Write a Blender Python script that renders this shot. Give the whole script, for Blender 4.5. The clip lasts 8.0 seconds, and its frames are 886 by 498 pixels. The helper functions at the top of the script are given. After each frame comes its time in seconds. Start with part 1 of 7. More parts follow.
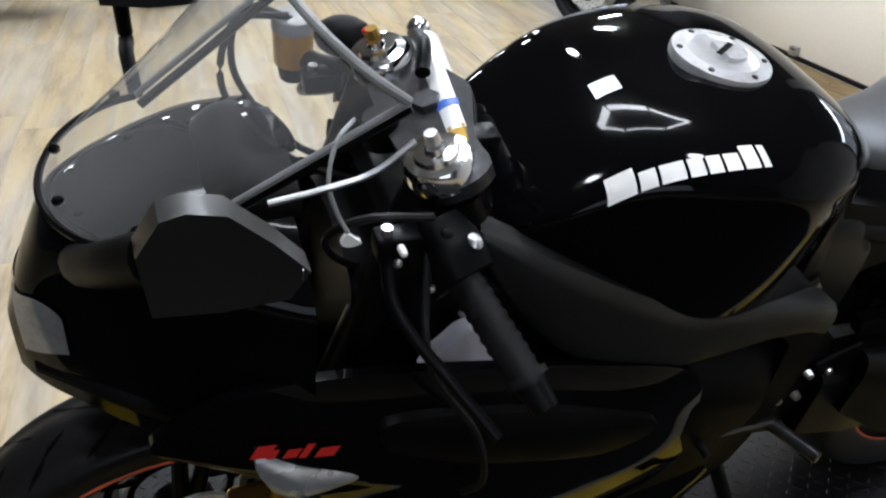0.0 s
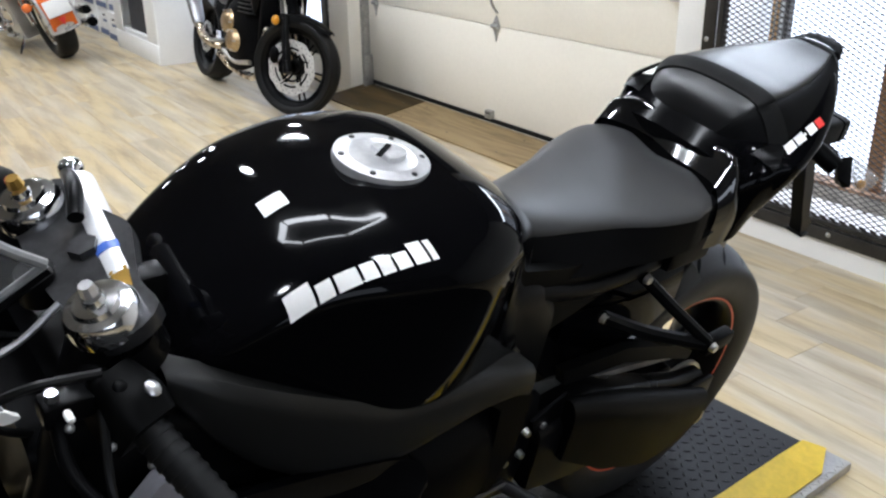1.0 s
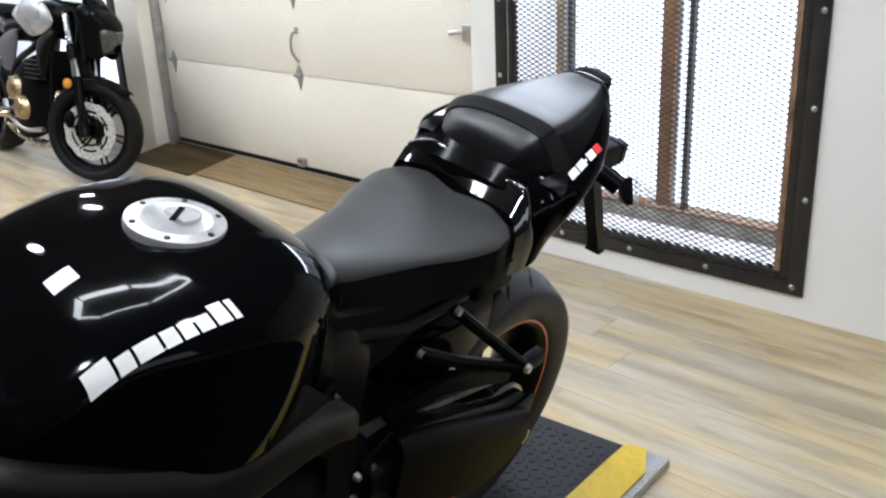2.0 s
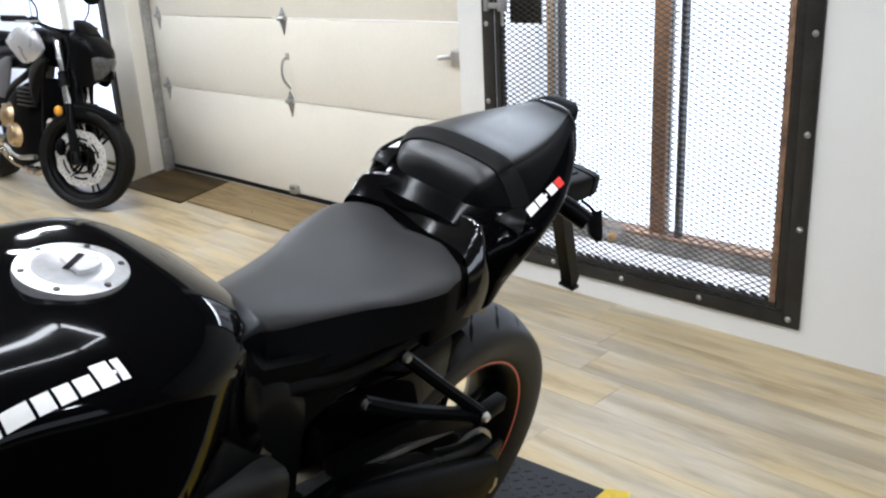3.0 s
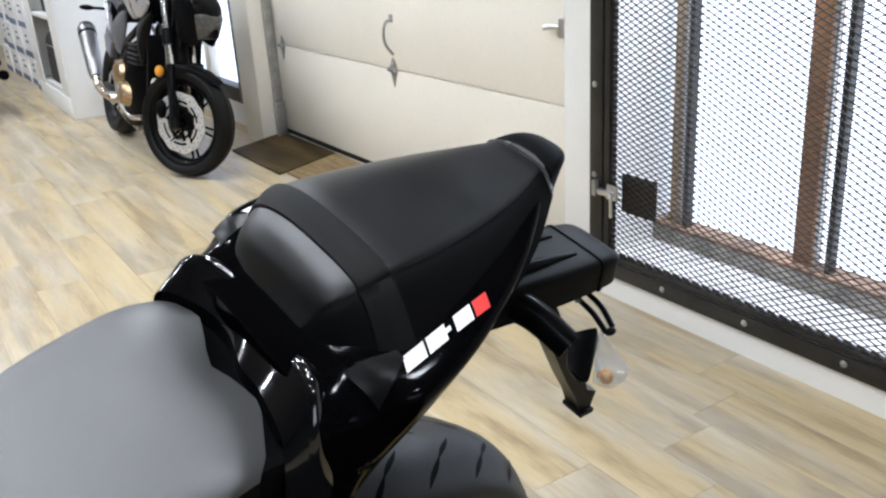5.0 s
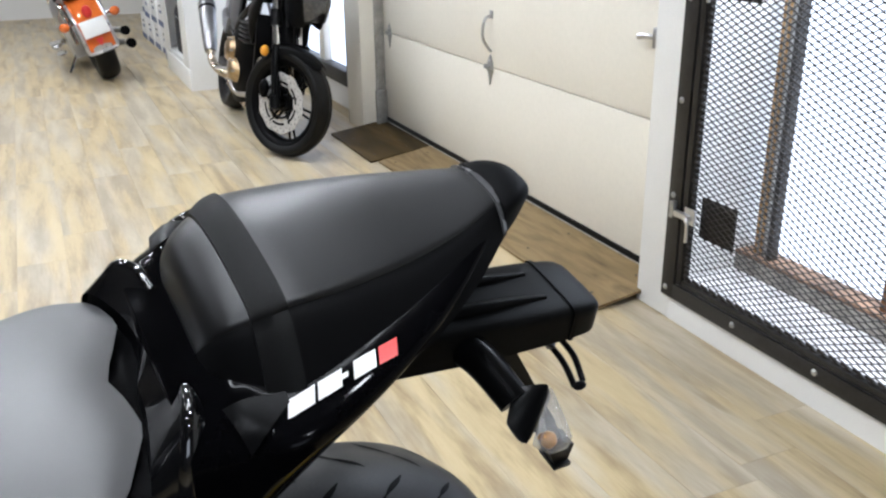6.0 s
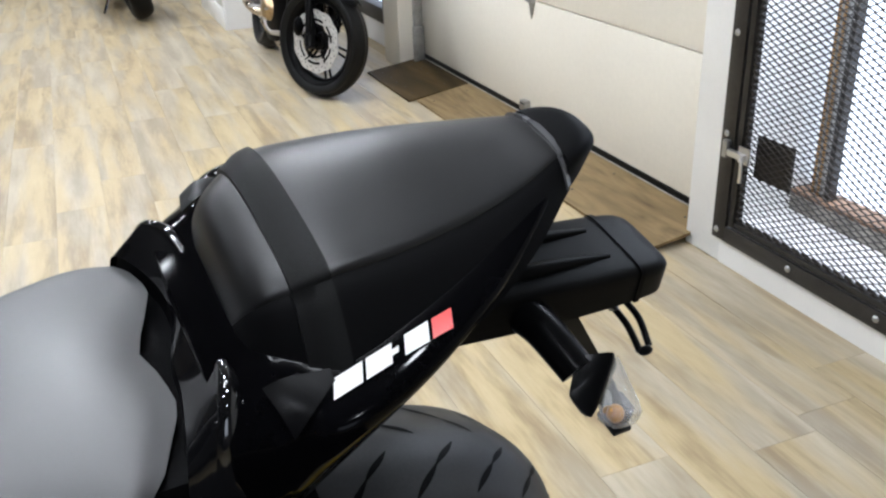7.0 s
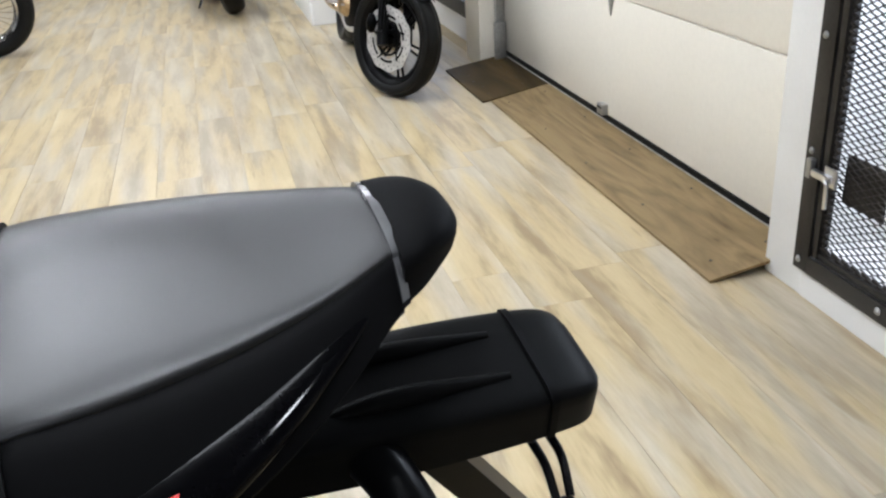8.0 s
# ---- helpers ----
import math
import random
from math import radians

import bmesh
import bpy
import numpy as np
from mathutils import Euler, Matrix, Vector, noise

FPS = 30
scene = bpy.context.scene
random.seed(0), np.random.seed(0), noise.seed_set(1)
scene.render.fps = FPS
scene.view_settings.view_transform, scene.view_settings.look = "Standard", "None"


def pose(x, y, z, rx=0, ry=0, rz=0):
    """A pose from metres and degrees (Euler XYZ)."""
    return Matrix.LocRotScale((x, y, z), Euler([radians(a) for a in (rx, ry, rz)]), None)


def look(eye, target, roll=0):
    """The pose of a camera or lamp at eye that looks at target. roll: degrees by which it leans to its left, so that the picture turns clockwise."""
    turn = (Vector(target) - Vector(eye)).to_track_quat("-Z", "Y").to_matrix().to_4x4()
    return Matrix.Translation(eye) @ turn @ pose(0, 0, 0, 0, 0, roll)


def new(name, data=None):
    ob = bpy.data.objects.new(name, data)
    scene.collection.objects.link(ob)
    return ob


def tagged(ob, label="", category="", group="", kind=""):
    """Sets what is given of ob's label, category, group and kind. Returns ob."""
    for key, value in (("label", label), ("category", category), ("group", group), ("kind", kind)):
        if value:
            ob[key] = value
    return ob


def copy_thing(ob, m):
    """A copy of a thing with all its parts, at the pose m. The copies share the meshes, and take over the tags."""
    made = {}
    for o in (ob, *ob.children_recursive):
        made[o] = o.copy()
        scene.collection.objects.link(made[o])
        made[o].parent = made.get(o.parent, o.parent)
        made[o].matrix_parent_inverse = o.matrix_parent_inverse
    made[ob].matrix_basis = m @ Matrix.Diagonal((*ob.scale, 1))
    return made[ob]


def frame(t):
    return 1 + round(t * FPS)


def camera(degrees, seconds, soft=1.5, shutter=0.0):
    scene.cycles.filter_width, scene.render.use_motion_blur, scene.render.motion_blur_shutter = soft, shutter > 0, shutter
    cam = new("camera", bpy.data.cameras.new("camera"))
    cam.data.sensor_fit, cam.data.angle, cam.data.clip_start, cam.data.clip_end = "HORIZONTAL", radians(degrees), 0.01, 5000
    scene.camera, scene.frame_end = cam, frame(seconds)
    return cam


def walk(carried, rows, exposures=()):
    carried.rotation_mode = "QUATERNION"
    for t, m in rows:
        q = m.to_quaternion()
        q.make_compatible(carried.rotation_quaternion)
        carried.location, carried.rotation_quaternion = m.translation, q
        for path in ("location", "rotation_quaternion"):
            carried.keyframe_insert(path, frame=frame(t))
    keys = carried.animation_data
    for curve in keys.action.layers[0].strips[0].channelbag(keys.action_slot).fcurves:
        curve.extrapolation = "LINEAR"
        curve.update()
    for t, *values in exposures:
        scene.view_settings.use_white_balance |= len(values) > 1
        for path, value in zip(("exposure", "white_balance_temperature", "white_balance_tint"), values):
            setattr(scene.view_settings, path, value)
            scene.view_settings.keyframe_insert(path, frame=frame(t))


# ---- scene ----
cam = camera(53.0, 8.0, soft=2.3)
PATH = [
    (0, (0.229, 0.096, 1.302), (0.731, 1.798, 0.379), 1.6),
    (0.5, (0.273, 0.092, 1.326), (1.056, 1.737, 0.5), 0.3),
    (1, (0.301, 0.081, 1.342), (1.331, 1.616, 0.577), -0.7),
    (1.5, (0.313, 0.063, 1.348), (1.502, 1.501, 0.627), -2.4),
    (2, (0.314, 0.043, 1.355), (1.656, 1.357, 0.668), -2.6),
    (2.2, (0.31, 0.035, 1.359), (1.683, 1.325, 0.687), -2.7),
    (3.3, (0.567, 0.038, 1.344), (1.844, 1.443, 0.715), -2.9),
    (3.5, (0.648, 0.025, 1.351), (1.851, 1.488, 0.708), -2.6),
    (4, (0.789, 0.067, 1.345), (1.923, 1.567, 0.664), -3.1),
    (4.5, (0.967, 0.235, 1.339), (2.192, 1.661, 0.655), -2.5),
    (5, (1.177, 0.286, 1.323), (2.172, 1.865, 0.605), -3.5),
    (5.2, (1.253, 0.272, 1.324), (2.114, 1.932, 0.614), -0.8),
    (6.3, (1.39, 0.29, 1.33), (2.14, 1.994, 0.6), -0.9),
    (6.5, (1.394, 0.302, 1.333), (2.14, 2.0, 0.584), -1.4),
    (7, (1.399, 0.36, 1.315), (2.061, 2.044, 0.462), -2.1),
    (7.5, (1.487, 0.475, 1.301), (2.093, 2.174, 0.438), -2.1),
    (8, (1.685, 0.532, 1.285), (2.107, 2.288, 0.426), -3.8),
]
walk(cam, [(t, look(eye, target, roll)) for t, eye, target, roll in PATH], [(0.0, 0.0, 5820, 10.0)])

# ---- light ----
world = bpy.data.worlds.new("room_world")
world.use_nodes = True
world.node_tree.nodes["Background"].inputs[0].default_value = (0.9, 0.95, 1.0, 1)
world.node_tree.nodes["Background"].inputs[1].default_value = 0.05
scene.world = world
scene.view_settings.exposure = 0.0
TUBE = 228.0
WINDOW_GLOW = 3.0

# ---- materials ----


def nodes_of(name):
    m = bpy.data.materials.new(name)
    m.use_nodes = True
    nt = m.node_tree
    return m, nt, nt.nodes["Principled BSDF"]


def mat(name, color, rough=0.5, metal=0.0, var=0.15, scale=8.0, fine=120.0, bump=0.1, coat=0.0, spec=0.5, emit=0.0, rvar=0.1, dist=0.001):
    """A surface with stains at one scale, grain at another and a fine relief."""
    m, nt, b = nodes_of(name)
    geo = nt.nodes.new("ShaderNodeNewGeometry")
    big = nt.nodes.new("ShaderNodeTexNoise")
    big.inputs["Scale"].default_value = scale
    big.inputs["Detail"].default_value = 4
    small = nt.nodes.new("ShaderNodeTexNoise")
    small.inputs["Scale"].default_value = fine
    small.inputs["Detail"].default_value = 3
    for n in (big, small):
        nt.links.new(geo.outputs["Position"], n.inputs["Vector"])
    mixv = nt.nodes.new("ShaderNodeMath")
    mixv.operation = "MULTIPLY_ADD"
    mixv.inputs[1].default_value = 0.65
    nt.links.new(big.outputs["Fac"], mixv.inputs[0])
    half = nt.nodes.new("ShaderNodeMath")
    half.operation = "MULTIPLY"
    half.inputs[1].default_value = 0.35
    nt.links.new(small.outputs["Fac"], half.inputs[0])
    nt.links.new(half.outputs[0], mixv.inputs[2])
    ramp = nt.nodes.new("ShaderNodeValToRGB")
    ramp.color_ramp.elements[0].position, ramp.color_ramp.elements[1].position = 0.3, 0.7
    ramp.color_ramp.elements[0].color = (*[max(0.0, c * (1 - var)) for c in color], 1)
    ramp.color_ramp.elements[1].color = (*[min(1.0, c * (1 + var)) for c in color], 1)
    nt.links.new(mixv.outputs[0], ramp.inputs[0])
    nt.links.new(ramp.outputs[0], b.inputs["Base Color"])
    rr = nt.nodes.new("ShaderNodeMapRange")
    rr.inputs["From Min"].default_value, rr.inputs["From Max"].default_value = 0.3, 0.7
    rr.inputs["To Min"].default_value = max(0.0, rough * (1 - rvar))
    rr.inputs["To Max"].default_value = min(1.0, rough * (1 + rvar))
    nt.links.new(big.outputs["Fac"], rr.inputs["Value"])
    nt.links.new(rr.outputs[0], b.inputs["Roughness"])
    b.inputs["Metallic"].default_value = metal
    b.inputs["Specular IOR Level"].default_value = spec
    b.inputs["Coat Weight"].default_value = coat
    b.inputs["Coat Roughness"].default_value = 0.03
    if bump:
        bp = nt.nodes.new("ShaderNodeBump")
        bp.inputs["Strength"].default_value = bump
        bp.inputs["Distance"].default_value = dist
        nt.links.new(small.outputs["Fac"], bp.inputs["Height"])
        nt.links.new(bp.outputs[0], b.inputs["Normal"])
    if emit:
        b.inputs["Emission Color"].default_value = (*color, 1)
        b.inputs["Emission Strength"].default_value = emit
    return m


def glass(name, color, rough=0.02, ior=1.45, weight=1.0):
    m, nt, b = nodes_of(name)
    b.inputs["Base Color"].default_value = (*color, 1)
    b.inputs["Roughness"].default_value = rough
    b.inputs["IOR"].default_value = ior
    b.inputs["Transmission Weight"].default_value = weight
    return m


def film(name, tint, haze):
    """A thin clear sheet: mostly see-through, a little gloss, a pale veil for reflected haze."""
    m, nt, b = nodes_of(name)
    out = nt.nodes["Material Output"]
    clear = nt.nodes.new("ShaderNodeBsdfTransparent")
    clear.inputs[0].default_value = (*tint, 1)
    gloss = nt.nodes.new("ShaderNodeBsdfGlossy")
    gloss.inputs["Roughness"].default_value = 0.03
    # grey diffuse veil: puts the haze of reflections into the sheet's colour
    veil = nt.nodes.new("ShaderNodeBsdfDiffuse")
    veil.inputs[0].default_value = (0.6, 0.6, 0.6, 1)
    edge = nt.nodes.new("ShaderNodeLayerWeight")
    edge.inputs[0].default_value = 0.5
    steep = nt.nodes.new("ShaderNodeMath")
    steep.operation = "POWER"
    steep.inputs[1].default_value = 5.0
    fres = nt.nodes.new("ShaderNodeMath")
    fres.operation = "MULTIPLY_ADD"
    fres.inputs[1].default_value, fres.inputs[2].default_value = 0.9, 0.035
    nt.links.new(edge.outputs["Facing"], steep.inputs[0])
    nt.links.new(steep.outputs[0], fres.inputs[0])
    a = nt.nodes.new("ShaderNodeMixShader")
    a.inputs[0].default_value = haze
    nt.links.new(clear.outputs[0], a.inputs[1])
    nt.links.new(veil.outputs[0], a.inputs[2])
    c = nt.nodes.new("ShaderNodeMixShader")
    nt.links.new(fres.outputs[0], c.inputs[0])
    nt.links.new(a.outputs[0], c.inputs[1])
    nt.links.new(gloss.outputs[0], c.inputs[2])
    nt.links.new(c.outputs[0], out.inputs[0])
    return m


def glow(name, color, strength):
    m, nt, b = nodes_of(name)
    e = nt.nodes.new("ShaderNodeEmission")
    e.inputs[0].default_value, e.inputs[1].default_value = (*color, 1), strength
    nt.links.new(e.outputs[0], nt.nodes["Material Output"].inputs[0])
    return m


def wood(name, pale, mid, dark, along="Y", rough=0.35, piece=True, ring=9.0, spec=0.5, streak=0.55, swirl=0.3, tone=0.20, detail=3, grey=None):
    """Boards: long streaks along one axis, each piece shifted and toned by its own random number."""
    m, nt, b = nodes_of(name)
    geo = nt.nodes.new("ShaderNodeNewGeometry")
    info = nt.nodes.new("ShaderNodeObjectInfo")
    rnd = info.outputs["Random"] if piece else geo.outputs["Random Per Island"]
    mp = nt.nodes.new("ShaderNodeMapping")
    mp.inputs["Scale"].default_value = {"Y": (1.1, 0.14, 1), "X": (0.11, 1, 1), "Z": (1, 1, 0.11)}[along]
    nt.links.new(geo.outputs["Position"], mp.inputs[0])
    off = nt.nodes.new("ShaderNodeMath")
    off.operation = "MULTIPLY"
    off.inputs[1].default_value = 37.0
    nt.links.new(rnd, off.inputs[0])
    add = nt.nodes.new("ShaderNodeVectorMath")
    add.operation = "ADD"
    nt.links.new(mp.outputs[0], add.inputs[0])
    nt.links.new(off.outputs[0], add.inputs[1])
    big = nt.nodes.new("ShaderNodeTexNoise")
    big.inputs["Scale"].default_value, big.inputs["Detail"].default_value = ring, detail
    big.inputs["Distortion"].default_value = swirl
    nt.links.new(add.outputs[0], big.inputs["Vector"])
    fine = nt.nodes.new("ShaderNodeTexNoise")
    fine.inputs["Scale"].default_value, fine.inputs["Detail"].default_value = 95, 4
    nt.links.new(add.outputs[0], fine.inputs["Vector"])
    s = nt.nodes.new("ShaderNodeMath")
    s.operation = "MULTIPLY_ADD"
    s.inputs[1].default_value = streak + 0.15
    nt.links.new(big.outputs["Fac"], s.inputs[0])
    s2 = nt.nodes.new("ShaderNodeMath")
    s2.operation = "MULTIPLY_ADD"
    s2.inputs[1].default_value = 0.20
    nt.links.new(fine.outputs["Fac"], s2.inputs[0])
    s3 = nt.nodes.new("ShaderNodeMath")
    s3.operation = "MULTIPLY"
    s3.inputs[1].default_value = tone
    nt.links.new(rnd, s3.inputs[0])
    nt.links.new(s3.outputs[0], s2.inputs[2])
    nt.links.new(s2.outputs[0], s.inputs[2])
    ramp = nt.nodes.new("ShaderNodeValToRGB")
    ramp.color_ramp.elements[0].position, ramp.color_ramp.elements[1].position = 0.34, 0.68
    ramp.color_ramp.elements[0].color, ramp.color_ramp.elements[1].color = (*dark, 1), (*pale, 1)
    ramp.color_ramp.elements.new(0.48).color = (*mid, 1)
    nt.links.new(s.outputs[0], ramp.inputs[0])
    colour = ramp.outputs[0]
    if grey:
        # a second, greyer set of tones drifts in along the boards, and small knots
        ramp2 = nt.nodes.new("ShaderNodeValToRGB")
        ramp2.color_ramp.elements[0].position, ramp2.color_ramp.elements[1].position = 0.36, 0.64
        ramp2.color_ramp.elements[0].color, ramp2.color_ramp.elements[1].color = (*grey[1], 1), (*grey[0], 1)
        nt.links.new(s.outputs[0], ramp2.inputs[0])
        hue = nt.nodes.new("ShaderNodeTexNoise")
        hue.inputs["Scale"].default_value, hue.inputs["Detail"].default_value = ring * 0.7, 2
        shift = nt.nodes.new("ShaderNodeVectorMath")
        shift.inputs[1].default_value = (11.3, 4.7, 2.1)
        nt.links.new(add.outputs[0], shift.inputs[0])
        nt.links.new(shift.outputs[0], hue.inputs["Vector"])
        pick = nt.nodes.new("ShaderNodeMapRange")
        pick.inputs["From Min"].default_value, pick.inputs["From Max"].default_value = 0.42, 0.60
        nt.links.new(hue.outputs["Fac"], pick.inputs["Value"])
        mix = nt.nodes.new("ShaderNodeMixRGB")
        nt.links.new(pick.outputs[0], mix.inputs[0])
        nt.links.new(colour, mix.inputs[1])
        nt.links.new(ramp2.outputs[0], mix.inputs[2])
        knot = nt.nodes.new("ShaderNodeTexNoise")
        knot.inputs["Scale"].default_value, knot.inputs["Detail"].default_value = 26, 1
        nt.links.new(shift.outputs[0], knot.inputs["Vector"])
        spot = nt.nodes.new("ShaderNodeMapRange")
        spot.inputs["From Min"].default_value, spot.inputs["From Max"].default_value = 0.70, 0.80
        spot.inputs["To Max"].default_value = 0.6
        nt.links.new(knot.outputs["Fac"], spot.inputs["Value"])
        mix2 = nt.nodes.new("ShaderNodeMixRGB")
        mix2.inputs[2].default_value = (*dark, 1)
        nt.links.new(spot.outputs[0], mix2.inputs[0])
        nt.links.new(mix.outputs[0], mix2.inputs[1])
        colour = mix2.outputs[0]
    nt.links.new(colour, b.inputs["Base Color"])
    b.inputs["Specular IOR Level"].default_value = spec
    rr = nt.nodes.new("ShaderNodeMapRange")
    rr.inputs["To Min"].default_value, rr.inputs["To Max"].default_value = rough * 0.8, rough * 1.3
    nt.links.new(fine.outputs["Fac"], rr.inputs["Value"])
    nt.links.new(rr.outputs[0], b.inputs["Roughness"])
    bp = nt.nodes.new("ShaderNodeBump")
    bp.inputs["Strength"].default_value, bp.inputs["Distance"].default_value = 0.25, 0.0008
    nt.links.new(fine.outputs["Fac"], bp.inputs["Height"])
    nt.links.new(bp.outputs[0], b.inputs["Normal"])
    return m


M_GLOSS = mat("gloss_black_paint", (0.0016, 0.0016, 0.002), 0.05, var=0.3, bump=0, spec=0.09, rvar=0.5)
M_MATTE = mat("matte_black_plastic", (0.0028, 0.0028, 0.0028), 0.45, fine=900, bump=0.3, var=0.25, spec=0.05, dist=0.0003)
M_SATIN = mat("satin_black_metal", (0.003, 0.003, 0.0033), 0.3, fine=400, bump=0.1, var=0.25, spec=0.08, dist=0.0003)
M_DARK = mat("dark_engine", (0.0022, 0.0022, 0.0025), 0.45, var=0.4, bump=0.2, spec=0.04)
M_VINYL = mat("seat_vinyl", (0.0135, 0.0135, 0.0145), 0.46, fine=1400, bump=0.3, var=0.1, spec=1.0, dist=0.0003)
M_PILLION = mat("smooth_seat_vinyl", (0.0022, 0.0022, 0.0026), 0.37, fine=1400, bump=0.3, var=0.12, spec=0.5, dist=0.0003)
M_STRAP = mat("woven_strap", (0.004, 0.004, 0.004), 0.6, fine=900, bump=0.5, var=0.3, spec=0.14, dist=0.0005)
# dull dark copy of the seat vinyl, carries the shade of the seat sides
M_VINYL2 = mat("shaded_seat_vinyl", (0.0028, 0.0028, 0.0031), 0.55, fine=1400, bump=0.35, var=0.12, spec=0.05, dist=0.0003)
M_RUBBER = mat("tyre_rubber", (0.0075, 0.0075, 0.0075), 0.46, fine=300, bump=0.2, var=0.3, spec=0.16, dist=0.0005)
# paler copy of the tyre rubber, with the lamps' light in its colour
M_TYRELIT = mat("lamplit_tyre_rubber", (0.017, 0.017, 0.017), 0.5, fine=300, bump=0.2, var=0.35, scale=14, spec=0.3, dist=0.0005)
M_CHROME = mat("chrome", (0.75, 0.75, 0.76), 0.12, metal=1.0, var=0.1, bump=0.02)
M_ALU = mat("brushed_aluminium", (0.62, 0.62, 0.63), 0.34, metal=1.0, var=0.15, fine=300, bump=0.1)
M_SILVER = mat("silver_paint", (0.50, 0.50, 0.51), 0.28, metal=0.6, var=0.15, bump=0.03)
M_GREYBIKE = mat("grey_paint", (0.06, 0.06, 0.065), 0.3, metal=0.3, var=0.2, bump=0.03, spec=0.3)
M_GOLD = mat("gold_anodised", (0.50, 0.31, 0.07), 0.3, metal=0.9, var=0.2, bump=0.05)
M_BRONZE = mat("bronze_engine_cover", (0.46, 0.34, 0.20), 0.32, metal=0.9, var=0.35, scale=30, bump=0.08)
M_TANPIPE = mat("tinted_steel_pipe", (0.55, 0.47, 0.36), 0.28, metal=1.0, var=0.35, scale=25, bump=0.05)
M_AMBER = mat("amber_plastic", (0.62, 0.27, 0.015), 0.3, var=0.15, bump=0.02)
M_FLUID = mat("yellow_fluid_cup", (0.66, 0.31, 0.008), 0.35, var=0.2, bump=0.02)
M_ORANGE = mat("orange_paint", (0.60, 0.13, 0.02), 0.15, var=0.2, bump=0.0, coat=0.4)
M_RIMTAPE = mat("orange_rim_tape", (0.75, 0.13, 0.06), 0.35, var=0.12, bump=0.02)
M_RED = mat("red_decal", (0.62, 0.025, 0.02), 0.35, var=0.1, bump=0)
M_DECAL = mat("white_decal", (0.78, 0.77, 0.74), 0.4, var=0.06, bump=0)
M_PAPER = mat("white_sticker", (0.72, 0.72, 0.70), 0.55, var=0.08, bump=0.02)
M_BLUE = mat("blue_print", (0.05, 0.12, 0.45), 0.4, var=0.1, bump=0)
M_WALL = mat("white_wall_paint", (0.80, 0.79, 0.76), 0.55, var=0.035, scale=1.6, fine=160, bump=0.12)
M_TRIM = mat("white_gloss_trim", (0.82, 0.82, 0.80), 0.35, var=0.04, scale=5, fine=90, bump=0.1)
M_DOOR = mat("cream_door_paint", (0.79, 0.75, 0.655), 0.42, var=0.05, scale=1.2, fine=50, bump=0.1)
M_GALV = mat("galvanised_steel", (0.42, 0.42, 0.41), 0.42, metal=0.85, var=0.3, scale=14, fine=60, bump=0.1)
M_FRAME = mat("dark_steel_angle", (0.034, 0.032, 0.030), 0.42, metal=0.5, var=0.35, scale=12, bump=0.15)
M_MESH = mat("raw_expanded_metal", (0.05, 0.044, 0.04), 0.5, metal=0.4, var=0.35, scale=20, bump=0.1)
M_RUST = mat("rust_brown_steel", (0.27, 0.13, 0.052), 0.65, var=0.4, scale=14, fine=90, bump=0.35)
M_CHANNEL = mat("stained_brown_channel", (0.21, 0.125, 0.075), 0.7, var=0.7, scale=12, fine=60, bump=0.4)
M_SILLCH = mat("dusty_channel_steel", (0.30, 0.275, 0.24), 0.7, var=0.6, scale=12, fine=60, bump=0.3)
M_TAN = mat("tan_wood_edge", (0.46, 0.27, 0.11), 0.6, var=0.3, scale=10, fine=80, bump=0.2)
M_SILL = mat("dusty_grey_sill", (0.56, 0.54, 0.52), 0.75, var=0.5, scale=9, fine=60, bump=0.3)
M_CONC = mat("worn_concrete", (0.40, 0.39, 0.365), 0.75, var=0.28, scale=9, fine=60, bump=0.3)
M_CEIL = mat("grey_ceiling", (0.13, 0.13, 0.127), 0.85, var=0.08, scale=2, bump=0.05)
# unseen walls are made dark to cut the fill light on the motorcycle
M_UNSEENWALL = mat("darkened_unseen_wall", (0.09, 0.09, 0.093), 0.7, var=0.08, scale=2, bump=0.08)
M_DAMPER = mat("bright_alloy", (0.86, 0.86, 0.87), 0.3, metal=0.35, var=0.05, bump=0.02)
M_PLATE = mat("black_tread_plate", (0.008, 0.008, 0.0085), 0.42, metal=0.2, var=0.3, scale=10, bump=0.1, spec=0.25)
M_BARE = mat("bare_tread_plate", (0.40, 0.39, 0.37), 0.42, metal=0.7, var=0.3, scale=14, bump=0.15)
M_YELLOW = mat("yellow_edge_paint", (0.72, 0.50, 0.035), 0.42, var=0.16, scale=16, fine=80, bump=0.2)
M_BAG = mat("black_nylon", (0.020, 0.020, 0.022), 0.75, fine=500, bump=0.4, var=0.25)
M_BLOCKB = mat("blue_box_print", (0.10, 0.14, 0.26), 0.5, var=0.15, bump=0.02)
M_PURPLE = mat("purple_bottle", (0.10, 0.03, 0.22), 0.3, var=0.2, bump=0)
M_MAT = wood("stained_plywood_dark", (0.10, 0.068, 0.028), (0.048, 0.032, 0.012), (0.018, 0.012, 0.006), "Y", 0.55, ring=5.0, streak=0.65, swirl=1.6, tone=0.05, detail=5, spec=0.1)
# for the unseen floor sheet that darkens reflections in the bodywork
M_DARKSHEET = mat("dark_reflection_sheet", (0.012, 0.012, 0.012), 0.8, fine=200, bump=0.3, var=0.3, spec=0.2)
# grey of the highlight painted along the pillion's rear edge
M_SEAMGLINT = mat("seam_highlight_grey", (0.07, 0.07, 0.072), 0.25, var=0.2, bump=0, spec=0.5)
M_CLAMP = mat("dark_cast_alloy", (0.05, 0.05, 0.052), 0.35, metal=0.7, var=0.4, scale=40, bump=0.1)
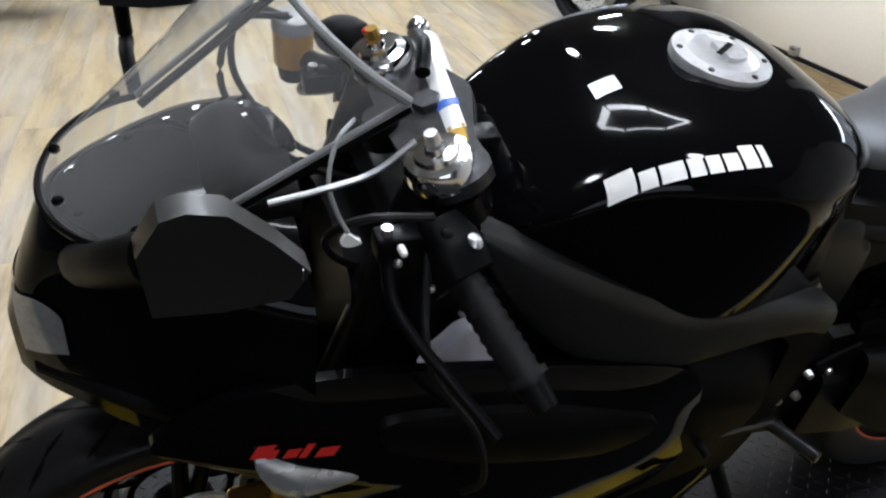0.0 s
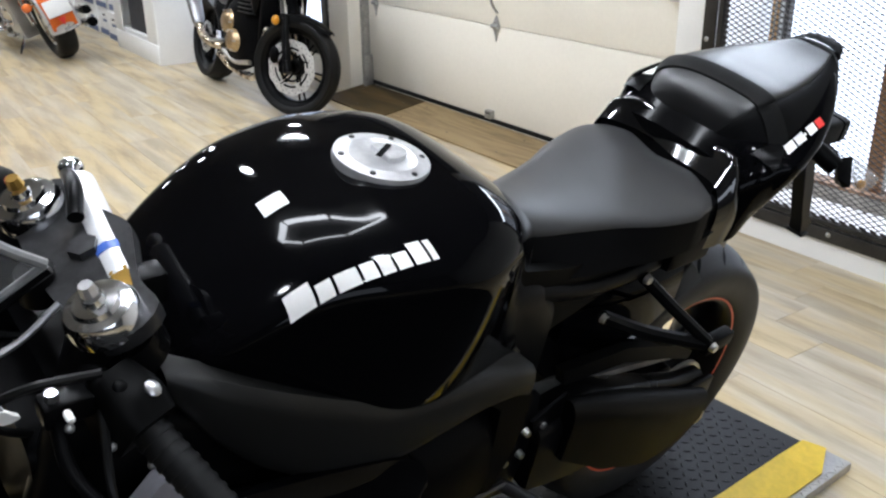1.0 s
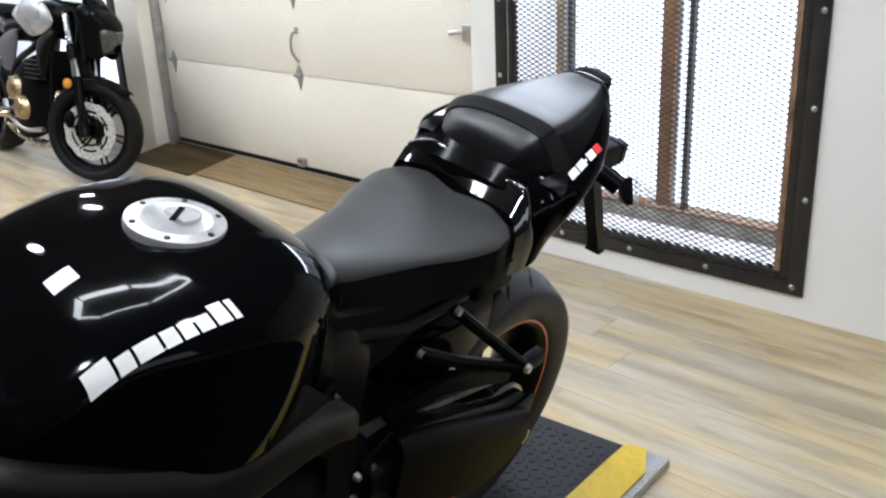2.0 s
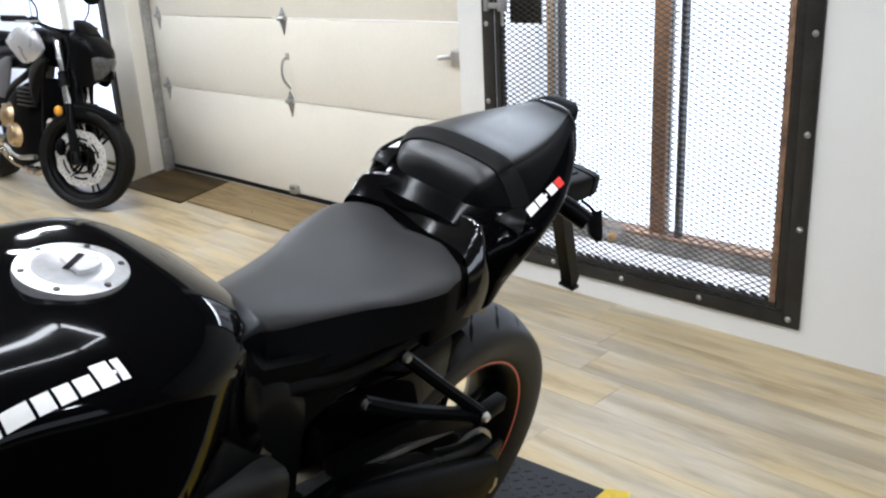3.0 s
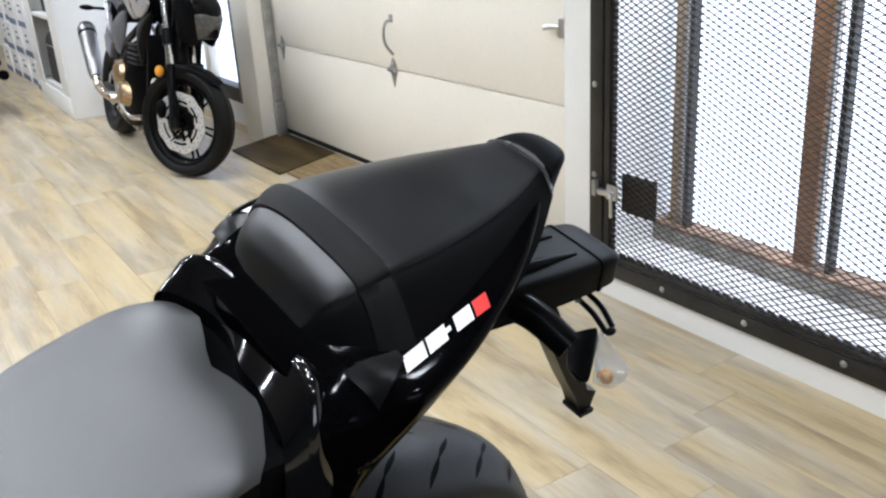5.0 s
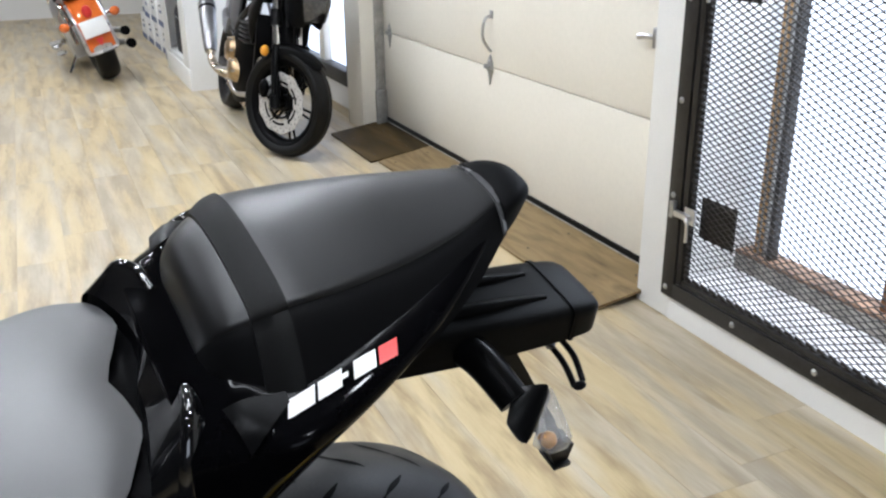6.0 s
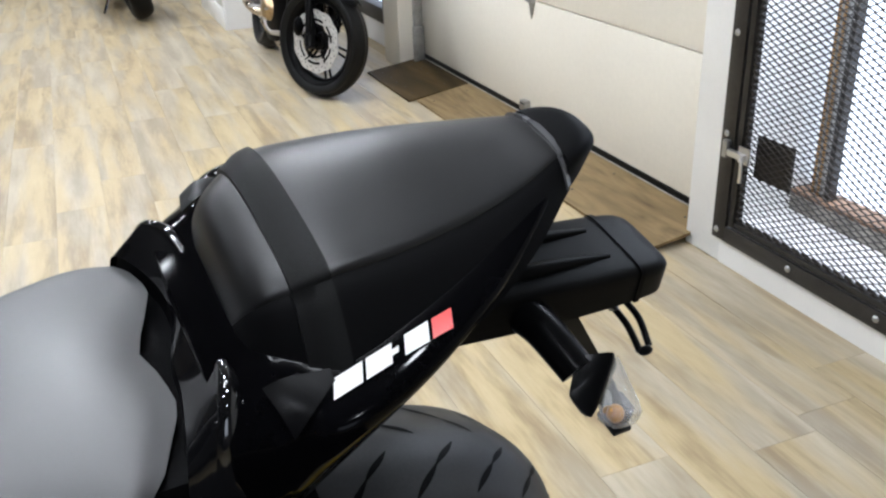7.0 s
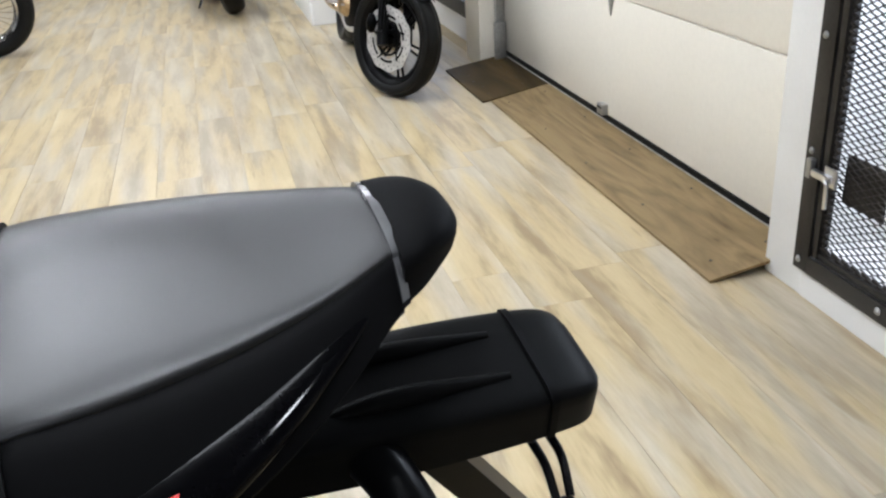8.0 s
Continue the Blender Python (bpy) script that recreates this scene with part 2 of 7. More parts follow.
M_EDGEPALE = mat("pale_acrylic_edge", (0.22, 0.22, 0.22), 0.3, var=0.2, bump=0)
M_CAP = mat("satin_alloy_cap", (0.66, 0.66, 0.67), 0.36, metal=0.7, var=0.12, scale=60, bump=0.05)
M_GREYCAP = mat("pale_grey_plastic", (0.30, 0.30, 0.30), 0.35, var=0.15, bump=0.02)
M_HUGGER = mat("glossy_black_plastic", (0.004, 0.004, 0.0045), 0.14, var=0.3, bump=0, spec=0.6, rvar=0.4)
M_TAIL = mat("black_tail_lacquer", (0.0016, 0.0016, 0.002), 0.09, var=0.3, bump=0, spec=0.06, rvar=0.5)
M_COLLAR = mat("black_collar_lacquer", (0.003, 0.003, 0.0035), 0.085, var=0.3, bump=0, spec=0.85, rvar=0.05)
M_COVER = mat("matte_cover_plastic", (0.009, 0.009, 0.0085), 0.47, fine=900, bump=0.3, var=0.25, spec=0.30, dist=0.0003)
M_DISC = mat("bright_disc_steel", (0.62, 0.61, 0.59), 0.45, metal=0.45, var=0.2, scale=40, bump=0.05)
M_MIRROR = mat("dark_mirror_shell", (0.010, 0.0095, 0.009), 0.38, var=0.25, scale=20, bump=0.05, spec=0.5)
M_BOTTLE = mat("pale_bottle_plastic", (0.42, 0.41, 0.45), 0.4, var=0.12, bump=0.02)
M_CLEAR = film("clear_screen", (0.93, 0.94, 0.94), 0.17)
M_SIGLENS = film("clear_signal_lens", (0.97, 0.97, 0.96), 0.30)
M_HEADLENS = mat("smoky_headlight_lens", (0.010, 0.010, 0.011), 0.05, var=0.2, bump=0, coat=0.5, spec=0.3)
M_PALELENS = mat("pale_headlight_lens", (0.20, 0.20, 0.205), 0.06, var=0.25, scale=30, bump=0, coat=0.6)
M_PLANK = wood("vinyl_plank", (0.59, 0.49, 0.295), (0.485, 0.385, 0.215), (0.30, 0.222, 0.122), "Y", 0.36, ring=12.0, tone=0.07, detail=4, grey=((0.545, 0.485, 0.37), (0.345, 0.288, 0.20)))
M_PLANKREST = wood("vinyl_plank_rest", (0.59, 0.49, 0.295), (0.485, 0.385, 0.215), (0.30, 0.222, 0.122), "Y", 0.36, ring=12.0, tone=0.07, detail=4, grey=((0.545, 0.485, 0.37), (0.345, 0.288, 0.20)), piece=False)
M_PLY = wood("plywood", (0.25, 0.178, 0.085), (0.17, 0.114, 0.050), (0.085, 0.052, 0.021), "Y", 0.45, ring=7.0, streak=0.75, swirl=4.0, tone=0.05, detail=4, spec=0.3)
M_GAP = mat("dark_joint", (0.40, 0.32, 0.19), 0.6, bump=0)
M_SKY = glow("daylight_backdrop", (0.93, 0.955, 1.0), WINDOW_GLOW)
M_BAR = glow("light_bar_glow", (1.0, 0.985, 0.96), 62.0)
M_LAMP = glow("lamp_glow", (1.0, 0.985, 0.96), TUBE)

# ---- building blocks ----


def thing(name, m, label, category, group="", kind=""):
    ob = new(name)
    ob.empty_display_size = 0.1
    ob.matrix_world = m
    return tagged(ob, label, category, group, kind)


def mesh_of(name, bm, material, smooth=False):
    if smooth:
        for f in bm.faces:
            f.smooth = True
    me = bpy.data.meshes.new(name)
    bm.to_mesh(me)
    bm.free()
    me.materials.append(material)
    return me


def part(name, bm, material, parent=None, label="", smooth=False, bevel=0.0, sharp=40):
    """Links one mesh as a part of a thing. smooth: shade smooth, with edges sharper than this angle kept."""
    if bevel:
        keep = [e for e in bm.edges if len(e.link_faces) == 2 and e.calc_face_angle(0) > radians(35)]
        bmesh.ops.bevel(bm, geom=keep, offset=bevel, segments=2, profile=0.5, affect="EDGES", clamp_overlap=True)
        smooth = True
    bmesh.ops.recalc_face_normals(bm, faces=bm.faces)
    if smooth:
        for e in bm.edges:
            if len(e.link_faces) == 2 and e.calc_face_angle(0) > radians(sharp):
                e.smooth = False
    ob = new(name, mesh_of(name, bm, material, smooth))
    ob.parent = parent
    return tagged(ob, label)


def single(name, bm, material, label, category, m=None, group="", kind="", smooth=False, bevel=0.0):
    ob = part(name, bm, material, None, "", smooth, bevel)
    if m is not None:
        ob.matrix_world = m
    return tagged(ob, label, category, group, kind)


def box(x0, x1, y0, y1, z0, z1, bm=None):
    bm = bm or bmesh.new()
    bmesh.ops.create_cube(bm, size=1, matrix=Matrix.Translation(((x0 + x1) / 2, (y0 + y1) / 2, (z0 + z1) / 2)) @ Matrix.Diagonal((x1 - x0, y1 - y0, z1 - z0, 1)))
    return bm


def rod(p, q, r0, r1=None, seg=16, bm=None):
    bm = bm or bmesh.new()
    p, q = Vector(p), Vector(q)
    turn = (q - p).to_track_quat("Z", "Y").to_matrix().to_4x4()
    bmesh.ops.create_cone(bm, cap_ends=True, segments=seg, radius1=r0, radius2=r0 if r1 is None else r1, depth=(q - p).length, matrix=Matrix.Translation((p + q) / 2) @ turn)
    return bm


def ball(c, r, bm=None, scale=(1, 1, 1), seg=16):
    bm = bm or bmesh.new()
    bmesh.ops.create_uvsphere(bm, u_segments=seg, v_segments=seg // 2 + 2, radius=r, matrix=Matrix.Translation(c) @ Matrix.Diagonal((*scale, 1)))
    return bm


def smooth_line(pts, n=8):
    """A Catmull-Rom curve through the points."""
    p = np.array(pts, float)
    p = np.vstack([2 * p[0] - p[1], p, 2 * p[-1] - p[-2]])
    out = []
    for k in range(1, len(p) - 2):
        for j in range(n):
            t = j / n
            a, b, c, d = p[k - 1:k + 3]
            out.append(0.5 * (2 * b + (c - a) * t + (2 * a - 5 * b + 4 * c - d) * t * t + (3 * b - a - 3 * c + d) * t ** 3))
    return np.array(out + [p[-2]])


def grid(rows, bm=None, close_u=False, caps=False):
    """Quads between rows of points."""
    bm = bm or bmesh.new()
    vs = [[bm.verts.new(p) for p in row] for row in rows]
    n = len(vs[0])
    for a, b in zip(vs, vs[1:]):
        for k in range(n if close_u else n - 1):
            j = (k + 1) % n
            try:
                bm.faces.new((a[k], a[j], b[j], b[k]))
            except ValueError:
                pass
    if caps:
        bm.faces.new(vs[0][::-1])
        bm.faces.new(vs[-1])
    return bm


def tube(pts, r, seg=10, bm=None, n=8, r1=None):
    line = smooth_line(pts, n)
    up, rows = Vector((0.13, 0.37, 0.92)), []
    for k, p in enumerate(line):
        d = Vector(line[min(k + 1, len(line) - 1)] - line[max(k - 1, 0)]).normalized()
        a = d.cross(up).normalized()
        b = d.cross(a).normalized()
        rad = r if r1 is None else r + (r1 - r) * k / (len(line) - 1)
        rows.append([Vector(p) + rad * (math.cos(t) * a + math.sin(t) * b) for t in (2 * math.pi * j / seg for j in range(seg))])
    return grid(rows, bm, True, True)


def lathe(profile, seg=48, m=None, bm=None, closed=True):
    """Turns (radius, offset) points round the local y axis."""
    m = m or Matrix()
    rows = []
    for k in range(seg + 1):
        t = 2 * math.pi * k / seg
        rows.append([m @ Vector((r * math.cos(t), o, r * math.sin(t))) for r, o in profile])
    own = grid(rows, None, closed)
    bmesh.ops.remove_doubles(own, verts=own.verts, dist=1e-5)
    if bm is None:
        return own
    me = bpy.data.meshes.new("tmp")
    own.to_mesh(me)
    own.free()
    bm.from_mesh(me)
    bpy.data.meshes.remove(me)
    return bm


def slab(outline, y0, y1, bm=None):
    """A flat shape in the x-z plane, given a thickness along y."""
    bm = bm or bmesh.new()
    a = [bm.verts.new((x, y0, z)) for x, z in outline]
    b = [bm.verts.new((x, y1, z)) for x, z in outline]
    n = len(a)
    bm.faces.new(a)
    bm.faces.new(b[::-1])
    for k in range(n):
        bm.faces.new((a[k], b[k], b[(k + 1) % n], a[(k + 1) % n]))
    return bm


def pod_ring(row, p, q, m):
    """Half of a cross-section from the top's middle to the belly: (top, half width, its height, belly half width, belly height)."""
    top, w, zw, wb, zb = row
    half = []
    for k in range(m + 1):
        a = math.pi / 2 * k / m
        half.append((w * math.sin(a) ** (2 / p), zw + (top - zw) * math.cos(a) ** (2 / p)))
    for k in range(1, m + 1):
        t = k / m
        half.append((w + (wb - w) * t ** q, zw + (zb - zw) * t))
    return half


def pod(rows, p=2.5, q=1.6, m=9, n=7, side=0, caps=True):
    """A body along x from rows of (x, top, w, zw, wb, zb), smooth between them. side: -1 or 1 for one half only."""
    line = smooth_line(rows, n)
    out = []
    for r in line:
        half = pod_ring(r[1:], p, q, m)
        if side:
            out.append([(r[0], side * y, z) for y, z in half])
        else:
            out.append([(r[0], -y, z) for y, z in reversed(half)] + [(r[0], y, z) for y, z in half[1:]])
    return grid(out, None, False, caps)


def pod_side(rows, x, z, p=2.5, q=1.6):
    """The half width of a pod at x and height z."""
    line = smooth_line(rows, 12)
    r = [np.interp(x, line[:, 0], line[:, k]) for k in range(1, 6)]
    top, w, zw, wb, zb = r
    if z >= zw:
        c = min(1.0, max(0.0, (z - zw) / (top - zw)))
        return w * (1 - c ** p) ** (1 / p)
    t = min(1.0, (zw - z) / (zw - zb))
    return w + (wb - w) * t ** q


# ---- the building ----
WALL_X, DOOR_X, GLASS_X = 3.20, 3.315, 3.53
CAGE_Y0, CAGE_Y1, CAGE_Z0, CAGE_Z1 = 1.13, 2.50, 0.085, 2.15
DOOR_Y0, DOOR_Y1, DOOR_TOP = 2.70, 5.44, 2.40
CEIL_Z = 3.0

# walls butt end to end; the cage's recess and the roller door's opening go through
single("wall_cage", box(WALL_X, GLASS_X + 0.1, -3.5, CAGE_Y0 + 0.03, 0, CEIL_Z), M_WALL, "white painted wall beside the caged window", "wall", kind="structure")
single("wall_cage_sill", box(WALL_X, GLASS_X + 0.02, CAGE_Y0 + 0.03, CAGE_Y1 - 0.03, 0, 0.115), M_WALL, "low white wall under the caged window", "wall", kind="structure")
# wall heads out of view are darkened to weaken the bounced light
single("wall_cage_head", box(WALL_X, GLASS_X + 0.1, CAGE_Y0 + 0.03, CAGE_Y1 - 0.03, CAGE_Z1 - 0.03, CEIL_Z), M_UNSEENWALL, "unseen wall over the caged window, darkened against fill light", "wall", kind="structure")
single("pillar_cage", box(WALL_X, GLASS_X + 0.1, CAGE_Y1 - 0.03, 2.645, 0, CEIL_Z), M_TRIM, "white painted pillar between roller door and cage", "pillar", kind="structure", bevel=0.004)
single("wall_door_head", box(DOOR_X - 0.04, DOOR_X + 0.25, 2.645, 5.46, DOOR_TOP, CEIL_Z), M_UNSEENWALL, "unseen wall over the roller door, darkened against fill light", "wall", kind="structure")
single("pillar_door", box(3.17, DOOR_X + 0.25, 5.46, 5.74, 0, CEIL_Z), M_DOOR, "cream painted pillar at the roller door's side", "pillar", kind="structure", bevel=0.004)
single("wall_far_right", box(3.29, DOOR_X + 0.25, 5.74, 5.97, 0, CEIL_Z), M_WALL, "white wall behind the grey motorcycle", "wall", kind="structure")
single("wall_far_low", box(3.29, DOOR_X + 0.25, 5.97, 7.48, 0, 0.16), M_WALL, "low wall under the far window", "wall", kind="structure")
single("wall_far_head", box(3.29, DOOR_X + 0.25, 5.97, 7.48, 2.1, CEIL_Z), M_WALL, "wall over the far window", "wall", kind="structure")
single("wall_far_end", box(3.29, DOOR_X + 0.25, 7.48, 13.0, 0, CEIL_Z), M_WALL, "white wall at the back of the showroom", "wall", kind="structure")
single("wall_north", box(-5.0, DOOR_X + 0.25, 13.0, 13.15, 0, CEIL_Z), M_WALL, "plain white far wall", "wall", kind="structure")
# out of view and kept dark, so little light bounces back from here
single("wall_west", box(-5.15, -5.0, -3.5, 13.15, 0, CEIL_Z), M_UNSEENWALL, "plain unseen side wall, darkened against fill light", "wall", kind="structure")
# unseen, behind the camera: an added window, whose light lies on the black tank
# the walls round it are dark to weaken the fill from this side
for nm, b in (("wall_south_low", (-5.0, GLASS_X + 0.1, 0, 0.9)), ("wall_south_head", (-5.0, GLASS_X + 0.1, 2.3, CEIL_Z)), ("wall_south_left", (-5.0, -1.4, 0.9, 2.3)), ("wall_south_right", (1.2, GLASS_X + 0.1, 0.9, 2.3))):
    single(nm, box(b[0], b[1], -3.65, -3.5, b[2], b[3]), M_UNSEENWALL, "plain unseen wall behind the camera, darkened against fill light", "wall", kind="structure")
single("backdrop_front", box(-2.5, 2.5, -4.3, -4.28, -0.5, 3.5), M_SKY, "bright daylight outside the added window behind the camera", "backdrop", kind="structure")
single("ceiling", box(-5.15, GLASS_X + 0.1, -3.65, 13.15, CEIL_Z, CEIL_Z + 0.12), M_CEIL, "plain grey ceiling", "ceiling", kind="structure")
single("backdrop", box(GLASS_X + 0.4, GLASS_X + 0.42, -1.5, 5.0, -0.5, 3.5), M_SKY, "bright daylight outside the windows", "backdrop", kind="structure")
single("backdrop_far", box(3.395, 3.405, 5.975, 7.475, 0.165, 2.095), M_SKY, "bright daylight outside the far window", "backdrop", kind="structure")

# ---- caged window ----


def expanded_metal(y0, y1, z0, z1, x, lw=0.0405, sw=0.0205, w=0.0030, d=0.002):
    """Diamond mesh: slanting strands that meet in knuckles, one joined sheet."""
    verts, faces = [], []
    cols, rows = int((y1 - y0) / lw), int((z1 - z0) / sw)
    for i in range(cols * 2):
        for j in range(rows * 2):
            if (i + j) % 2:
                continue
            ya, za = y0 + i * lw / 2, z0 + j * sw / 2
            yb = ya + lw / 2
            for zb in (za + sw / 2, za - sw / 2):
                if not z0 <= zb <= z1:
                    continue
                dy, dz = yb - ya, zb - za
                ln = math.hypot(dy, dz)
                ny, nz = -dz / ln * w / 2, dy / ln * w / 2
                k = len(verts)
                for px, py, pz in ((0, ya, za), (0, yb, zb)):
                    xx = x + (0.003 if (zb > za) == (py == ya) else -0.003)
                    verts += [(xx - d, py + ny, pz + nz), (xx - d, py - ny, pz - nz), (xx + d, py - ny, pz - nz), (xx + d, py + ny, pz + nz)]
                faces += [(k, k + 1, k + 5, k + 4), (k + 1, k + 2, k + 6, k + 5), (k + 2, k + 3, k + 7, k + 6), (k + 3, k, k + 4, k + 7)]
    me = bpy.data.meshes.new("mesh_screen")
    me.from_pydata(verts, [], faces)
    me.materials.append(M_MESH)
    return me


cage = thing("security_cage", Matrix(), "dark steel angle frame with expanded metal mesh, bolted to white wall", "security screen")
FW = 0.060
part("stile", box(WALL_X - 0.012, WALL_X, CAGE_Y1 - FW, CAGE_Y1, CAGE_Z0, CAGE_Z1), M_FRAME, cage, bevel=0.002)
part("stile", box(WALL_X - 0.012, WALL_X, CAGE_Y0, CAGE_Y0 + 0.055, CAGE_Z0, CAGE_Z1), M_FRAME, cage, bevel=0.002)
part("bottom_rail", box(WALL_X - 0.0125, WALL_X, CAGE_Y0 + 0.055, CAGE_Y1 - FW, CAGE_Z0, CAGE_Z0 + 0.052), M_FRAME, cage, bevel=0.002)
part("top_rail", box(WALL_X - 0.0125, WALL_X, CAGE_Y0 + 0.055, CAGE_Y1 - FW, CAGE_Z1 - 0.07, CAGE_Z1), M_FRAME, cage, bevel=0.002)
# the gate inside the frame: its own thin angle, a gap away
part("gate_stile", box(WALL_X - 0.006, WALL_X + 0.03, CAGE_Y1 - FW - 0.028, CAGE_Y1 - FW - 0.004, CAGE_Z0 + 0.055, CAGE_Z1 - 0.075), M_FRAME, cage, bevel=0.0015)
part("gate_rail", box(WALL_X - 0.004, WALL_X + 0.03, CAGE_Y0 + 0.06, CAGE_Y1 - FW - 0.03, CAGE_Z0 + 0.055, CAGE_Z0 + 0.075), M_FRAME, cage, bevel=0.0015)
part("hinge_post", box(WALL_X - 0.005, WALL_X + 0.05, CAGE_Y0 + 0.058, CAGE_Y0 + 0.085, CAGE_Z0 + 0.03, CAGE_Z1 - 0.07), M_FRAME, cage, "dark hinge-side steel channel", bevel=0.002)
part("hinge_post", box(WALL_X - 0.003, WALL_X + 0.05, CAGE_Y0 + 0.09, CAGE_Y0 + 0.113, CAGE_Z0 + 0.03, CAGE_Z1 - 0.07), M_CHANNEL, cage, "rust-stained steel channel", bevel=0.002)
sheet = tagged(new("mesh_screen", expanded_metal(CAGE_Y0 + 0.10, CAGE_Y1 - FW - 0.01, CAGE_Z0 + 0.06, CAGE_Z1 - 0.07, WALL_X + 0.018)), "diamond expanded metal mesh", kind="stuff")
sheet.parent = cage
# the folded border of the sheet, its strands doubled and heavier
for y0, y1, z0, z1 in ((CAGE_Y0 + 0.10, CAGE_Y1 - FW - 0.01, CAGE_Z0 + 0.050, CAGE_Z0 + 0.092), (CAGE_Y1 - FW - 0.045, CAGE_Y1 - FW - 0.003, CAGE_Z0 + 0.06, CAGE_Z1 - 0.07)):
    border = tagged(new("mesh_border", expanded_metal(y0, y1, z0, z1, WALL_X + 0.008, w=0.0075, d=0.003)), "folded mesh border", kind="stuff")
    border.parent = cage
bolt_mesh = mesh_of("bolt", lathe([(0.0, -0.007), (0.006, -0.006), (0.010, -0.002), (0.011, 0.0), (0.0, 0.0)], 10, Matrix.Rotation(radians(-90), 4, "Z"), closed=False), M_GALV, True)


def bolt(y, z, parent):
    ob = new("bolt", bolt_mesh)
    ob.parent = parent
    ob.location = (WALL_X - 0.0125, y, z)


for k in range(5):
    bolt(2.478 - 0.3275 * k, 0.115, cage)
for k in range(1, 7):
    bolt(2.476, 0.130 + 0.309 * k, cage)
    bolt(1.152, 0.125 + 0.309 * k, cage)
for zc, nm in ((0.388, "low"), (1.128, "high")):
    part("lock_plate", box(WALL_X + 0.026, WALL_X + 0.031, 2.225, 2.382, zc - 0.070, zc + 0.066), M_FRAME, cage, "square dark steel lock plate", bevel=0.001)
    latch = part("latch", box(WALL_X - 0.03, WALL_X - 0.014, 2.375, 2.45, zc - 0.01, zc + 0.01), M_ALU, cage, "bright zinc slide latch", bevel=0.003)
    part("latch_plate", box(WALL_X - 0.018, WALL_X - 0.0128, 2.36, 2.41, zc - 0.022, zc + 0.03), M_ALU, latch, bevel=0.001)
    part("latch_arm", tube([(WALL_X - 0.03, 2.385, zc), (WALL_X - 0.036, 2.372, zc - 0.01), (WALL_X - 0.036, 2.370, zc - 0.04), (WALL_X - 0.034, 2.372, zc - 0.075)], 0.006), M_ALU, latch, smooth=True)
    part("latch_keeper", box(WALL_X - 0.03, WALL_X - 0.0128, 2.452, 2.472, zc - 0.02, zc + 0.035), M_GALV, latch, bevel=0.002)

# added fill lamp, out of view atop the recess, brightens sill and side walls
recess_lamp = bpy.data.lights.new("sky_through_window", "AREA")
recess_lamp.shape, recess_lamp.size, recess_lamp.size_y, recess_lamp.energy, recess_lamp.color = "RECTANGLE", 0.26, 1.2, 70.0, (0.92, 0.96, 1.0)
new("sky_through_window", recess_lamp).matrix_world = Matrix.Translation((3.36, 1.8, 2.10))

window = thing("window_1", Matrix(), "tall window with rusty brown posts behind the steel mesh", "window", kind="structure")
part("window_sill", box(WALL_X, GLASS_X + 0.05, CAGE_Y0 + 0.03, CAGE_Y1 - 0.03, 0.119, 0.135), M_SILL, window, "dusty grey concrete sill")
part("pane", box(GLASS_X + 0.03, GLASS_X + 0.036, CAGE_Y0 + 0.03, CAGE_Y1 - 0.03, 0.2, CAGE_Z1 - 0.03), film("window_pane", (0.97, 0.98, 1.0), 0.02), window)
for yc, wd, gap in ((2.397, 0.045, 0.030), (1.868, 0.062, 0.062), (1.20, 0.05, 0.05)):
    e = yc - wd / 2
    if yc > 2:
        part("post", box(GLASS_X - 0.026, GLASS_X + 0.03, e, yc + wd / 2, 0.135, CAGE_Z1 - 0.03), M_CONC, window, "pale upright", bevel=0.003)
        for off in (0.006, 0.030):
            part("post_strip", box(GLASS_X - 0.031, GLASS_X - 0.0265, e + off, e + off + 0.010, 0.135, CAGE_Z1 - 0.03), M_TAN, window, "tan wooden strip", bevel=0.001)
    else:
        part("post", box(GLASS_X - 0.03, GLASS_X + 0.03, e, yc + wd / 2, 0.135, CAGE_Z1 - 0.03), M_RUST, window, "rust brown upright", bevel=0.003)
    part("track", box(GLASS_X - 0.045, GLASS_X - 0.01, e - gap - 0.020, e - gap, 0.135, CAGE_Z1 - 0.03), M_FRAME, window, "dark steel gate track", bevel=0.002)
    part("track", box(GLASS_X - 0.030, GLASS_X - 0.015, e - 0.024, e - 0.012, 0.135, CAGE_Z1 - 0.03), M_GALV, window, bevel=0.001)
part("bottom_channel", box(GLASS_X - 0.06, GLASS_X + 0.03, CAGE_Y0 + 0.03, CAGE_Y1 - 0.03, 0.135, 0.194), M_SILLCH, window, "dusty steel channel", bevel=0.003)
part("channel_lip", box(GLASS_X - 0.062, GLASS_X + 0.032, CAGE_Y0 + 0.031, CAGE_Y1 - 0.031, 0.1942, 0.208), M_CHANNEL, window, "rust-stained channel lip", bevel=0.002)

# ---- roller door ----
SEAMS = (0.085, 0.607, 1.045, 1.50, 1.95, DOOR_TOP)
door = thing("door_1", Matrix(), "cream sectional garage door, closed, with steel hinges", "garage door", kind="structure")
for a, b in zip(SEAMS, SEAMS[1:]):
    part("panel", box(DOOR_X, DOOR_X + 0.045, 2.66, DOOR_Y1, a + 0.0025, b - 0.0025), M_DOOR, door, bevel=0.003)
part("seal", box(DOOR_X - 0.004, DOOR_X + 0.04, 2.66, DOOR_Y1, 0.062, 0.085), M_RUBBER, door, "black rubber bottom seal", bevel=0.003)
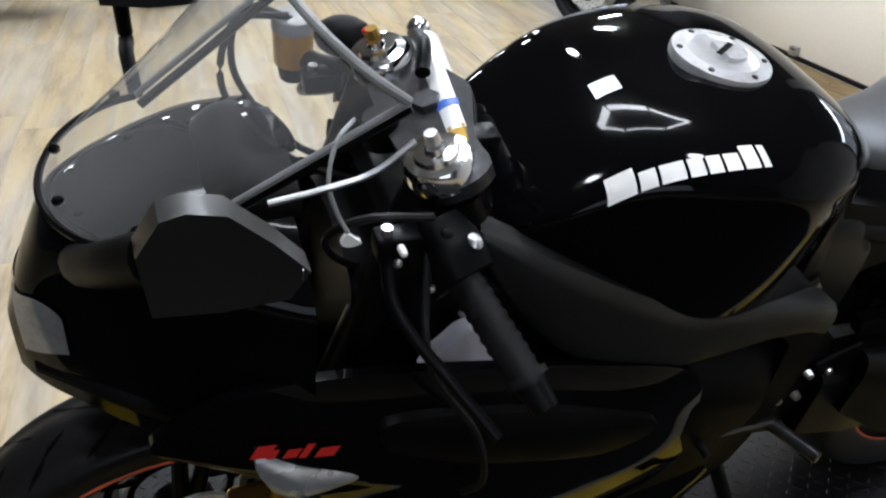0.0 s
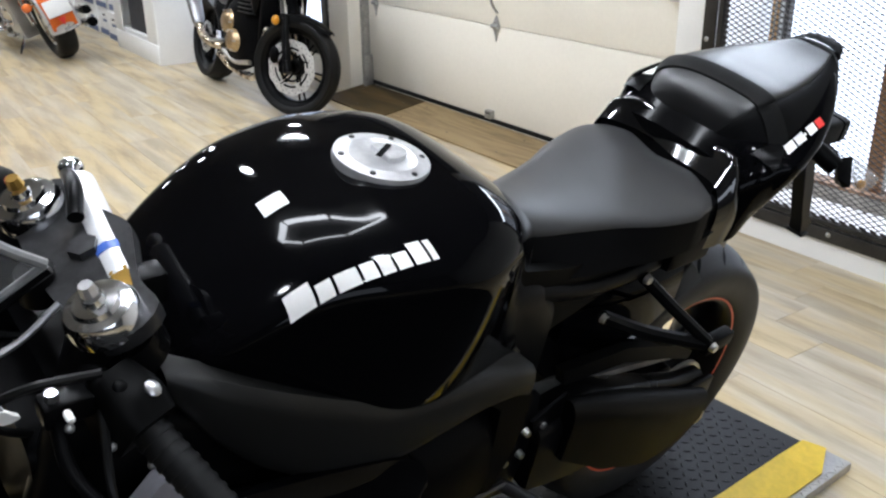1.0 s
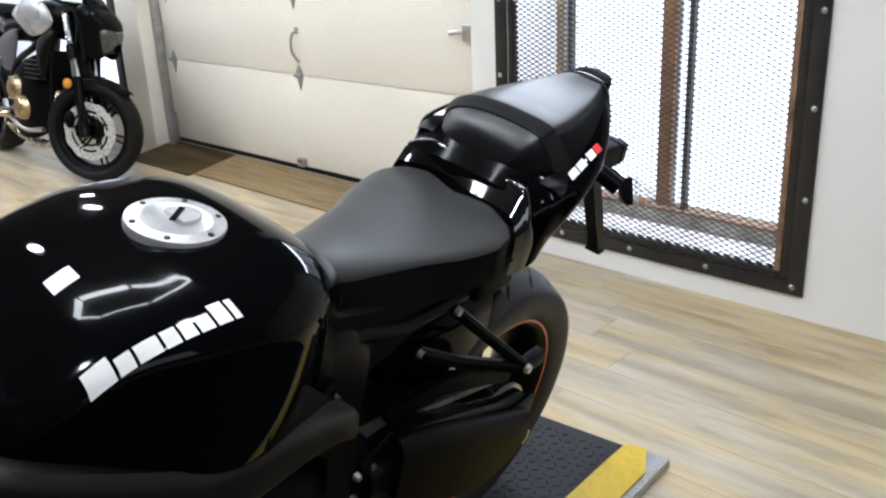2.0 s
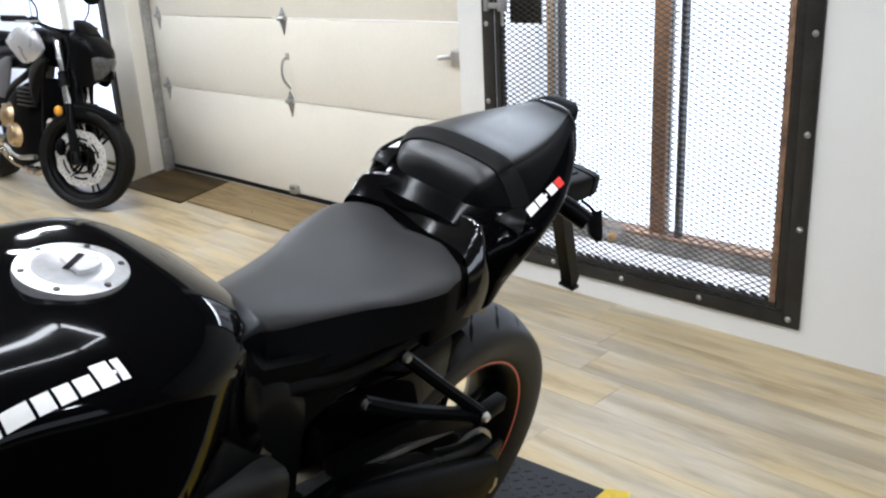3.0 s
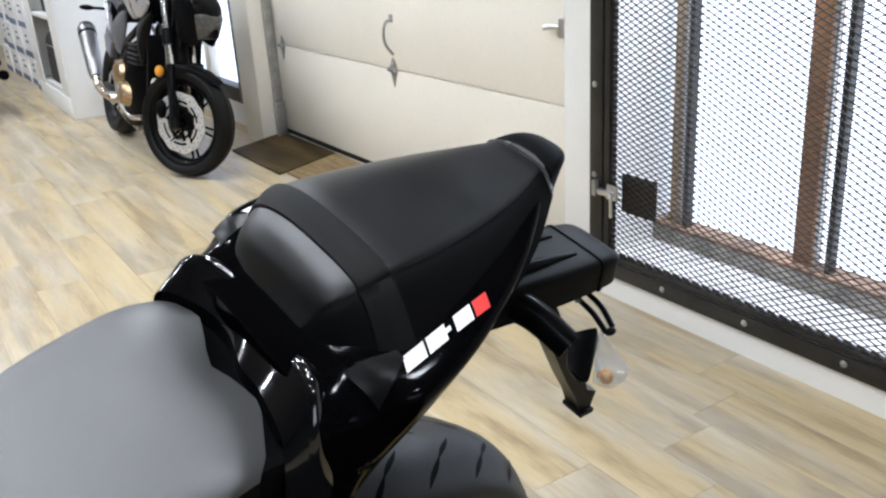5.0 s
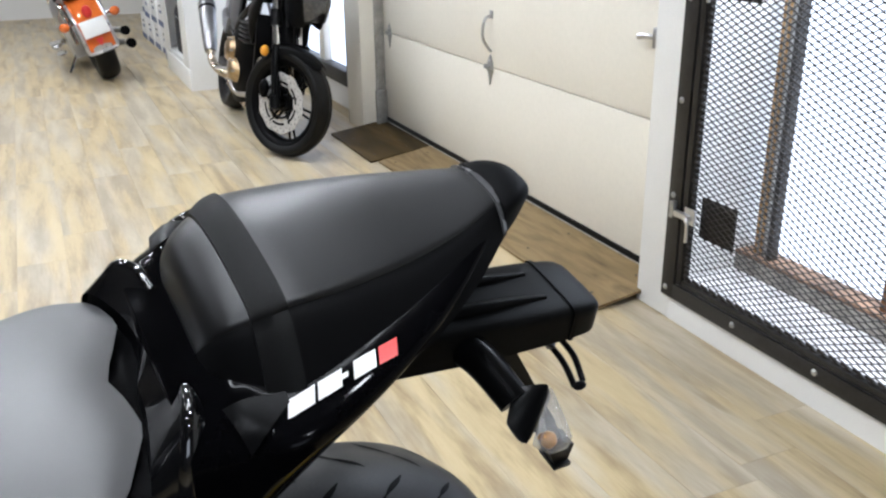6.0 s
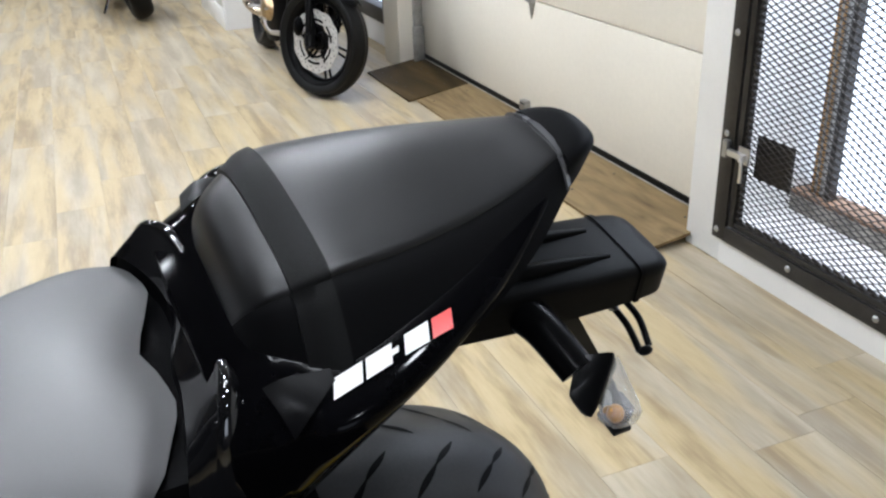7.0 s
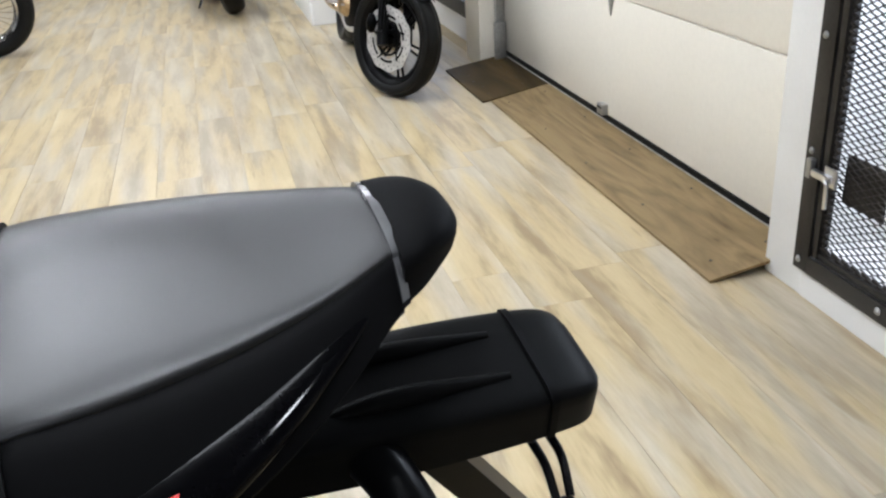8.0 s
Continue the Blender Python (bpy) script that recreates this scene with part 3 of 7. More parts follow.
part("track", box(DOOR_X - 0.055, DOOR_X - 0.005, DOOR_Y1 - 0.02, DOOR_Y1 + 0.018, 0.06, DOOR_TOP), M_GALV, door, "galvanised steel roller track", bevel=0.004)
part("track_foot", box(DOOR_X - 0.075, DOOR_X - 0.01, DOOR_Y1 - 0.055, DOOR_Y1 - 0.025, 0.05, 0.26), M_GALV, door, "scuffed steel corner bracket", bevel=0.004)


def strap_hinge(y, z):
    """A diamond-shaped door hinge over a seam."""
    bm = slab([(0, -0.085), (0.02, -0.03), (0.034, 0.0), (0.02, 0.03), (0, 0.06), (-0.02, 0.03), (-0.034, 0.0), (-0.02, -0.03)], 0, 0.005)
    bmesh.ops.transform(bm, matrix=Matrix.Translation((DOOR_X, y, z)) @ Matrix.Rotation(radians(90), 4, "Z"), verts=bm.verts)
    h = part("hinge", bm, M_GALV, door, "diamond-shaped galvanised hinge", bevel=0.0015)
    part("hinge_knuckle", rod((DOOR_X - 0.012, y - 0.03, z), (DOOR_X - 0.012, y + 0.03, z), 0.011, seg=12), M_GALV, h, smooth=True)
    part("hinge_screw", rod((DOOR_X - 0.009, y, z + 0.03), (DOOR_X - 0.004, y, z + 0.03), 0.006, seg=8), M_ALU, h, smooth=True)


for z in SEAMS[1:-1]:
    for y in (2.70, 4.02, 5.33):
        strap_hinge(y, z)
handle = part("handle", tube([(DOOR_X, 4.015, 0.84), (DOOR_X - 0.03, 4.015, 0.832), (DOOR_X - 0.045, 4.015, 0.79), (DOOR_X - 0.042, 4.015, 0.735), (DOOR_X - 0.012, 4.015, 0.69), (DOOR_X, 4.015, 0.68)], 0.007), M_GALV, door, "bent steel lift handle", smooth=True)
part("handle_plate", box(DOOR_X - 0.004, DOOR_X, 4.0, 4.03, 0.83, 0.865), M_GALV, handle, bevel=0.001)
lock = part("lock_bolt", box(DOOR_X - 0.03, DOOR_X, 2.67, 2.775, 0.86, 0.93), M_ALU, door, "zinc slide bolt", bevel=0.004)
part("lock_knob", tube([(DOOR_X - 0.02, 2.775, 0.895), (DOOR_X - 0.03, 2.81, 0.897), (DOOR_X - 0.035, 2.845, 0.893)], 0.009, r1=0.011), M_ALU, lock, smooth=True)
foot = part("lift_tab", box(DOOR_X - 0.03, DOOR_X, 4.03, 4.085, 0.088, 0.135), M_GALV, door, "small steel lift tab", bevel=0.002)
for k in range(3):
    part("lift_tab_screw", rod((DOOR_X - 0.034, 4.042 + 0.015 * k, 0.122), (DOOR_X - 0.03, 4.042 + 0.015 * k, 0.122), 0.004, seg=8), M_SATIN, foot)

# plywood ramp at the door's foot: two boards, one stained dark
single("threshold", box(3.308, DOOR_X + 0.1, 2.645, 5.46, 0.0, 0.060), M_CONC, "worn concrete door threshold", "threshold", kind="structure")


def wedge(y0, y1, x0, x1, lift):
    bm = bmesh.new()
    t = 0.012
    pts = [(x0, y0, 0.001), (x1, y0, lift - t), (x1, y0, lift), (x0, y0, 0.010)]
    a = [bm.verts.new(p) for p in pts]
    b = [bm.verts.new((p[0], y1, p[2])) for p in pts]
    bm.faces.new(a), bm.faces.new(b[::-1])
    for k in range(4):
        bm.faces.new((a[k], b[k], b[(k + 1) % 4], a[(k + 1) % 4]))
    return bm


for y0, y1, x0, mtl, lb in ((2.62, 4.735, 3.0, M_PLY, "worn plywood board sloping up to the garage door"), (4.74, 5.455, 2.955, M_MAT, "dark-stained plywood board by the garage door")):
    ramp = thing("plywood_ramp", Matrix(), lb, "plywood board")
    part("board", wedge(y0, y1, x0, 3.306, 0.060), mtl, ramp)
    for k in range(5):
        for u in (0.06, 0.25):
            yy, xx = y0 + 0.10 + (y1 - y0 - 0.2) * k / 4, x0 + u + 0.01 * ((k * 3) % 2)
            zz = 0.010 + (xx - x0) / (3.306 - x0) * 0.050
            part("screw", rod((xx, yy, zz - 0.002), (xx, yy, zz + 0.0015), 0.006, 0.005, 8), M_FRAME, ramp)

# ---- second window beyond the pillar ----
far_window = thing("window_2", Matrix(), "far window with dark frame and pale mullion", "window", kind="structure")
for nm, b, mtl in (("window_frame", (5.97, 6.06, 0.16, 2.1), M_FRAME), ("window_frame", (7.40, 7.48, 0.16, 2.1), M_CONC), ("window_frame", (6.06, 7.40, 0.16, 0.26), M_FRAME), ("window_frame", (6.06, 7.40, 2.02, 2.1), M_FRAME), ("mullion", (6.64, 6.76, 0.26, 2.02), M_DOOR)):
    part(nm, box(3.272 if mtl is M_FRAME else 3.30, 3.36, *b), mtl, far_window, bevel=0.003)
for a, b in ((6.06, 6.64), (6.76, 7.40)):
    part("pane", box(3.335, 3.341, a, b, 0.26, 2.02), film("far_pane", (0.93, 0.95, 1.0), 0.03), far_window, "bluish window pane")
# ---- lift platform under the black motorcycle ----
PLAT = Matrix.Translation((0, 1.085, 0)) @ Matrix.Rotation(radians(4.2), 4, "Z")
PX0, PX1, PY0, PY1, PZ = -0.55, 2.05, -0.115, 0.50, 0.058
plat = thing("lift_platform", PLAT, "low black tread-plate platform with scuffed yellow edges", "platform")
part("deck", box(PX0, PX1, PY0, PY1, 0.0, PZ), M_PLATE, plat, bevel=0.002)


def bevel_edge(y, out, x0, x1):
    bm = bmesh.new()
    ring = [(y, PZ + 0.001), (y + out * 0.085, 0.030), (y + out * 0.085, 0.026), (y, PZ - 0.012)]
    e = 0.07
    a = [bm.verts.new((x0, yy, zz)) for yy, zz in ring]
    b = [bm.verts.new((x1 - (e if k in (0, 3) else 0.02), yy, zz)) for k, (yy, zz) in enumerate(ring)]
    bm.faces.new(a), bm.faces.new(b[::-1])
    for k in range(4):
        bm.faces.new((a[k], b[k], b[(k + 1) % 4], a[(k + 1) % 4]))
    tip = [(x1 - e, y, PZ + 0.001), (x1 - 0.02, y + out * 0.085, 0.030), (x1 + 0.075, y + out * 0.04, 0.034), (x1 + 0.03, y, PZ - 0.002)]
    low = [bm.verts.new((p[0], p[1], 0.024)) for p in tip]
    up = [bm.verts.new(p) for p in tip]
    bm.faces.new(up)
    for k in range(4):
        bm.faces.new((up[k], low[k], low[(k + 1) % 4], up[(k + 1) % 4]))
    return bm


part("yellow_edge", bevel_edge(PY0, -1, PX0, PX1 - 0.02), M_YELLOW, plat, "scuffed yellow painted bevel edge", bevel=0.002)
part("yellow_edge", bevel_edge(PY1, 1, PX0, PX1 - 0.02), M_YELLOW, plat, "scuffed yellow painted bevel edge", bevel=0.002)
skirt = box(PX0, PX1 + 0.06, PY0 - 0.105, PY0 - 0.03, 0.0, 0.024)
part("skirt", skirt, M_BARE, plat, "bare tread-plate skirt", bevel=0.002)


def tread(x0, x1, y0, y1, z, pitch=0.026):
    """Raised lens-shaped lugs, turned alternately, as one joined sheet."""
    verts, faces = [], []
    i = 0
    for a in np.arange(x0 + pitch / 2, x1, pitch):
        i += 1
        j = i
        for b in np.arange(y0 + pitch / 2, y1, pitch):
            j += 1
            c, s = (0.707, 0.707) if j % 2 else (0.707, -0.707)
            k = len(verts)
            for u, v, h in ((-0.0125, 0, 0), (0, -0.0034, 0), (0.0125, 0, 0), (0, 0.0034, 0), (-0.004, 0, 0.0018), (0.004, 0, 0.0018)):
                verts.append((a + c * u - s * v, b + s * u + c * v, z + h))
            faces += [(k, k + 1, k + 4), (k + 1, k + 5, k + 4), (k + 1, k + 2, k + 5), (k + 2, k + 3, k + 5), (k + 3, k + 4, k + 5), (k + 3, k, k + 4)]
    me = bpy.data.meshes.new("tread_pattern")
    me.from_pydata(verts, [], faces)
    return me


lug_mesh = tread(PX0 + 0.02, PX1 - 0.02, PY0 + 0.005, PY1 - 0.01, PZ - 0.0002)
lug_mesh.materials.append(M_PLATE)
lugs = tagged(new("tread_pattern", lug_mesh), "raised diamond tread", kind="stuff")
lugs.parent = plat
lug2 = tread(PX0 + 0.02, PX1 + 0.04, PY0 - 0.104, PY0 - 0.086, 0.0239, 0.018)
lug2.materials.append(M_BARE)
lugs2 = tagged(new("tread_pattern", lug2), "raised diamond tread", kind="stuff")
lugs2.parent = plat

# ---- the black sport motorcycle, leaning on its stand: x runs to its tail, y to its right ----
BIKE = Matrix.Translation((0.0085, 1.1671, 0.1098)) @ Matrix.Rotation(radians(5.34), 4, "Z") @ Matrix.Rotation(radians(15.8), 4, "X")
bike = thing("sport_motorcycle", BIKE, "black sport motorcycle with grey-black seat leaning on a platform", "motorcycle")
REAR, FRONT = Vector((1.565, 0, 0.2714)), Vector((0.140, 0, 0.250))

TANK_P = 2.9
TANK = [(0.430, 0.770, 0.045, 0.755, 0.045, 0.72), (0.447, 0.808, 0.080, 0.788, 0.070, 0.72), (0.475, 0.845, 0.105, 0.820, 0.085, 0.71), (0.53, 0.892, 0.135, 0.856, 0.118, 0.69), (0.62, 0.945, 0.162, 0.893, 0.145, 0.66),
        (0.72, 0.958, 0.193, 0.895, 0.160, 0.65), (0.80, 0.956, 0.203, 0.887, 0.160, 0.655), (0.88, 0.950, 0.175, 0.882, 0.150, 0.665), (0.95, 0.908, 0.130, 0.858, 0.134, 0.655), (1.005, 0.852, 0.085, 0.826, 0.118, 0.655), (1.03, 0.822, 0.050, 0.806, 0.104, 0.670), (1.042, 0.803, 0.015, 0.80, 0.085, 0.69)]
tank = part("fuel_tank", pod(TANK, TANK_P, 1.7, 34, 12), M_GLOSS, bike, "gloss black fuel tank", smooth=True, sharp=60)


def tank_relief(ob):
    """The shallow dish round the filler and the pressed shoulder line."""
    for v in ob.data.vertices:
        x, y, z = v.co
        if z > 0.90 and 0.47 < x < 0.9:
            d = math.hypot((x - 0.700) / 0.060, y / 0.052)
            v.co.z -= 0.004 * max(0.0, 1 - d * d) ** 1.0 if d < 1 else 0
            e = math.hypot((x - 0.775) / 0.095, y / 0.09)
            v.co.z += 0.002 * (1 / (1 + math.exp((e - 1.0) * 7)))


tank_relief(tank)
CAPX, CAPZ = 0.787, 0.958
capm = Matrix.Translation((CAPX, 0, CAPZ)) @ Matrix.Rotation(radians(5), 4, "Y") @ Matrix.Rotation(radians(90), 4, "X")
cap = part("filler_cap", lathe([(0.0, 0.006), (0.041, 0.006), (0.043, 0.0075), (0.060, 0.0055), (0.061, 0.0), (0.060, -0.012), (0.0, -0.012)], 40, capm, closed=False), M_CAP, tank, "round brushed aluminium filler cap", smooth=True)
part("key_flap", slab([(0.005 + 0.028 * math.cos(a), 0.020 * math.sin(a)) for a in np.linspace(-1.9, 1.9, 12)], 0.0, 0.006), M_CAP, cap).matrix_basis = capm @ Matrix.Translation((0, 0.006, 0))
part("key_slot", slab([(-0.018, -0.0035), (0.022, -0.0035), (0.022, 0.0035), (-0.018, 0.0035)], 0.0, 0.0012), M_DARK, cap, "dark key slot").matrix_basis = capm @ Matrix.Rotation(radians(35), 4, "Y") @ Matrix.Translation((0, 0.0121, 0))
for k in range(6):
    a = 2 * math.pi * (k + 0.3) / 6
    part("cap_screw", lathe([(0.0, 0.0085), (0.0035, 0.008), (0.0042, 0.0055), (0.0, 0.0055)], 8, capm @ Matrix.Translation((0.052 * math.cos(a), 0, 0.052 * math.sin(a))), closed=False), M_CLAMP, cap)


def on_pod(rows, p, q, u, v, side=-1, lift=0.0012):
    """A place on a pod's flank: u along, v the way round from the middle of its top."""
    line = smooth_line(rows, 12)
    ring = np.array(pod_ring([np.interp(u, line[:, 0], line[:, k]) for k in range(1, 6)], p, q, 34))
    way = np.concatenate([[0], np.cumsum(np.hypot(*np.diff(ring, axis=0).T))])
    y, z = [np.interp(v, way, ring[:, k]) for k in (0, 1)]
    return (u, side * (y + lift * 0.7), z + lift * 0.7)


def on_tank(u, v):
    return on_pod(TANK, TANK_P, 1.7, u, v)


def decal_block(x0, z0, x1, z1, height, skew, place, nu=4, nv=3):
    """A slanted flat patch that follows a flank, from (x0, z0) to (x1, z1) along its foot."""
    rows = []
    for j in range(nv + 1):
        t = height * j / nv
        rows.append([place(x0 + (x1 - x0) * i / nu + skew * t, z0 + (z1 - z0) * i / nu + t) for i in range(nu + 1)])
    return grid(rows)


# the maker's mark on the tank: eight plain white slabs of differing height
x = 0.578
for wdt, hgt in ((0.027, 0.028), (0.0165, 0.020), (0.025, 0.020), (0.0165, 0.020), (0.0155, 0.020), (0.0165, 0.020), (0.017, 0.028), (0.008, 0.027)):
    way = 0.158 + (x - 0.578) * 0.105
    part("white_mark", decal_block(x, way, x + wdt, way + wdt * 0.105, -hgt, 0.0, on_tank), M_DECAL, tank, "plain white tank mark", smooth=True)
    x += wdt + 0.0036


def tank_top(u, v):
    line = smooth_line(TANK, 12)
    top, w, zw = [np.interp(u, line[:, 0], line[:, k]) for k in (1, 2, 3)]
    z = zw + (top - zw) * (1 - (abs(v) / w) ** TANK_P) ** (1 / TANK_P)
    d = math.hypot((u - 0.700) / 0.060, v / 0.052)
    return (u, v, z + 0.0012 - (0.004 * (1 - d * d) if d < 1 else 0))


part("sticker", decal_block(0.611, -0.033, 0.643, -0.030, 0.026, 0.1, tank_top, 6, 5), M_PAPER, tank, "small white paper sticker")

# matte crescent cover below the tank: rows of (x, upper edge, lower edge, half width)
COVER = [(0.452, 0.868, 0.835, 0.130), (0.500, 0.850, 0.763, 0.155), (0.56, 0.818, 0.698, 0.168), (0.64, 0.772, 0.644, 0.174), (0.73, 0.724, 0.622, 0.176), (0.81, 0.710, 0.626, 0.174), (0.88, 0.696, 0.630, 0.170), (0.95, 0.678, 0.622, 0.166), (0.99, 0.660, 0.60, 0.160)]
for sd in (-1, 1):
    rows = []
    for x, zt, zb, y in smooth_line(COVER, 6):
        ring = [(x, sd * (y - 0.040), zt - 0.002), (x, sd * (y - 0.006), zt)]
        ring += [(x, sd * (y + 0.007 * math.sin(math.pi * k / 9) ** 0.7), zt + (zb - zt) * k / 9) for k in range(1, 9)]
        rows.append(ring + [(x, sd * (y - 0.004), zb), (x, sd * (y - 0.030), zb + 0.004)])
    part("side_cover", grid(rows), M_COVER, bike, "matte black textured side cover", smooth=True, sharp=50)
    part("frame_spar", pod([(0.36, 0.86, 0.13, 0.82, 0.12, 0.74), (0.55, 0.80, 0.150, 0.76, 0.14, 0.66), (0.80, 0.79, 0.140, 0.74, 0.13, 0.62), (1.0, 0.785, 0.120, 0.735, 0.12, 0.50), (1.06, 0.74, 0.115, 0.68, 0.11, 0.40)], 3.0, 1.2, 6, 6, side=sd, caps=False), M_SATIN, bike, smooth=True)
    part("heel_plate", slab([(0.91, 0.66), (0.965, 0.655), (1.0, 0.60), (0.99, 0.48), (0.955, 0.40), (0.925, 0.42), (0.94, 0.52), (0.935, 0.60), (0.90, 0.635)], sd * 0.152, sd * 0.164), M_MATTE, bike, "matte black frame cover", bevel=0.004)

# rider's seat
SEAT = [(0.99, 0.846, 0.040, 0.826, 0.052, 0.755), (1.03, 0.842, 0.062, 0.812, 0.085, 0.750), (1.10, 0.834, 0.082, 0.811, 0.115, 0.752), (1.175, 0.832, 0.104, 0.811, 0.130, 0.754), (1.24, 0.836, 0.131, 0.812, 0.144, 0.756), (1.305, 0.842, 0.147, 0.815, 0.150, 0.758), (1.35, 0.843, 0.146, 0.822, 0.150, 0.763), (1.385, 0.838, 0.142, 0.822, 0.147, 0.768)]


def seat_shell(lower):
    line = smooth_line(SEAT, 7)
    rows = []
    for r in line:
        half = pod_ring(r[1:], 2.3, 1.0, 12)
        half = half[12:] if lower else half[:13]
        pts = [(r[0], -y, z) for y, z in reversed(half)] + [(r[0], y, z) for y, z in (half if lower else half[1:])]
        rows.append(pts)
    bm = grid(rows, None, False, not lower)
    for v in bm.verts:
        # the rear border: two lobes with a notch between them, cut back at the corners
        if v.co.x > 1.30:
            edge = np.interp(v.co.y, (-0.15, -0.125, -0.068, -0.03, 0.004, 0.045, 0.082, 0.12, 0.15), (1.338, 1.360, 1.386, 1.380, 1.368, 1.384, 1.396, 1.384, 1.362))
            v.co.x = 1.30 + (v.co.x - 1.30) / 0.085 * (edge - 1.30)
    return bm


# seat sheen is partly in the paler top, shade in the dull black side
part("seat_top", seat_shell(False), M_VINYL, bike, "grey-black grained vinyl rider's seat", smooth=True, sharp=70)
part("seat_side", seat_shell(True), M_VINYL2, bike, "vinyl seat side, shade in its dull black", smooth=True)
part("seat_pan", pod([(r[0], r[4 + 1] + 0.012, r[4] - 0.004, r[5] + 0.004, r[4] - 0.03, r[5] - 0.02) for r in SEAT], 2.2, 1.0, 6, 6), M_MATTE, bike, smooth=True)

for sd in (-1, 1):
    part("under_seat_panel", slab([(0.97, 0.80), (1.06, 0.775), (1.20, 0.757), (1.34, 0.745), (1.40, 0.735), (1.34, 0.705), (1.22, 0.70), (1.08, 0.66), (0.99, 0.62), (0.95, 0.70)], sd * 0.088, sd * 0.108), M_MATTE, bike, "matte black panel under the seat", bevel=0.005)
    part("tank_infill", pod([(0.915, 0.845, 0.095, 0.82, 0.09, 0.72), (0.95, 0.865, 0.108, 0.83, 0.10, 0.70), (0.995, 0.850, 0.096, 0.81, 0.095, 0.71), (1.015, 0.825, 0.080, 0.79, 0.085, 0.74)], 2.5, 1.0, 7, 6, side=sd, caps=False), M_DARK, bike, "dull black infill behind the tank", smooth=True)

# tail cowl
TAIL = [(1.408, 0.868, 0.146, 0.822, 0.145, 0.740), (1.43, 0.886, 0.156, 0.835, 0.151, 0.748), (1.455, 0.903, 0.166, 0.858, 0.149, 0.768), (1.49, 0.908, 0.181, 0.881, 0.143, 0.797), (1.56, 0.931, 0.165, 0.907, 0.123, 0.866), (1.64, 0.954, 0.124, 0.938, 0.093, 0.925), (1.70, 0.972, 0.078, 0.962, 0.061, 0.945), (1.735, 0.982, 0.043, 0.974, 0.039, 0.962)]


def set_over(ob):
    """The tail section sits a little to the left of the wheels' line."""
    for v in ob.data.vertices:
        v.co.y -= 0.04 * max(0.0, v.co.x - 1.40)
    return ob


tail = part("tail_cowl", pod(TAIL, 3.4, 1.5, 14, 10), M_TAIL, bike, "gloss black tail cowl", smooth=True, sharp=50)
for v in tail.data.vertices:
    # the scoop behind the shoulders
    u, y, z = v.co
    if z > 0.80:
        v.co.z -= 0.008 * math.exp(-((abs(y) - 0.150) / 0.020) ** 2) * math.exp(-((u - 1.448) / 0.016) ** 2)
set_over(tail)
# the collar round the back of the rider's seat: its foot, its crest and the black recess before it
FOOT = [(1.368, 0.140, 0.735), (1.370, 0.142, 0.80), (1.376, 0.138, 0.838), (1.400, 0.088, 0.842), (1.406, 0.040, 0.841), (1.393, -0.015, 0.840), (1.391, -0.055, 0.840), (1.380, -0.115, 0.838), (1.372, -0.140, 0.80), (1.370, -0.140, 0.735)]
CREST = [(1.400, 0.147, 0.738), (1.400, 0.149, 0.815), (1.404, 0.142, 0.866), (1.418, 0.105, 0.885), (1.428, 0.055, 0.880), (1.428, 0.000, 0.873), (1.424, -0.055, 0.876), (1.412, -0.112, 0.880), (1.400, -0.148, 0.815), (1.400, -0.147, 0.738)]
foot, crest = smooth_line(FOOT, 6), smooth_line(CREST, 6)
rows = []
for a, b in zip(foot, crest):
    n = (b - a) / np.linalg.norm(b - a)
    ring = [tuple(a + (b - a) * t) for t in (0.0, 0.3, 0.6, 0.85)]
    ring += [tuple(b - n * 0.009), tuple(b - n * 0.003 + np.array((0.0, 0.0, 0.0016))), (b[0] + 0.003, b[1], b[2] + 0.0022), (b[0] + 0.008, b[1], b[2] + 0.0004), (b[0] + 0.016, b[1] * 0.996, b[2] - 0.005), (b[0] + 0.034, b[1] * 0.97, b[2] - 0.018)]
    rows.append(ring)
set_over(part("seat_collar", grid(rows), M_COLLAR, tail, "gloss black collar round the seat", smooth=True, sharp=70))
# added dark filler, keeps the floor from showing between seat and collar
part("tail_inner", box(1.30, 1.412, -0.134, 0.134, 0.700, 0.822), M_DARK, tail, "dull black filler closing the gap before the collar", bevel=0.01)
part("seat_recess", grid([[(p[0] + 0.004, p[1] * 0.99, p[2] + 0.003), (p[0] - 0.004, p[1] * 0.97, p[2] - 0.03), (p[0] - 0.055, p[1] * 0.9, p[2] - 0.06)] for p in foot[12:-12]]), M_DARK, tail, "black recess behind the seat", smooth=True)

PILL = [(1.438, 0.9, 0.05, 0.894, 0.083, 0.865), (1.445, 0.925, 0.064, 0.916, 0.104, 0.867), (1.458, 0.942, 0.074, 0.932, 0.121, 0.869), (1.479, 0.955, 0.08, 0.944, 0.137, 0.875), (1.506, 0.967, 0.085, 0.956, 0.15, 0.886), (1.564, 0.972, 0.081, 0.961, 0.148, 0.898), (1.632, 0.978, 0.069, 0.968, 0.127, 0.92), (1.69, 0.985, 0.053, 0.978, 0.095, 0.945), (1.733, 0.994, 0.036, 0.989, 0.062, 0.965), (1.745, 0.996, 0.032, 0.99, 0.052, 0.966)]


# its right side is fuller: half width and height of the shoulder there
FULL = [(0.0765, 0.876), (0.0972, 0.8868), (0.113, 0.8949), (0.1267, 0.9036), (0.1378, 0.9152), (0.1347, 0.9233), (0.1156, 0.9387), (0.0866, 0.9577), (0.0574, 0.9738), (0.0493, 0.9748)]
PILL_RIGHT = [(r[0], r[1], w, z, r[4], r[5]) for r, (w, z) in zip(PILL, FULL)]


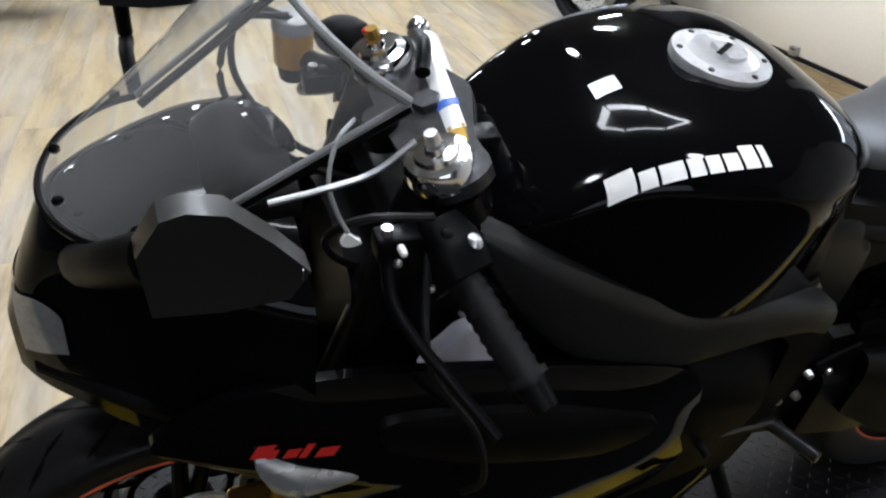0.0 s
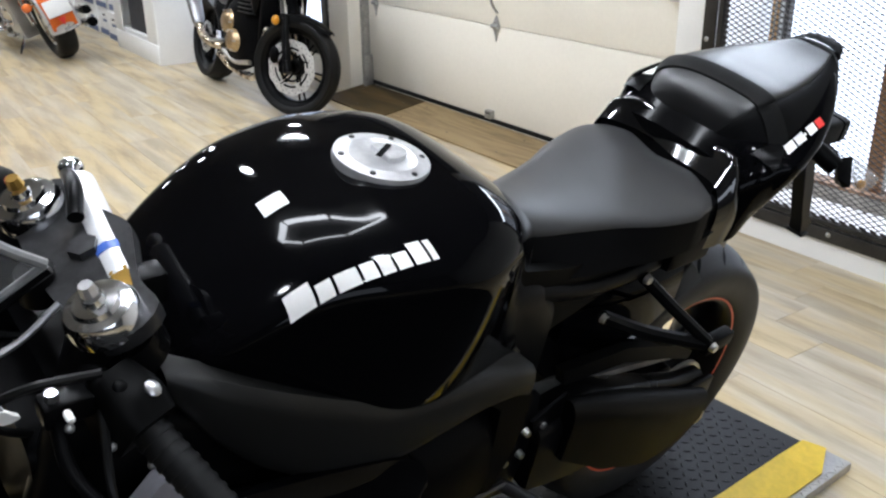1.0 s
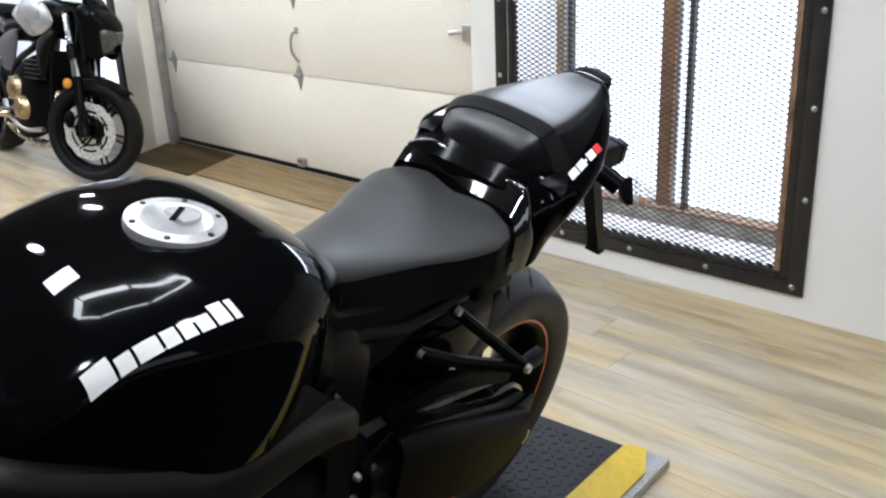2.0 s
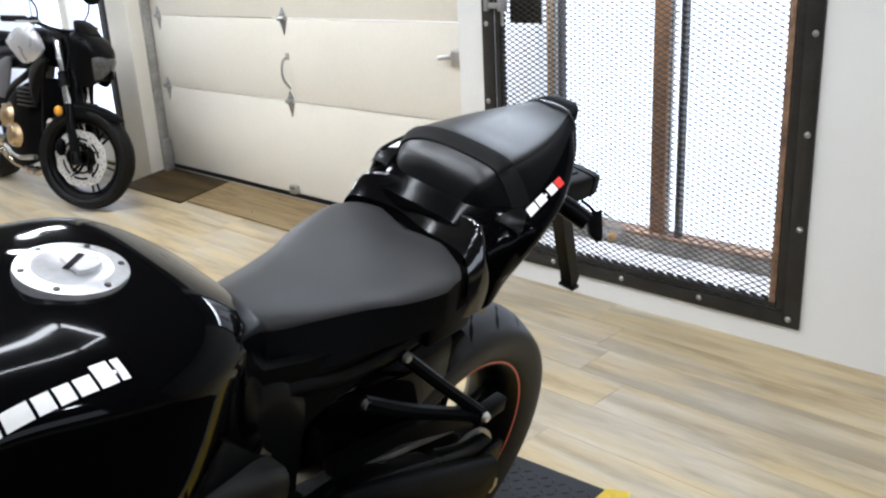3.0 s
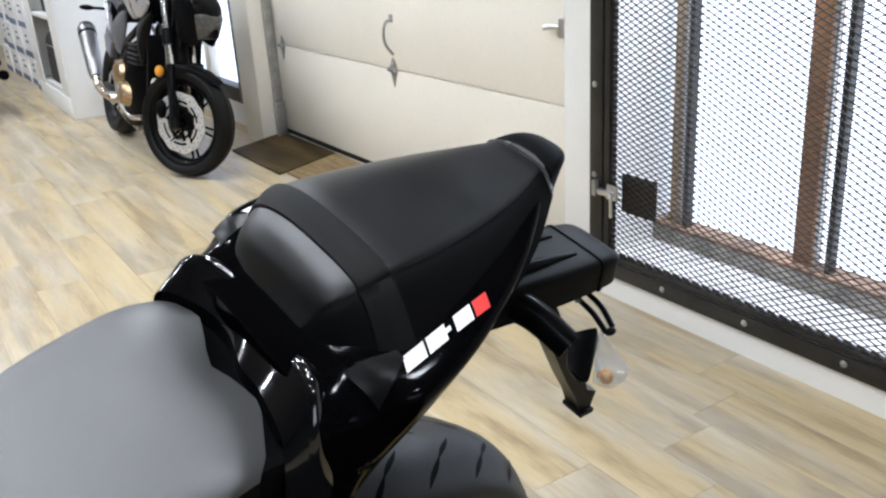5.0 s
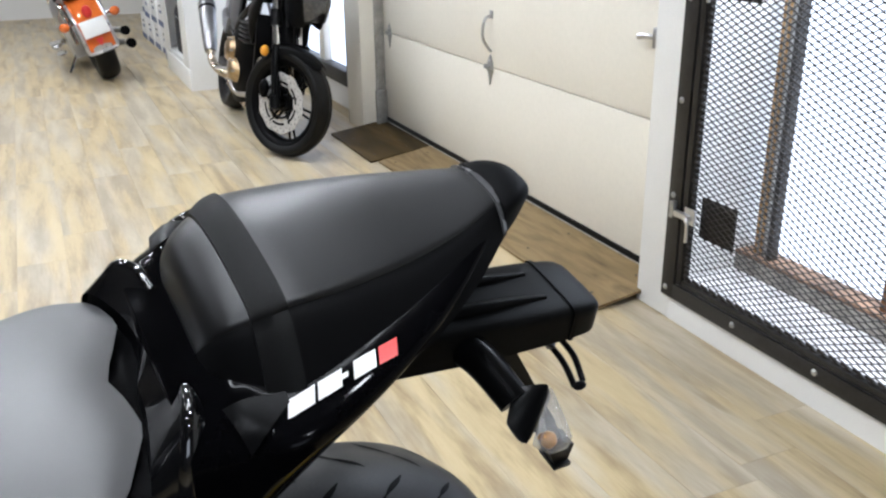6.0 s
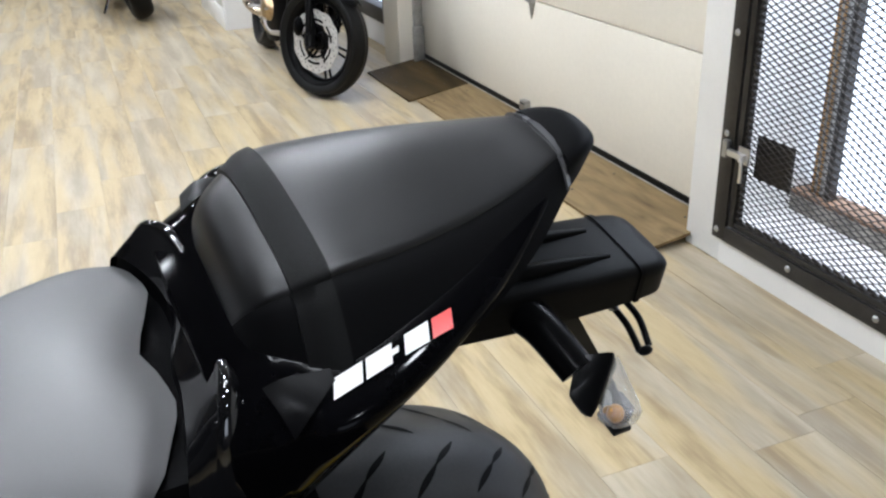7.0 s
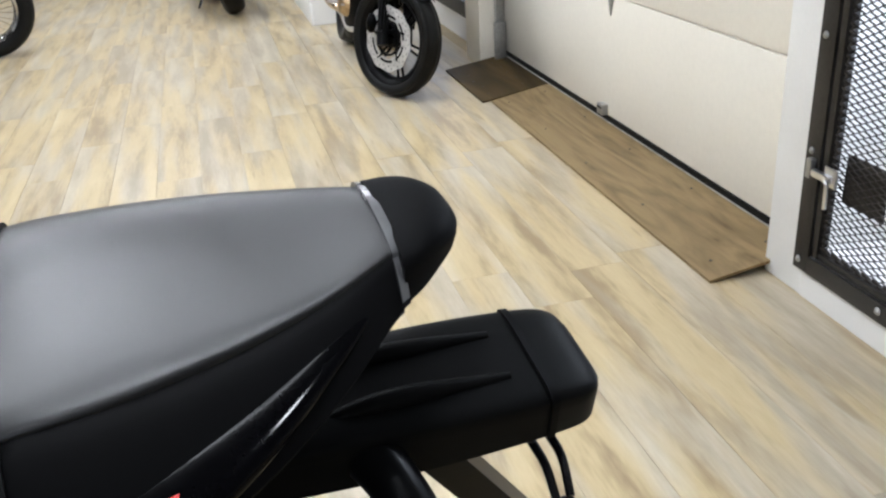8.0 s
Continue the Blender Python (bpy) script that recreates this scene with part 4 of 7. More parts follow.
def pillion_shell(lower):
    rows = []
    for r, f in zip(smooth_line(PILL, 9), smooth_line(PILL_RIGHT, 9)):
        left, right = pod_ring(r[1:], 2.6, 0.7, 12), pod_ring(f[1:], 2.3, 1.0, 12)
        left, right = (left[12:], right[12:]) if lower else (left[:13], right[:13])
        rows.append([(r[0], -y, z) for y, z in reversed(left)] + [(r[0], y, z) for y, z in (right if lower else right[1:])])
    return grid(rows, None, False, not lower)


pillion = part("pillion_seat", pillion_shell(False), M_PILLION, bike, "black grained vinyl pillion seat", smooth=True, sharp=70)
# same vinyl as the top, dulled so that the flank looks shaded
part("pillion_side", pillion_shell(True), M_VINYL2, pillion, "vinyl seat side, shade in its dull black", smooth=True)
part("pillion_base", pod([(r[0], r[5] + 0.02, r[4] - 0.012, r[5] + 0.008, r[4] - 0.012, r[5] - 0.02) for r in PILL], 2.5, 1.0, 6, 5), M_MATTE, pillion, smooth=True)


def band(rows, x0, x1, lift, p, n=9, m=14, q=0.7, right=None, pr=2.3):
    """A strip that lies round a pod between two stations; right: the rows of its other side, where they differ."""
    out = []
    for x in np.linspace(x0, x1, n):
        sides = []
        for own, pp, qq in ((rows, p, q), (right or rows, pr if right else p, 1.0 if right else q)):
            line = smooth_line(own, 12)
            r = [np.interp(x, line[:, 0], line[:, k]) for k in range(1, 6)]
            sides.append(pod_ring((r[0] + lift, r[1] + lift, r[2] + lift * 0.4, r[3] + lift, r[4]), pp, qq, m)[: m + 12])
        out.append([(x, -y, z) for y, z in reversed(sides[0])] + [(x, y, z) for y, z in sides[1][1:]])
    edge = [[(c[0], c[1] * 0.97, c[2] - lift * 1.5) for c in row] for row in (out[0], out[-1])]
    return grid([edge[0]] + out + [edge[1]])


part("strap", band(PILL, 1.477, 1.507, 0.0035, 2.6, right=PILL_RIGHT), M_STRAP, pillion, "black webbing strap across the seat", smooth=True, sharp=50)
part("tail_cap", pod([(1.742, 0.998, 0.048, 0.984, 0.050, 0.962), (1.757, 1.003, 0.042, 0.988, 0.040, 0.964), (1.771, 1.004, 0.034, 0.990, 0.030, 0.970), (1.783, 1.000, 0.024, 0.988, 0.020, 0.976), (1.789, 0.993, 0.012, 0.986, 0.010, 0.980)], 3.0, 1.0, 10, 7), M_VINYL2, pillion, "black tail end of the seat", smooth=True)
# the edge's highlight, laid on as a paler grey band
part("seam", band(PILL, 1.738, 1.744, 0.003, 2.6, 5, right=PILL_RIGHT), M_SEAMGLINT, pillion, smooth=True)
for ob in [pillion] + list(pillion.children):
    set_over(ob)


def on_tail(u, v, side=-1):
    x, y, z = on_pod(TAIL, 3.4, 1.5, u, v, side)
    return (x, y - 0.04 * max(0.0, u - 1.40), z)


# the model mark on the tail: white slabs and one red
for sd in (-1, 1):
    facet = []
    for i in range(7):
        s = i / 6
        facet.append([on_pod(TAIL, 3.4, 1.5, 1.440 + 0.050 * t + (1 - t) * 0.010 * s, 0.118 + 0.012 * t + (0.052 - 0.040 * t) * s, sd, 0.0012 + 0.002 * s * (1 - t)) for t in np.linspace(0, 1, 7)])
    set_over(part("tail_facet", grid(facet), M_SATIN, tail, "satin pressed facet", smooth=True))
    for u, w, h, mtl in ((1.483, 0.024, 0.017, M_DECAL), (1.510, 0.022, 0.017, M_DECAL), (1.534, 0.006, 0.005, M_DECAL), (1.543, 0.021, 0.017, M_DECAL), (1.567, 0.018, 0.017, M_RED)):
        way = 0.157 - (u - 1.483) * 0.12 - (0.006 if h < 0.01 else 0)
        part("white_mark" if mtl is M_DECAL else "red_mark", decal_block(u, way, u + w, way - w * 0.12, -h, -0.35, lambda a, b: on_tail(a, b, sd)), mtl, tail, "plain model mark on the tail", smooth=True)

# rear fender flap, signals, plate bracket
flap = part("rear_fender", pod([(1.63, 0.858, 0.044, 0.845, 0.048, 0.815), (1.72, 0.858, 0.050, 0.842, 0.054, 0.812), (1.80, 0.853, 0.052, 0.836, 0.054, 0.808), (1.87, 0.846, 0.050, 0.830, 0.050, 0.804), (1.893, 0.841, 0.044, 0.828, 0.044, 0.804), (1.902, 0.834, 0.032, 0.826, 0.030, 0.806)], 5.0, 1.0, 8, 6), M_MATTE, bike, "matte black plastic rear fender", smooth=True, sharp=35)
flap.location.y = -0.027
for y in (-0.022, 0.022):
    part("fender_rib", pod([(1.68, 0.856, 0.004, 0.852, 0.004, 0.84), (1.74, 0.866, 0.008, 0.858, 0.008, 0.845), (1.83, 0.853, 0.003, 0.850, 0.003, 0.84)], 2, 1, 4, 5), M_MATTE, flap, smooth=True).location.y = y
part("fender_end", pod([(1.852, 0.850, 0.0525, 0.832, 0.0535, 0.804), (1.858, 0.849, 0.0525, 0.832, 0.0535, 0.804)], 5.0, 1.0, 8, 2), M_DARK, flap, smooth=True)
part("plate_bracket", slab([(1.742, 0.82), (1.775, 0.82), (1.870, 0.665), (1.897, 0.612), (1.918, 0.600), (1.914, 0.568), (1.893, 0.570), (1.876, 0.604), (1.845, 0.650)], -0.074, -0.046), M_SATIN, bike, "black plate bracket", bevel=0.004)
part("bracket_pad", box(1.890, 1.917, -0.080, -0.042, 0.564, 0.572), M_RUBBER, bike, bevel=0.002)


def hull(points, soft=0.003):
    """The convex body round a few corners, its edges softened."""
    own = bmesh.new()
    for p in points:
        own.verts.new(p)
    bmesh.ops.convex_hull(own, input=own.verts)
    bmesh.ops.dissolve_limit(own, angle_limit=0.03, verts=own.verts, edges=own.edges)
    bmesh.ops.bevel(own, geom=list(own.edges), offset=soft, segments=2, affect="EDGES", profile=0.6)
    return own


# slotted strap for the plate's lamp
loop = part("lamp_strap", hull([(1.826, -0.050, 0.800), (1.838, -0.052, 0.800), (1.846, -0.056, 0.772), (1.862, -0.050, 0.776), (1.852, -0.064, 0.778), (1.832, -0.066, 0.792)], 0.0015), M_SATIN, bike, "black slotted lamp strap")
for off in (-0.0065, 0.0065):
    part("strap_side", tube([(1.857 + off, -0.058, 0.780 + off * 0.5), (1.861 + off, -0.080, 0.772 + off * 0.5), (1.858 + off * 0.8, -0.108, 0.760 + off * 0.4)], 0.0038, 8, n=4), M_SATIN, loop, smooth=True)
part("strap_end", ball((1.858, -0.110, 0.759), 0.0085, None, (1.1, 0.7, 0.6), 10), M_SATIN, loop, smooth=True)
for sd in (-1, 1):
    # the stalk, a black shell and a clear wedge with its point upwards; the row sits 2 cm to the left
    def side(x, y, z):
        return (x, sd * (-y - 0.02) - 0.02, z)

    stalk = part("turn_signal", tube([side(1.712, -0.060, 0.830), side(1.726, -0.095, 0.824), side(1.740, -0.140, 0.806)], 0.0205, 14, r1=0.018), M_SATIN, bike, "black turn signal stalk", smooth=True)
    part("housing", hull([side(*p) for p in ((1.772, -0.148, 0.829), (1.729, -0.186, 0.789), (1.737, -0.135, 0.824), (1.716, -0.160, 0.802), (1.760, -0.130, 0.796), (1.738, -0.150, 0.778), (1.728, -0.172, 0.783), (1.780, -0.150, 0.806))]), M_SATIN, stalk, "black signal shell", smooth=True, sharp=35)
    part("lens", hull([side(*p) for p in ((1.773, -0.1495, 0.829), (1.730, -0.1875, 0.788), (1.757, -0.217, 0.823), (1.746, -0.204, 0.787), (1.760, -0.210, 0.797), (1.781, -0.152, 0.806), (1.772, -0.186, 0.795))], 0.004), M_SIGLENS, stalk, "clear wedge lens", smooth=True, sharp=35)
    part("reflector", hull([side(*p) for p in ((1.752, -0.168, 0.808), (1.736, -0.188, 0.793), (1.752, -0.186, 0.795), (1.758, -0.172, 0.802))], 0.002), M_CHROME, stalk, "bright reflector", smooth=True)
    part("bulb", ball(side(1.749, -0.192, 0.797), 0.0085, None, (1, 1, 1.1), 12), M_AMBER, stalk, "amber bulb", smooth=True)

# ---- wheels ----


def road_wheel(name, c, radius, width, rim, parent, spokes, tape=None, label="", rimmat=None, disc=None, tread_cuts=0, slim=1.0, rubber=None):
    """Tyre, rim, spokes and disc round an axle along local y."""
    rimmat = rimmat or M_SATIN
    m = Matrix.Translation(c)
    w = width / 2
    hub = part(name, lathe([(0.028, -w * 0.75), (0.045, -w * 0.7), (0.05, 0), (0.045, w * 0.7), (0.028, w * 0.75)], 24, m, closed=False), rimmat, parent, label, smooth=True)
    prof = [(rim - 0.004, -w * 0.62), (rim + 0.010, -w * 0.86), (rim + (radius - rim) * 0.45, -w), (rim + (radius - rim) * 0.72, -w * 0.95), (radius - 0.014, -w * 0.62), (radius - 0.003, -w * 0.28), (radius, 0)]
    prof += [(r, -o) for r, o in reversed(prof[:-1])]
    prof = [tuple(q) for q in smooth_line(prof, 4)]
    tyre = part("tyre", lathe(prof + [(rim - 0.012, 0)], 72, m), rubber or M_RUBBER, hub, "worn black road tyre", smooth=True, sharp=60)
    if tread_cuts:
        cut = []
        line = smooth_line(prof, 1)
        for k in range(tread_cuts):
            for sd in (-1, 1):
                for lo, hi, turn in ((0.10, 0.42, 0.11), (0.38, 0.80, 0.13)):
                    a0 = 2 * math.pi * (k + (0.5 if sd > 0 else 0) + (0.35 if lo > 0.2 else 0)) / tread_cuts
                    rows = []
                    for i in range(7):
                        t = i / 6
                        o = sd * w * (lo + (hi - lo) * t)
                        up = [q for q in prof if q[1] * sd >= 0]
                        up.sort(key=lambda q: abs(q[1]))
                        keep = [q for q in up if q[0] > rim + (radius - rim) * 0.7]
                        rr = float(np.interp(abs(o), [abs(q[1]) for q in keep], [q[0] for q in keep])) + 0.0006
                        half = 0.0060 * math.sin(math.pi * min(0.97, max(0.03, t))) + 0.0004
                        a = a0 + turn * t
                        rows.append([(c[0] + rr * math.cos(a + e / radius), c[1] + o, c[2] + rr * math.sin(a + e / radius)) for e in (-half, half)])
                    cut.append(rows)
        bm = bmesh.new()
        for rows in cut:
            grid(rows, bm)
        tagged(part("tread_pattern", bm, M_DARK, hub, "cut tread grooves"), kind="stuff")
    part("rim", lathe([(rim + 0.012, -w * 0.80), (rim + 0.012, -w * 0.70), (rim - 0.012, -w * 0.55), (rim - 0.022, 0), (rim - 0.012, w * 0.55), (rim + 0.012, w * 0.70), (rim + 0.012, w * 0.80), (rim - 0.004, w * 0.78), (rim - 0.03, w * 0.45), (rim - 0.034, 0), (rim - 0.03, -w * 0.45), (rim - 0.004, -w * 0.78)], 64, m), rimmat, hub, smooth=True, sharp=50)
    if tape:
        for sd in (-1, 1):
            part("rim_tape", lathe([(rim + 0.001, sd * w * 0.815), (rim + 0.0115, sd * w * 0.826)], 64, m, closed=False), tape, hub, "thin orange rim tape", smooth=True)
    for k in range(spokes):
        a = 2 * math.pi * k / spokes + 0.2
        for off in (-0.10, 0.10):
            p = Vector(c) + Vector((0.042 * math.cos(a + off * 2), 0, 0.042 * math.sin(a + off * 2)))
            q = Vector(c) + Vector(((rim - 0.02) * math.cos(a + off), 0, (rim - 0.02) * math.sin(a + off)))
            bm = rod(p, q, 0.013 * slim, 0.010 * slim, 8)
            part("spoke", bm, rimmat, hub, smooth=True)
    for sd, r in (disc or []):
        o = sd * (w * 0.75 + 0.012)
        n = 60
        ring_o = [(r + 0.004 * math.sin(10 * 2 * math.pi * k / n), 2 * math.pi * k / n) for k in range(n)]
        bm = bmesh.new()
        va = [[bm.verts.new((c[0] + rr * math.cos(t), c[1] + o + y, c[2] + rr * math.sin(t))) for rr, t in ring] for y in (-0.0025, 0.0025) for ring in (ring_o, [(r * 0.60 + 0.003 * math.sin(10 * t), t) for _, t in ring_o])]
        for i in range(n):
            j = (i + 1) % n
            bm.faces.new((va[0][i], va[0][j], va[1][j], va[1][i]))
            bm.faces.new((va[2][i], va[3][i], va[3][j], va[2][j]))
            bm.faces.new((va[0][i], va[2][i], va[2][j], va[0][j]))
            bm.faces.new((va[1][i], va[1][j], va[3][j], va[3][i]))
        dob = part("brake_disc", bm, M_DISC, hub, "wavy drilled steel brake disc", smooth=True, sharp=30)
        hole = bmesh.new()
        for k in range(6):
            arc = [2 * math.pi * (k + 0.12 + 0.076 * i) / 6 for i in range(11)]
            grid([[(c[0] + q * r * math.cos(a), c[1] + o + y, c[2] + q * r * math.sin(a)) for a in arc] for q, y in ((0.655, -0.0034), (0.735, -0.0034))], hole)
            grid([[(c[0] + q * r * math.cos(a), c[1] + o + y, c[2] + q * r * math.sin(a)) for a in arc] for q, y in ((0.655, 0.0034), (0.735, 0.0034))], hole)
        for k in range(40):
            t = 2 * math.pi * k / 40
            rr = r * (0.83 if k % 2 else 0.92)
            pc = Vector((c[0] + rr * math.cos(t), c[1] + o, c[2] + rr * math.sin(t)))
            rod(pc + Vector((0, -0.0033, 0)), pc + Vector((0, 0.0033, 0)), 0.0034, seg=8, bm=hole)
        tagged(part("disc_pattern", hole, M_DARK, dob, "drilled holes"), kind="stuff")
        part("disc_carrier", lathe([(r * 0.45, o - 0.004), (r * 0.52, o - 0.004), (r * 0.52, o + 0.004), (r * 0.45, o + 0.004)], 32, m), M_SATIN, dob, smooth=True)
        for k in range(5):
            a = 2 * math.pi * k / 5
            part("disc_arm", rod((c[0] + r * 0.48 * math.cos(a), c[1] + o, c[2] + r * 0.48 * math.sin(a)), (c[0] + r * 0.78 * math.cos(a + 0.25), c[1] + o, c[2] + r * 0.78 * math.sin(a + 0.25)), 0.006, seg=6), M_SATIN, dob, smooth=True)
    return hub


road_wheel("rear_wheel", REAR, 0.325, 0.174, 0.222, bike, 5, M_RIMTAPE, "black five-spoke rear wheel with orange rim tape", tread_cuts=22, disc=[(1, 0.11)], rubber=M_TYRELIT)
hug = []
for k in range(13):
    a = radians(98 + 62 * k / 12)
    hug.append([(REAR.x + (0.342 - 0.030 * (y / 0.088) ** 4) * math.cos(a), y, REAR.z + (0.342 - 0.030 * (y / 0.088) ** 4) * math.sin(a)) for y in np.linspace(-0.088, 0.088, 11)])
part("tyre_hugger", grid(hug), M_HUGGER, bike, "glossy black tyre hugger", smooth=True)
road_wheel("front_wheel", FRONT, 0.300, 0.122, 0.222, bike, 5, M_RIMTAPE, "black front wheel with orange rim tape", tread_cuts=22, disc=[(-1, 0.15), (1, 0.15)])

# swingarm, chain run, hugger, stand gear
for sd in (-1, 1):
    part("swingarm", pod([(1.05, 0.50, 0.05, 0.46, 0.05, 0.36), (1.18, 0.50, 0.05, 0.44, 0.05, 0.33), (1.34, 0.44, 0.028, 0.40, 0.028, 0.29), (1.50, 0.375, 0.022, 0.335, 0.022, 0.275), (1.59, 0.355, 0.018, 0.325, 0.018, 0.285)], 3.5, 1.0, 6, 6), M_SATIN, bike, "black aluminium swingarm", smooth=True).location.y = sd * 0.118
    part("axle_adjuster", box(1.50, 1.61, sd * 0.142 - 0.008, sd * 0.142 + 0.008, 0.285, 0.35), M_SATIN, bike, bevel=0.005)
    nut = part("axle_nut", rod((REAR.x, sd * 0.148, REAR.z), (REAR.x, sd * 0.172, REAR.z), 0.019, seg=6), M_ALU, bike, "steel axle nut")
guard = part("lower_cowl", pod([(1.10, 0.54, 0.020, 0.50, 0.018, 0.42), (1.22, 0.50, 0.028, 0.46, 0.024, 0.34), (1.36, 0.44, 0.030, 0.39, 0.026, 0.27), (1.48, 0.385, 0.026, 0.34, 0.022, 0.265), (1.55, 0.355, 0.018, 0.33, 0.016, 0.285)], 2.2, 1.0, 8, 7), M_MATTE, bike, "dark plastic swingarm guard", smooth=True)
guard.location.y = -0.165
part("hugger", pod([(1.17, 0.62, 0.060, 0.59, 0.06, 0.55), (1.26, 0.655, 0.085, 0.60, 0.085, 0.52), (1.36, 0.665, 0.095, 0.60, 0.095, 0.53), (1.44, 0.665, 0.090, 0.61, 0.09, 0.56)], 3.2, 1.0, 8, 6), M_GLOSS, bike, "glossy black rear tyre hugger", smooth=True, sharp=50)
part("chain_guard", slab([(1.13, 0.55), (1.30, 0.53), (1.46, 0.47), (1.535, 0.425), (1.53, 0.405), (1.45, 0.44), (1.30, 0.495), (1.14, 0.515)], -0.118, -0.098), M_MATTE, bike, "black chain guard", bevel=0.004)
chain = bmesh.new()
for k in range(44):
    t = k / 43
    for zz0, zz1 in ((0.515, 0.405), (0.405, 0.235)):
        px, pz = 1.07 + 0.475 * t, zz0 + (zz1 - zz0) * t if zz0 > 0.5 else 0.425 - 0.19 * t
        box(px - 0.0052, px + 0.0052, -0.105, -0.088, pz - 0.0065, pz + 0.0065, chain)
tagged(part("chain", chain, M_GALV, bike, "steel drive chain"), kind="stuff")
part("sprocket", lathe([(0.03, -0.004), (0.088, -0.004), (0.088, 0.004), (0.03, 0.004)], 44, Matrix.Translation((REAR.x, -0.097, REAR.z))), M_GALV, bike, "steel rear sprocket", smooth=True)

# passenger footrest hanger and rider's controls
for sd in (-1, 1):
    y = sd * 0.118
    part("footrest_hanger", tube([(1.258, y, 0.703), (1.32, sd * 0.165, 0.640), (1.386, sd * 0.205, 0.578)], 0.011, 8), M_SATIN, bike, "black footrest hanger", smooth=True)
    part("footrest_hanger", tube([(1.183, y, 0.646), (1.27, sd * 0.15, 0.605), (1.386, sd * 0.205, 0.572)], 0.012, 8), M_SATIN, bike, smooth=True)
    part("footrest", box(1.375, 1.45, sd * 0.205 - 0.012, sd * 0.205 + 0.012, 0.555, 0.585), M_MATTE, bike, "folded passenger footrest", bevel=0.005)
    for bx, bz, by in ((1.258, 0.703, 0.122), (1.183, 0.646, 0.116), (1.386, 0.575, 0.212)):
        part("bolt", rod((bx, sd * (by + 0.004), bz), (bx, sd * (by + 0.012), bz), 0.0095, 0.007, 10), M_ALU, bike, "bright steel bolt", smooth=True)
    part("subframe", tube([(1.02, sd * 0.10, 0.74), (1.18, sd * 0.105, 0.71), (1.40, sd * 0.10, 0.735), (1.60, sd * 0.07, 0.86)], 0.016, 10), M_SATIN, bike, smooth=True)
    plate = part("footpeg_plate", slab([(0.98, 0.58), (1.04, 0.57), (1.06, 0.46), (1.03, 0.35), (0.985, 0.36), (0.965, 0.47)], sd * 0.135, sd * 0.147), M_SATIN, bike, "black rearset plate", bevel=0.003)
    part("footpeg", rod((1.0, sd * 0.148, 0.39), (1.03, sd * 0.235, 0.40), 0.012, 0.010, 12), M_CLAMP, plate, "dark ribbed footpeg", smooth=True)
    part("toe_lever", tube([(1.0, sd * 0.158, 0.40), (0.92, sd * 0.165, 0.415), (0.84, sd * 0.172, 0.43)], 0.006, 8), M_CLAMP, plate, "dark gear lever", smooth=True)
    part("toe_peg", rod((0.842, sd * 0.17, 0.43), (0.842, sd * 0.205, 0.43), 0.007, seg=10), M_RUBBER, plate, smooth=True)
    part("heel_guard", slab([(1.03, 0.52), (1.10, 0.55), (1.135, 0.48), (1.07, 0.42)], sd * 0.150, sd * 0.156), M_SATIN, plate, bevel=0.002)
for k in range(6):
    part("bolt", rod((0.99 + 0.035 * (k % 3), -0.150, 0.50 - 0.05 * (k // 3)), (0.99 + 0.035 * (k % 3), -0.160, 0.50 - 0.05 * (k // 3)), 0.008, 0.006, 8), M_ALU, bike, smooth=True)
part("side_stand", tube([(0.98, -0.11, 0.25), (1.01, -0.20, 0.14), (1.03, -0.262, 0.048)], 0.013, 10), M_SATIN, bike, "black side stand", smooth=True)
part("stand_foot", box(1.0, 1.07, -0.30, -0.24, 0.035, 0.05), M_SATIN, bike, bevel=0.004)

# engine and exhaust inside the fairing
eng = part("engine", pod([(0.42, 0.62, 0.16, 0.52, 0.14, 0.24), (0.60, 0.66, 0.19, 0.50, 0.16, 0.20), (0.80, 0.62, 0.19, 0.48, 0.16, 0.20), (1.00, 0.60, 0.15, 0.45, 0.12, 0.22), (1.08, 0.58, 0.10, 0.45, 0.08, 0.28)], 3.5, 1.2, 7, 5), M_DARK, bike, "black engine block", smooth=True, sharp=40)
part("shock", rod((1.06, 0, 0.36), (1.13, 0, 0.62), 0.035, seg=16), M_SATIN, bike, smooth=True)
part("airbox", pod([(0.33, 0.80, 0.10, 0.76, 0.10, 0.6), (0.6, 0.80, 0.14, 0.76, 0.13, 0.6), (1.02, 0.78, 0.09, 0.74, 0.08, 0.55)], 3, 1, 5, 5), M_DARK, bike, smooth=True)

# ---- nose, fairing, screen ----
NOSE = [(-0.006, 0.735, 0.012, 0.715, 0.012, 0.660), (0.006, 0.772, 0.028, 0.745, 0.028, 0.655), (0.024, 0.818, 0.044, 0.78, 0.047, 0.650), (0.05, 0.872, 0.062, 0.80, 0.070, 0.648), (0.08, 0.890, 0.085, 0.815, 0.096, 0.645), (0.11, 0.896, 0.106, 0.825, 0.122, 0.645), (0.15, 0.900, 0.132, 0.83, 0.150, 0.645), (0.20, 0.900, 0.160, 0.83, 0.180, 0.645), (0.27, 0.888, 0.188, 0.82, 0.200, 0.640)]
nose = part("upper_fairing", pod(NOSE, 2.3, 1.3, 12, 7, caps=False), M_GLOSS, bike, "gloss black upper fairing", smooth=True)
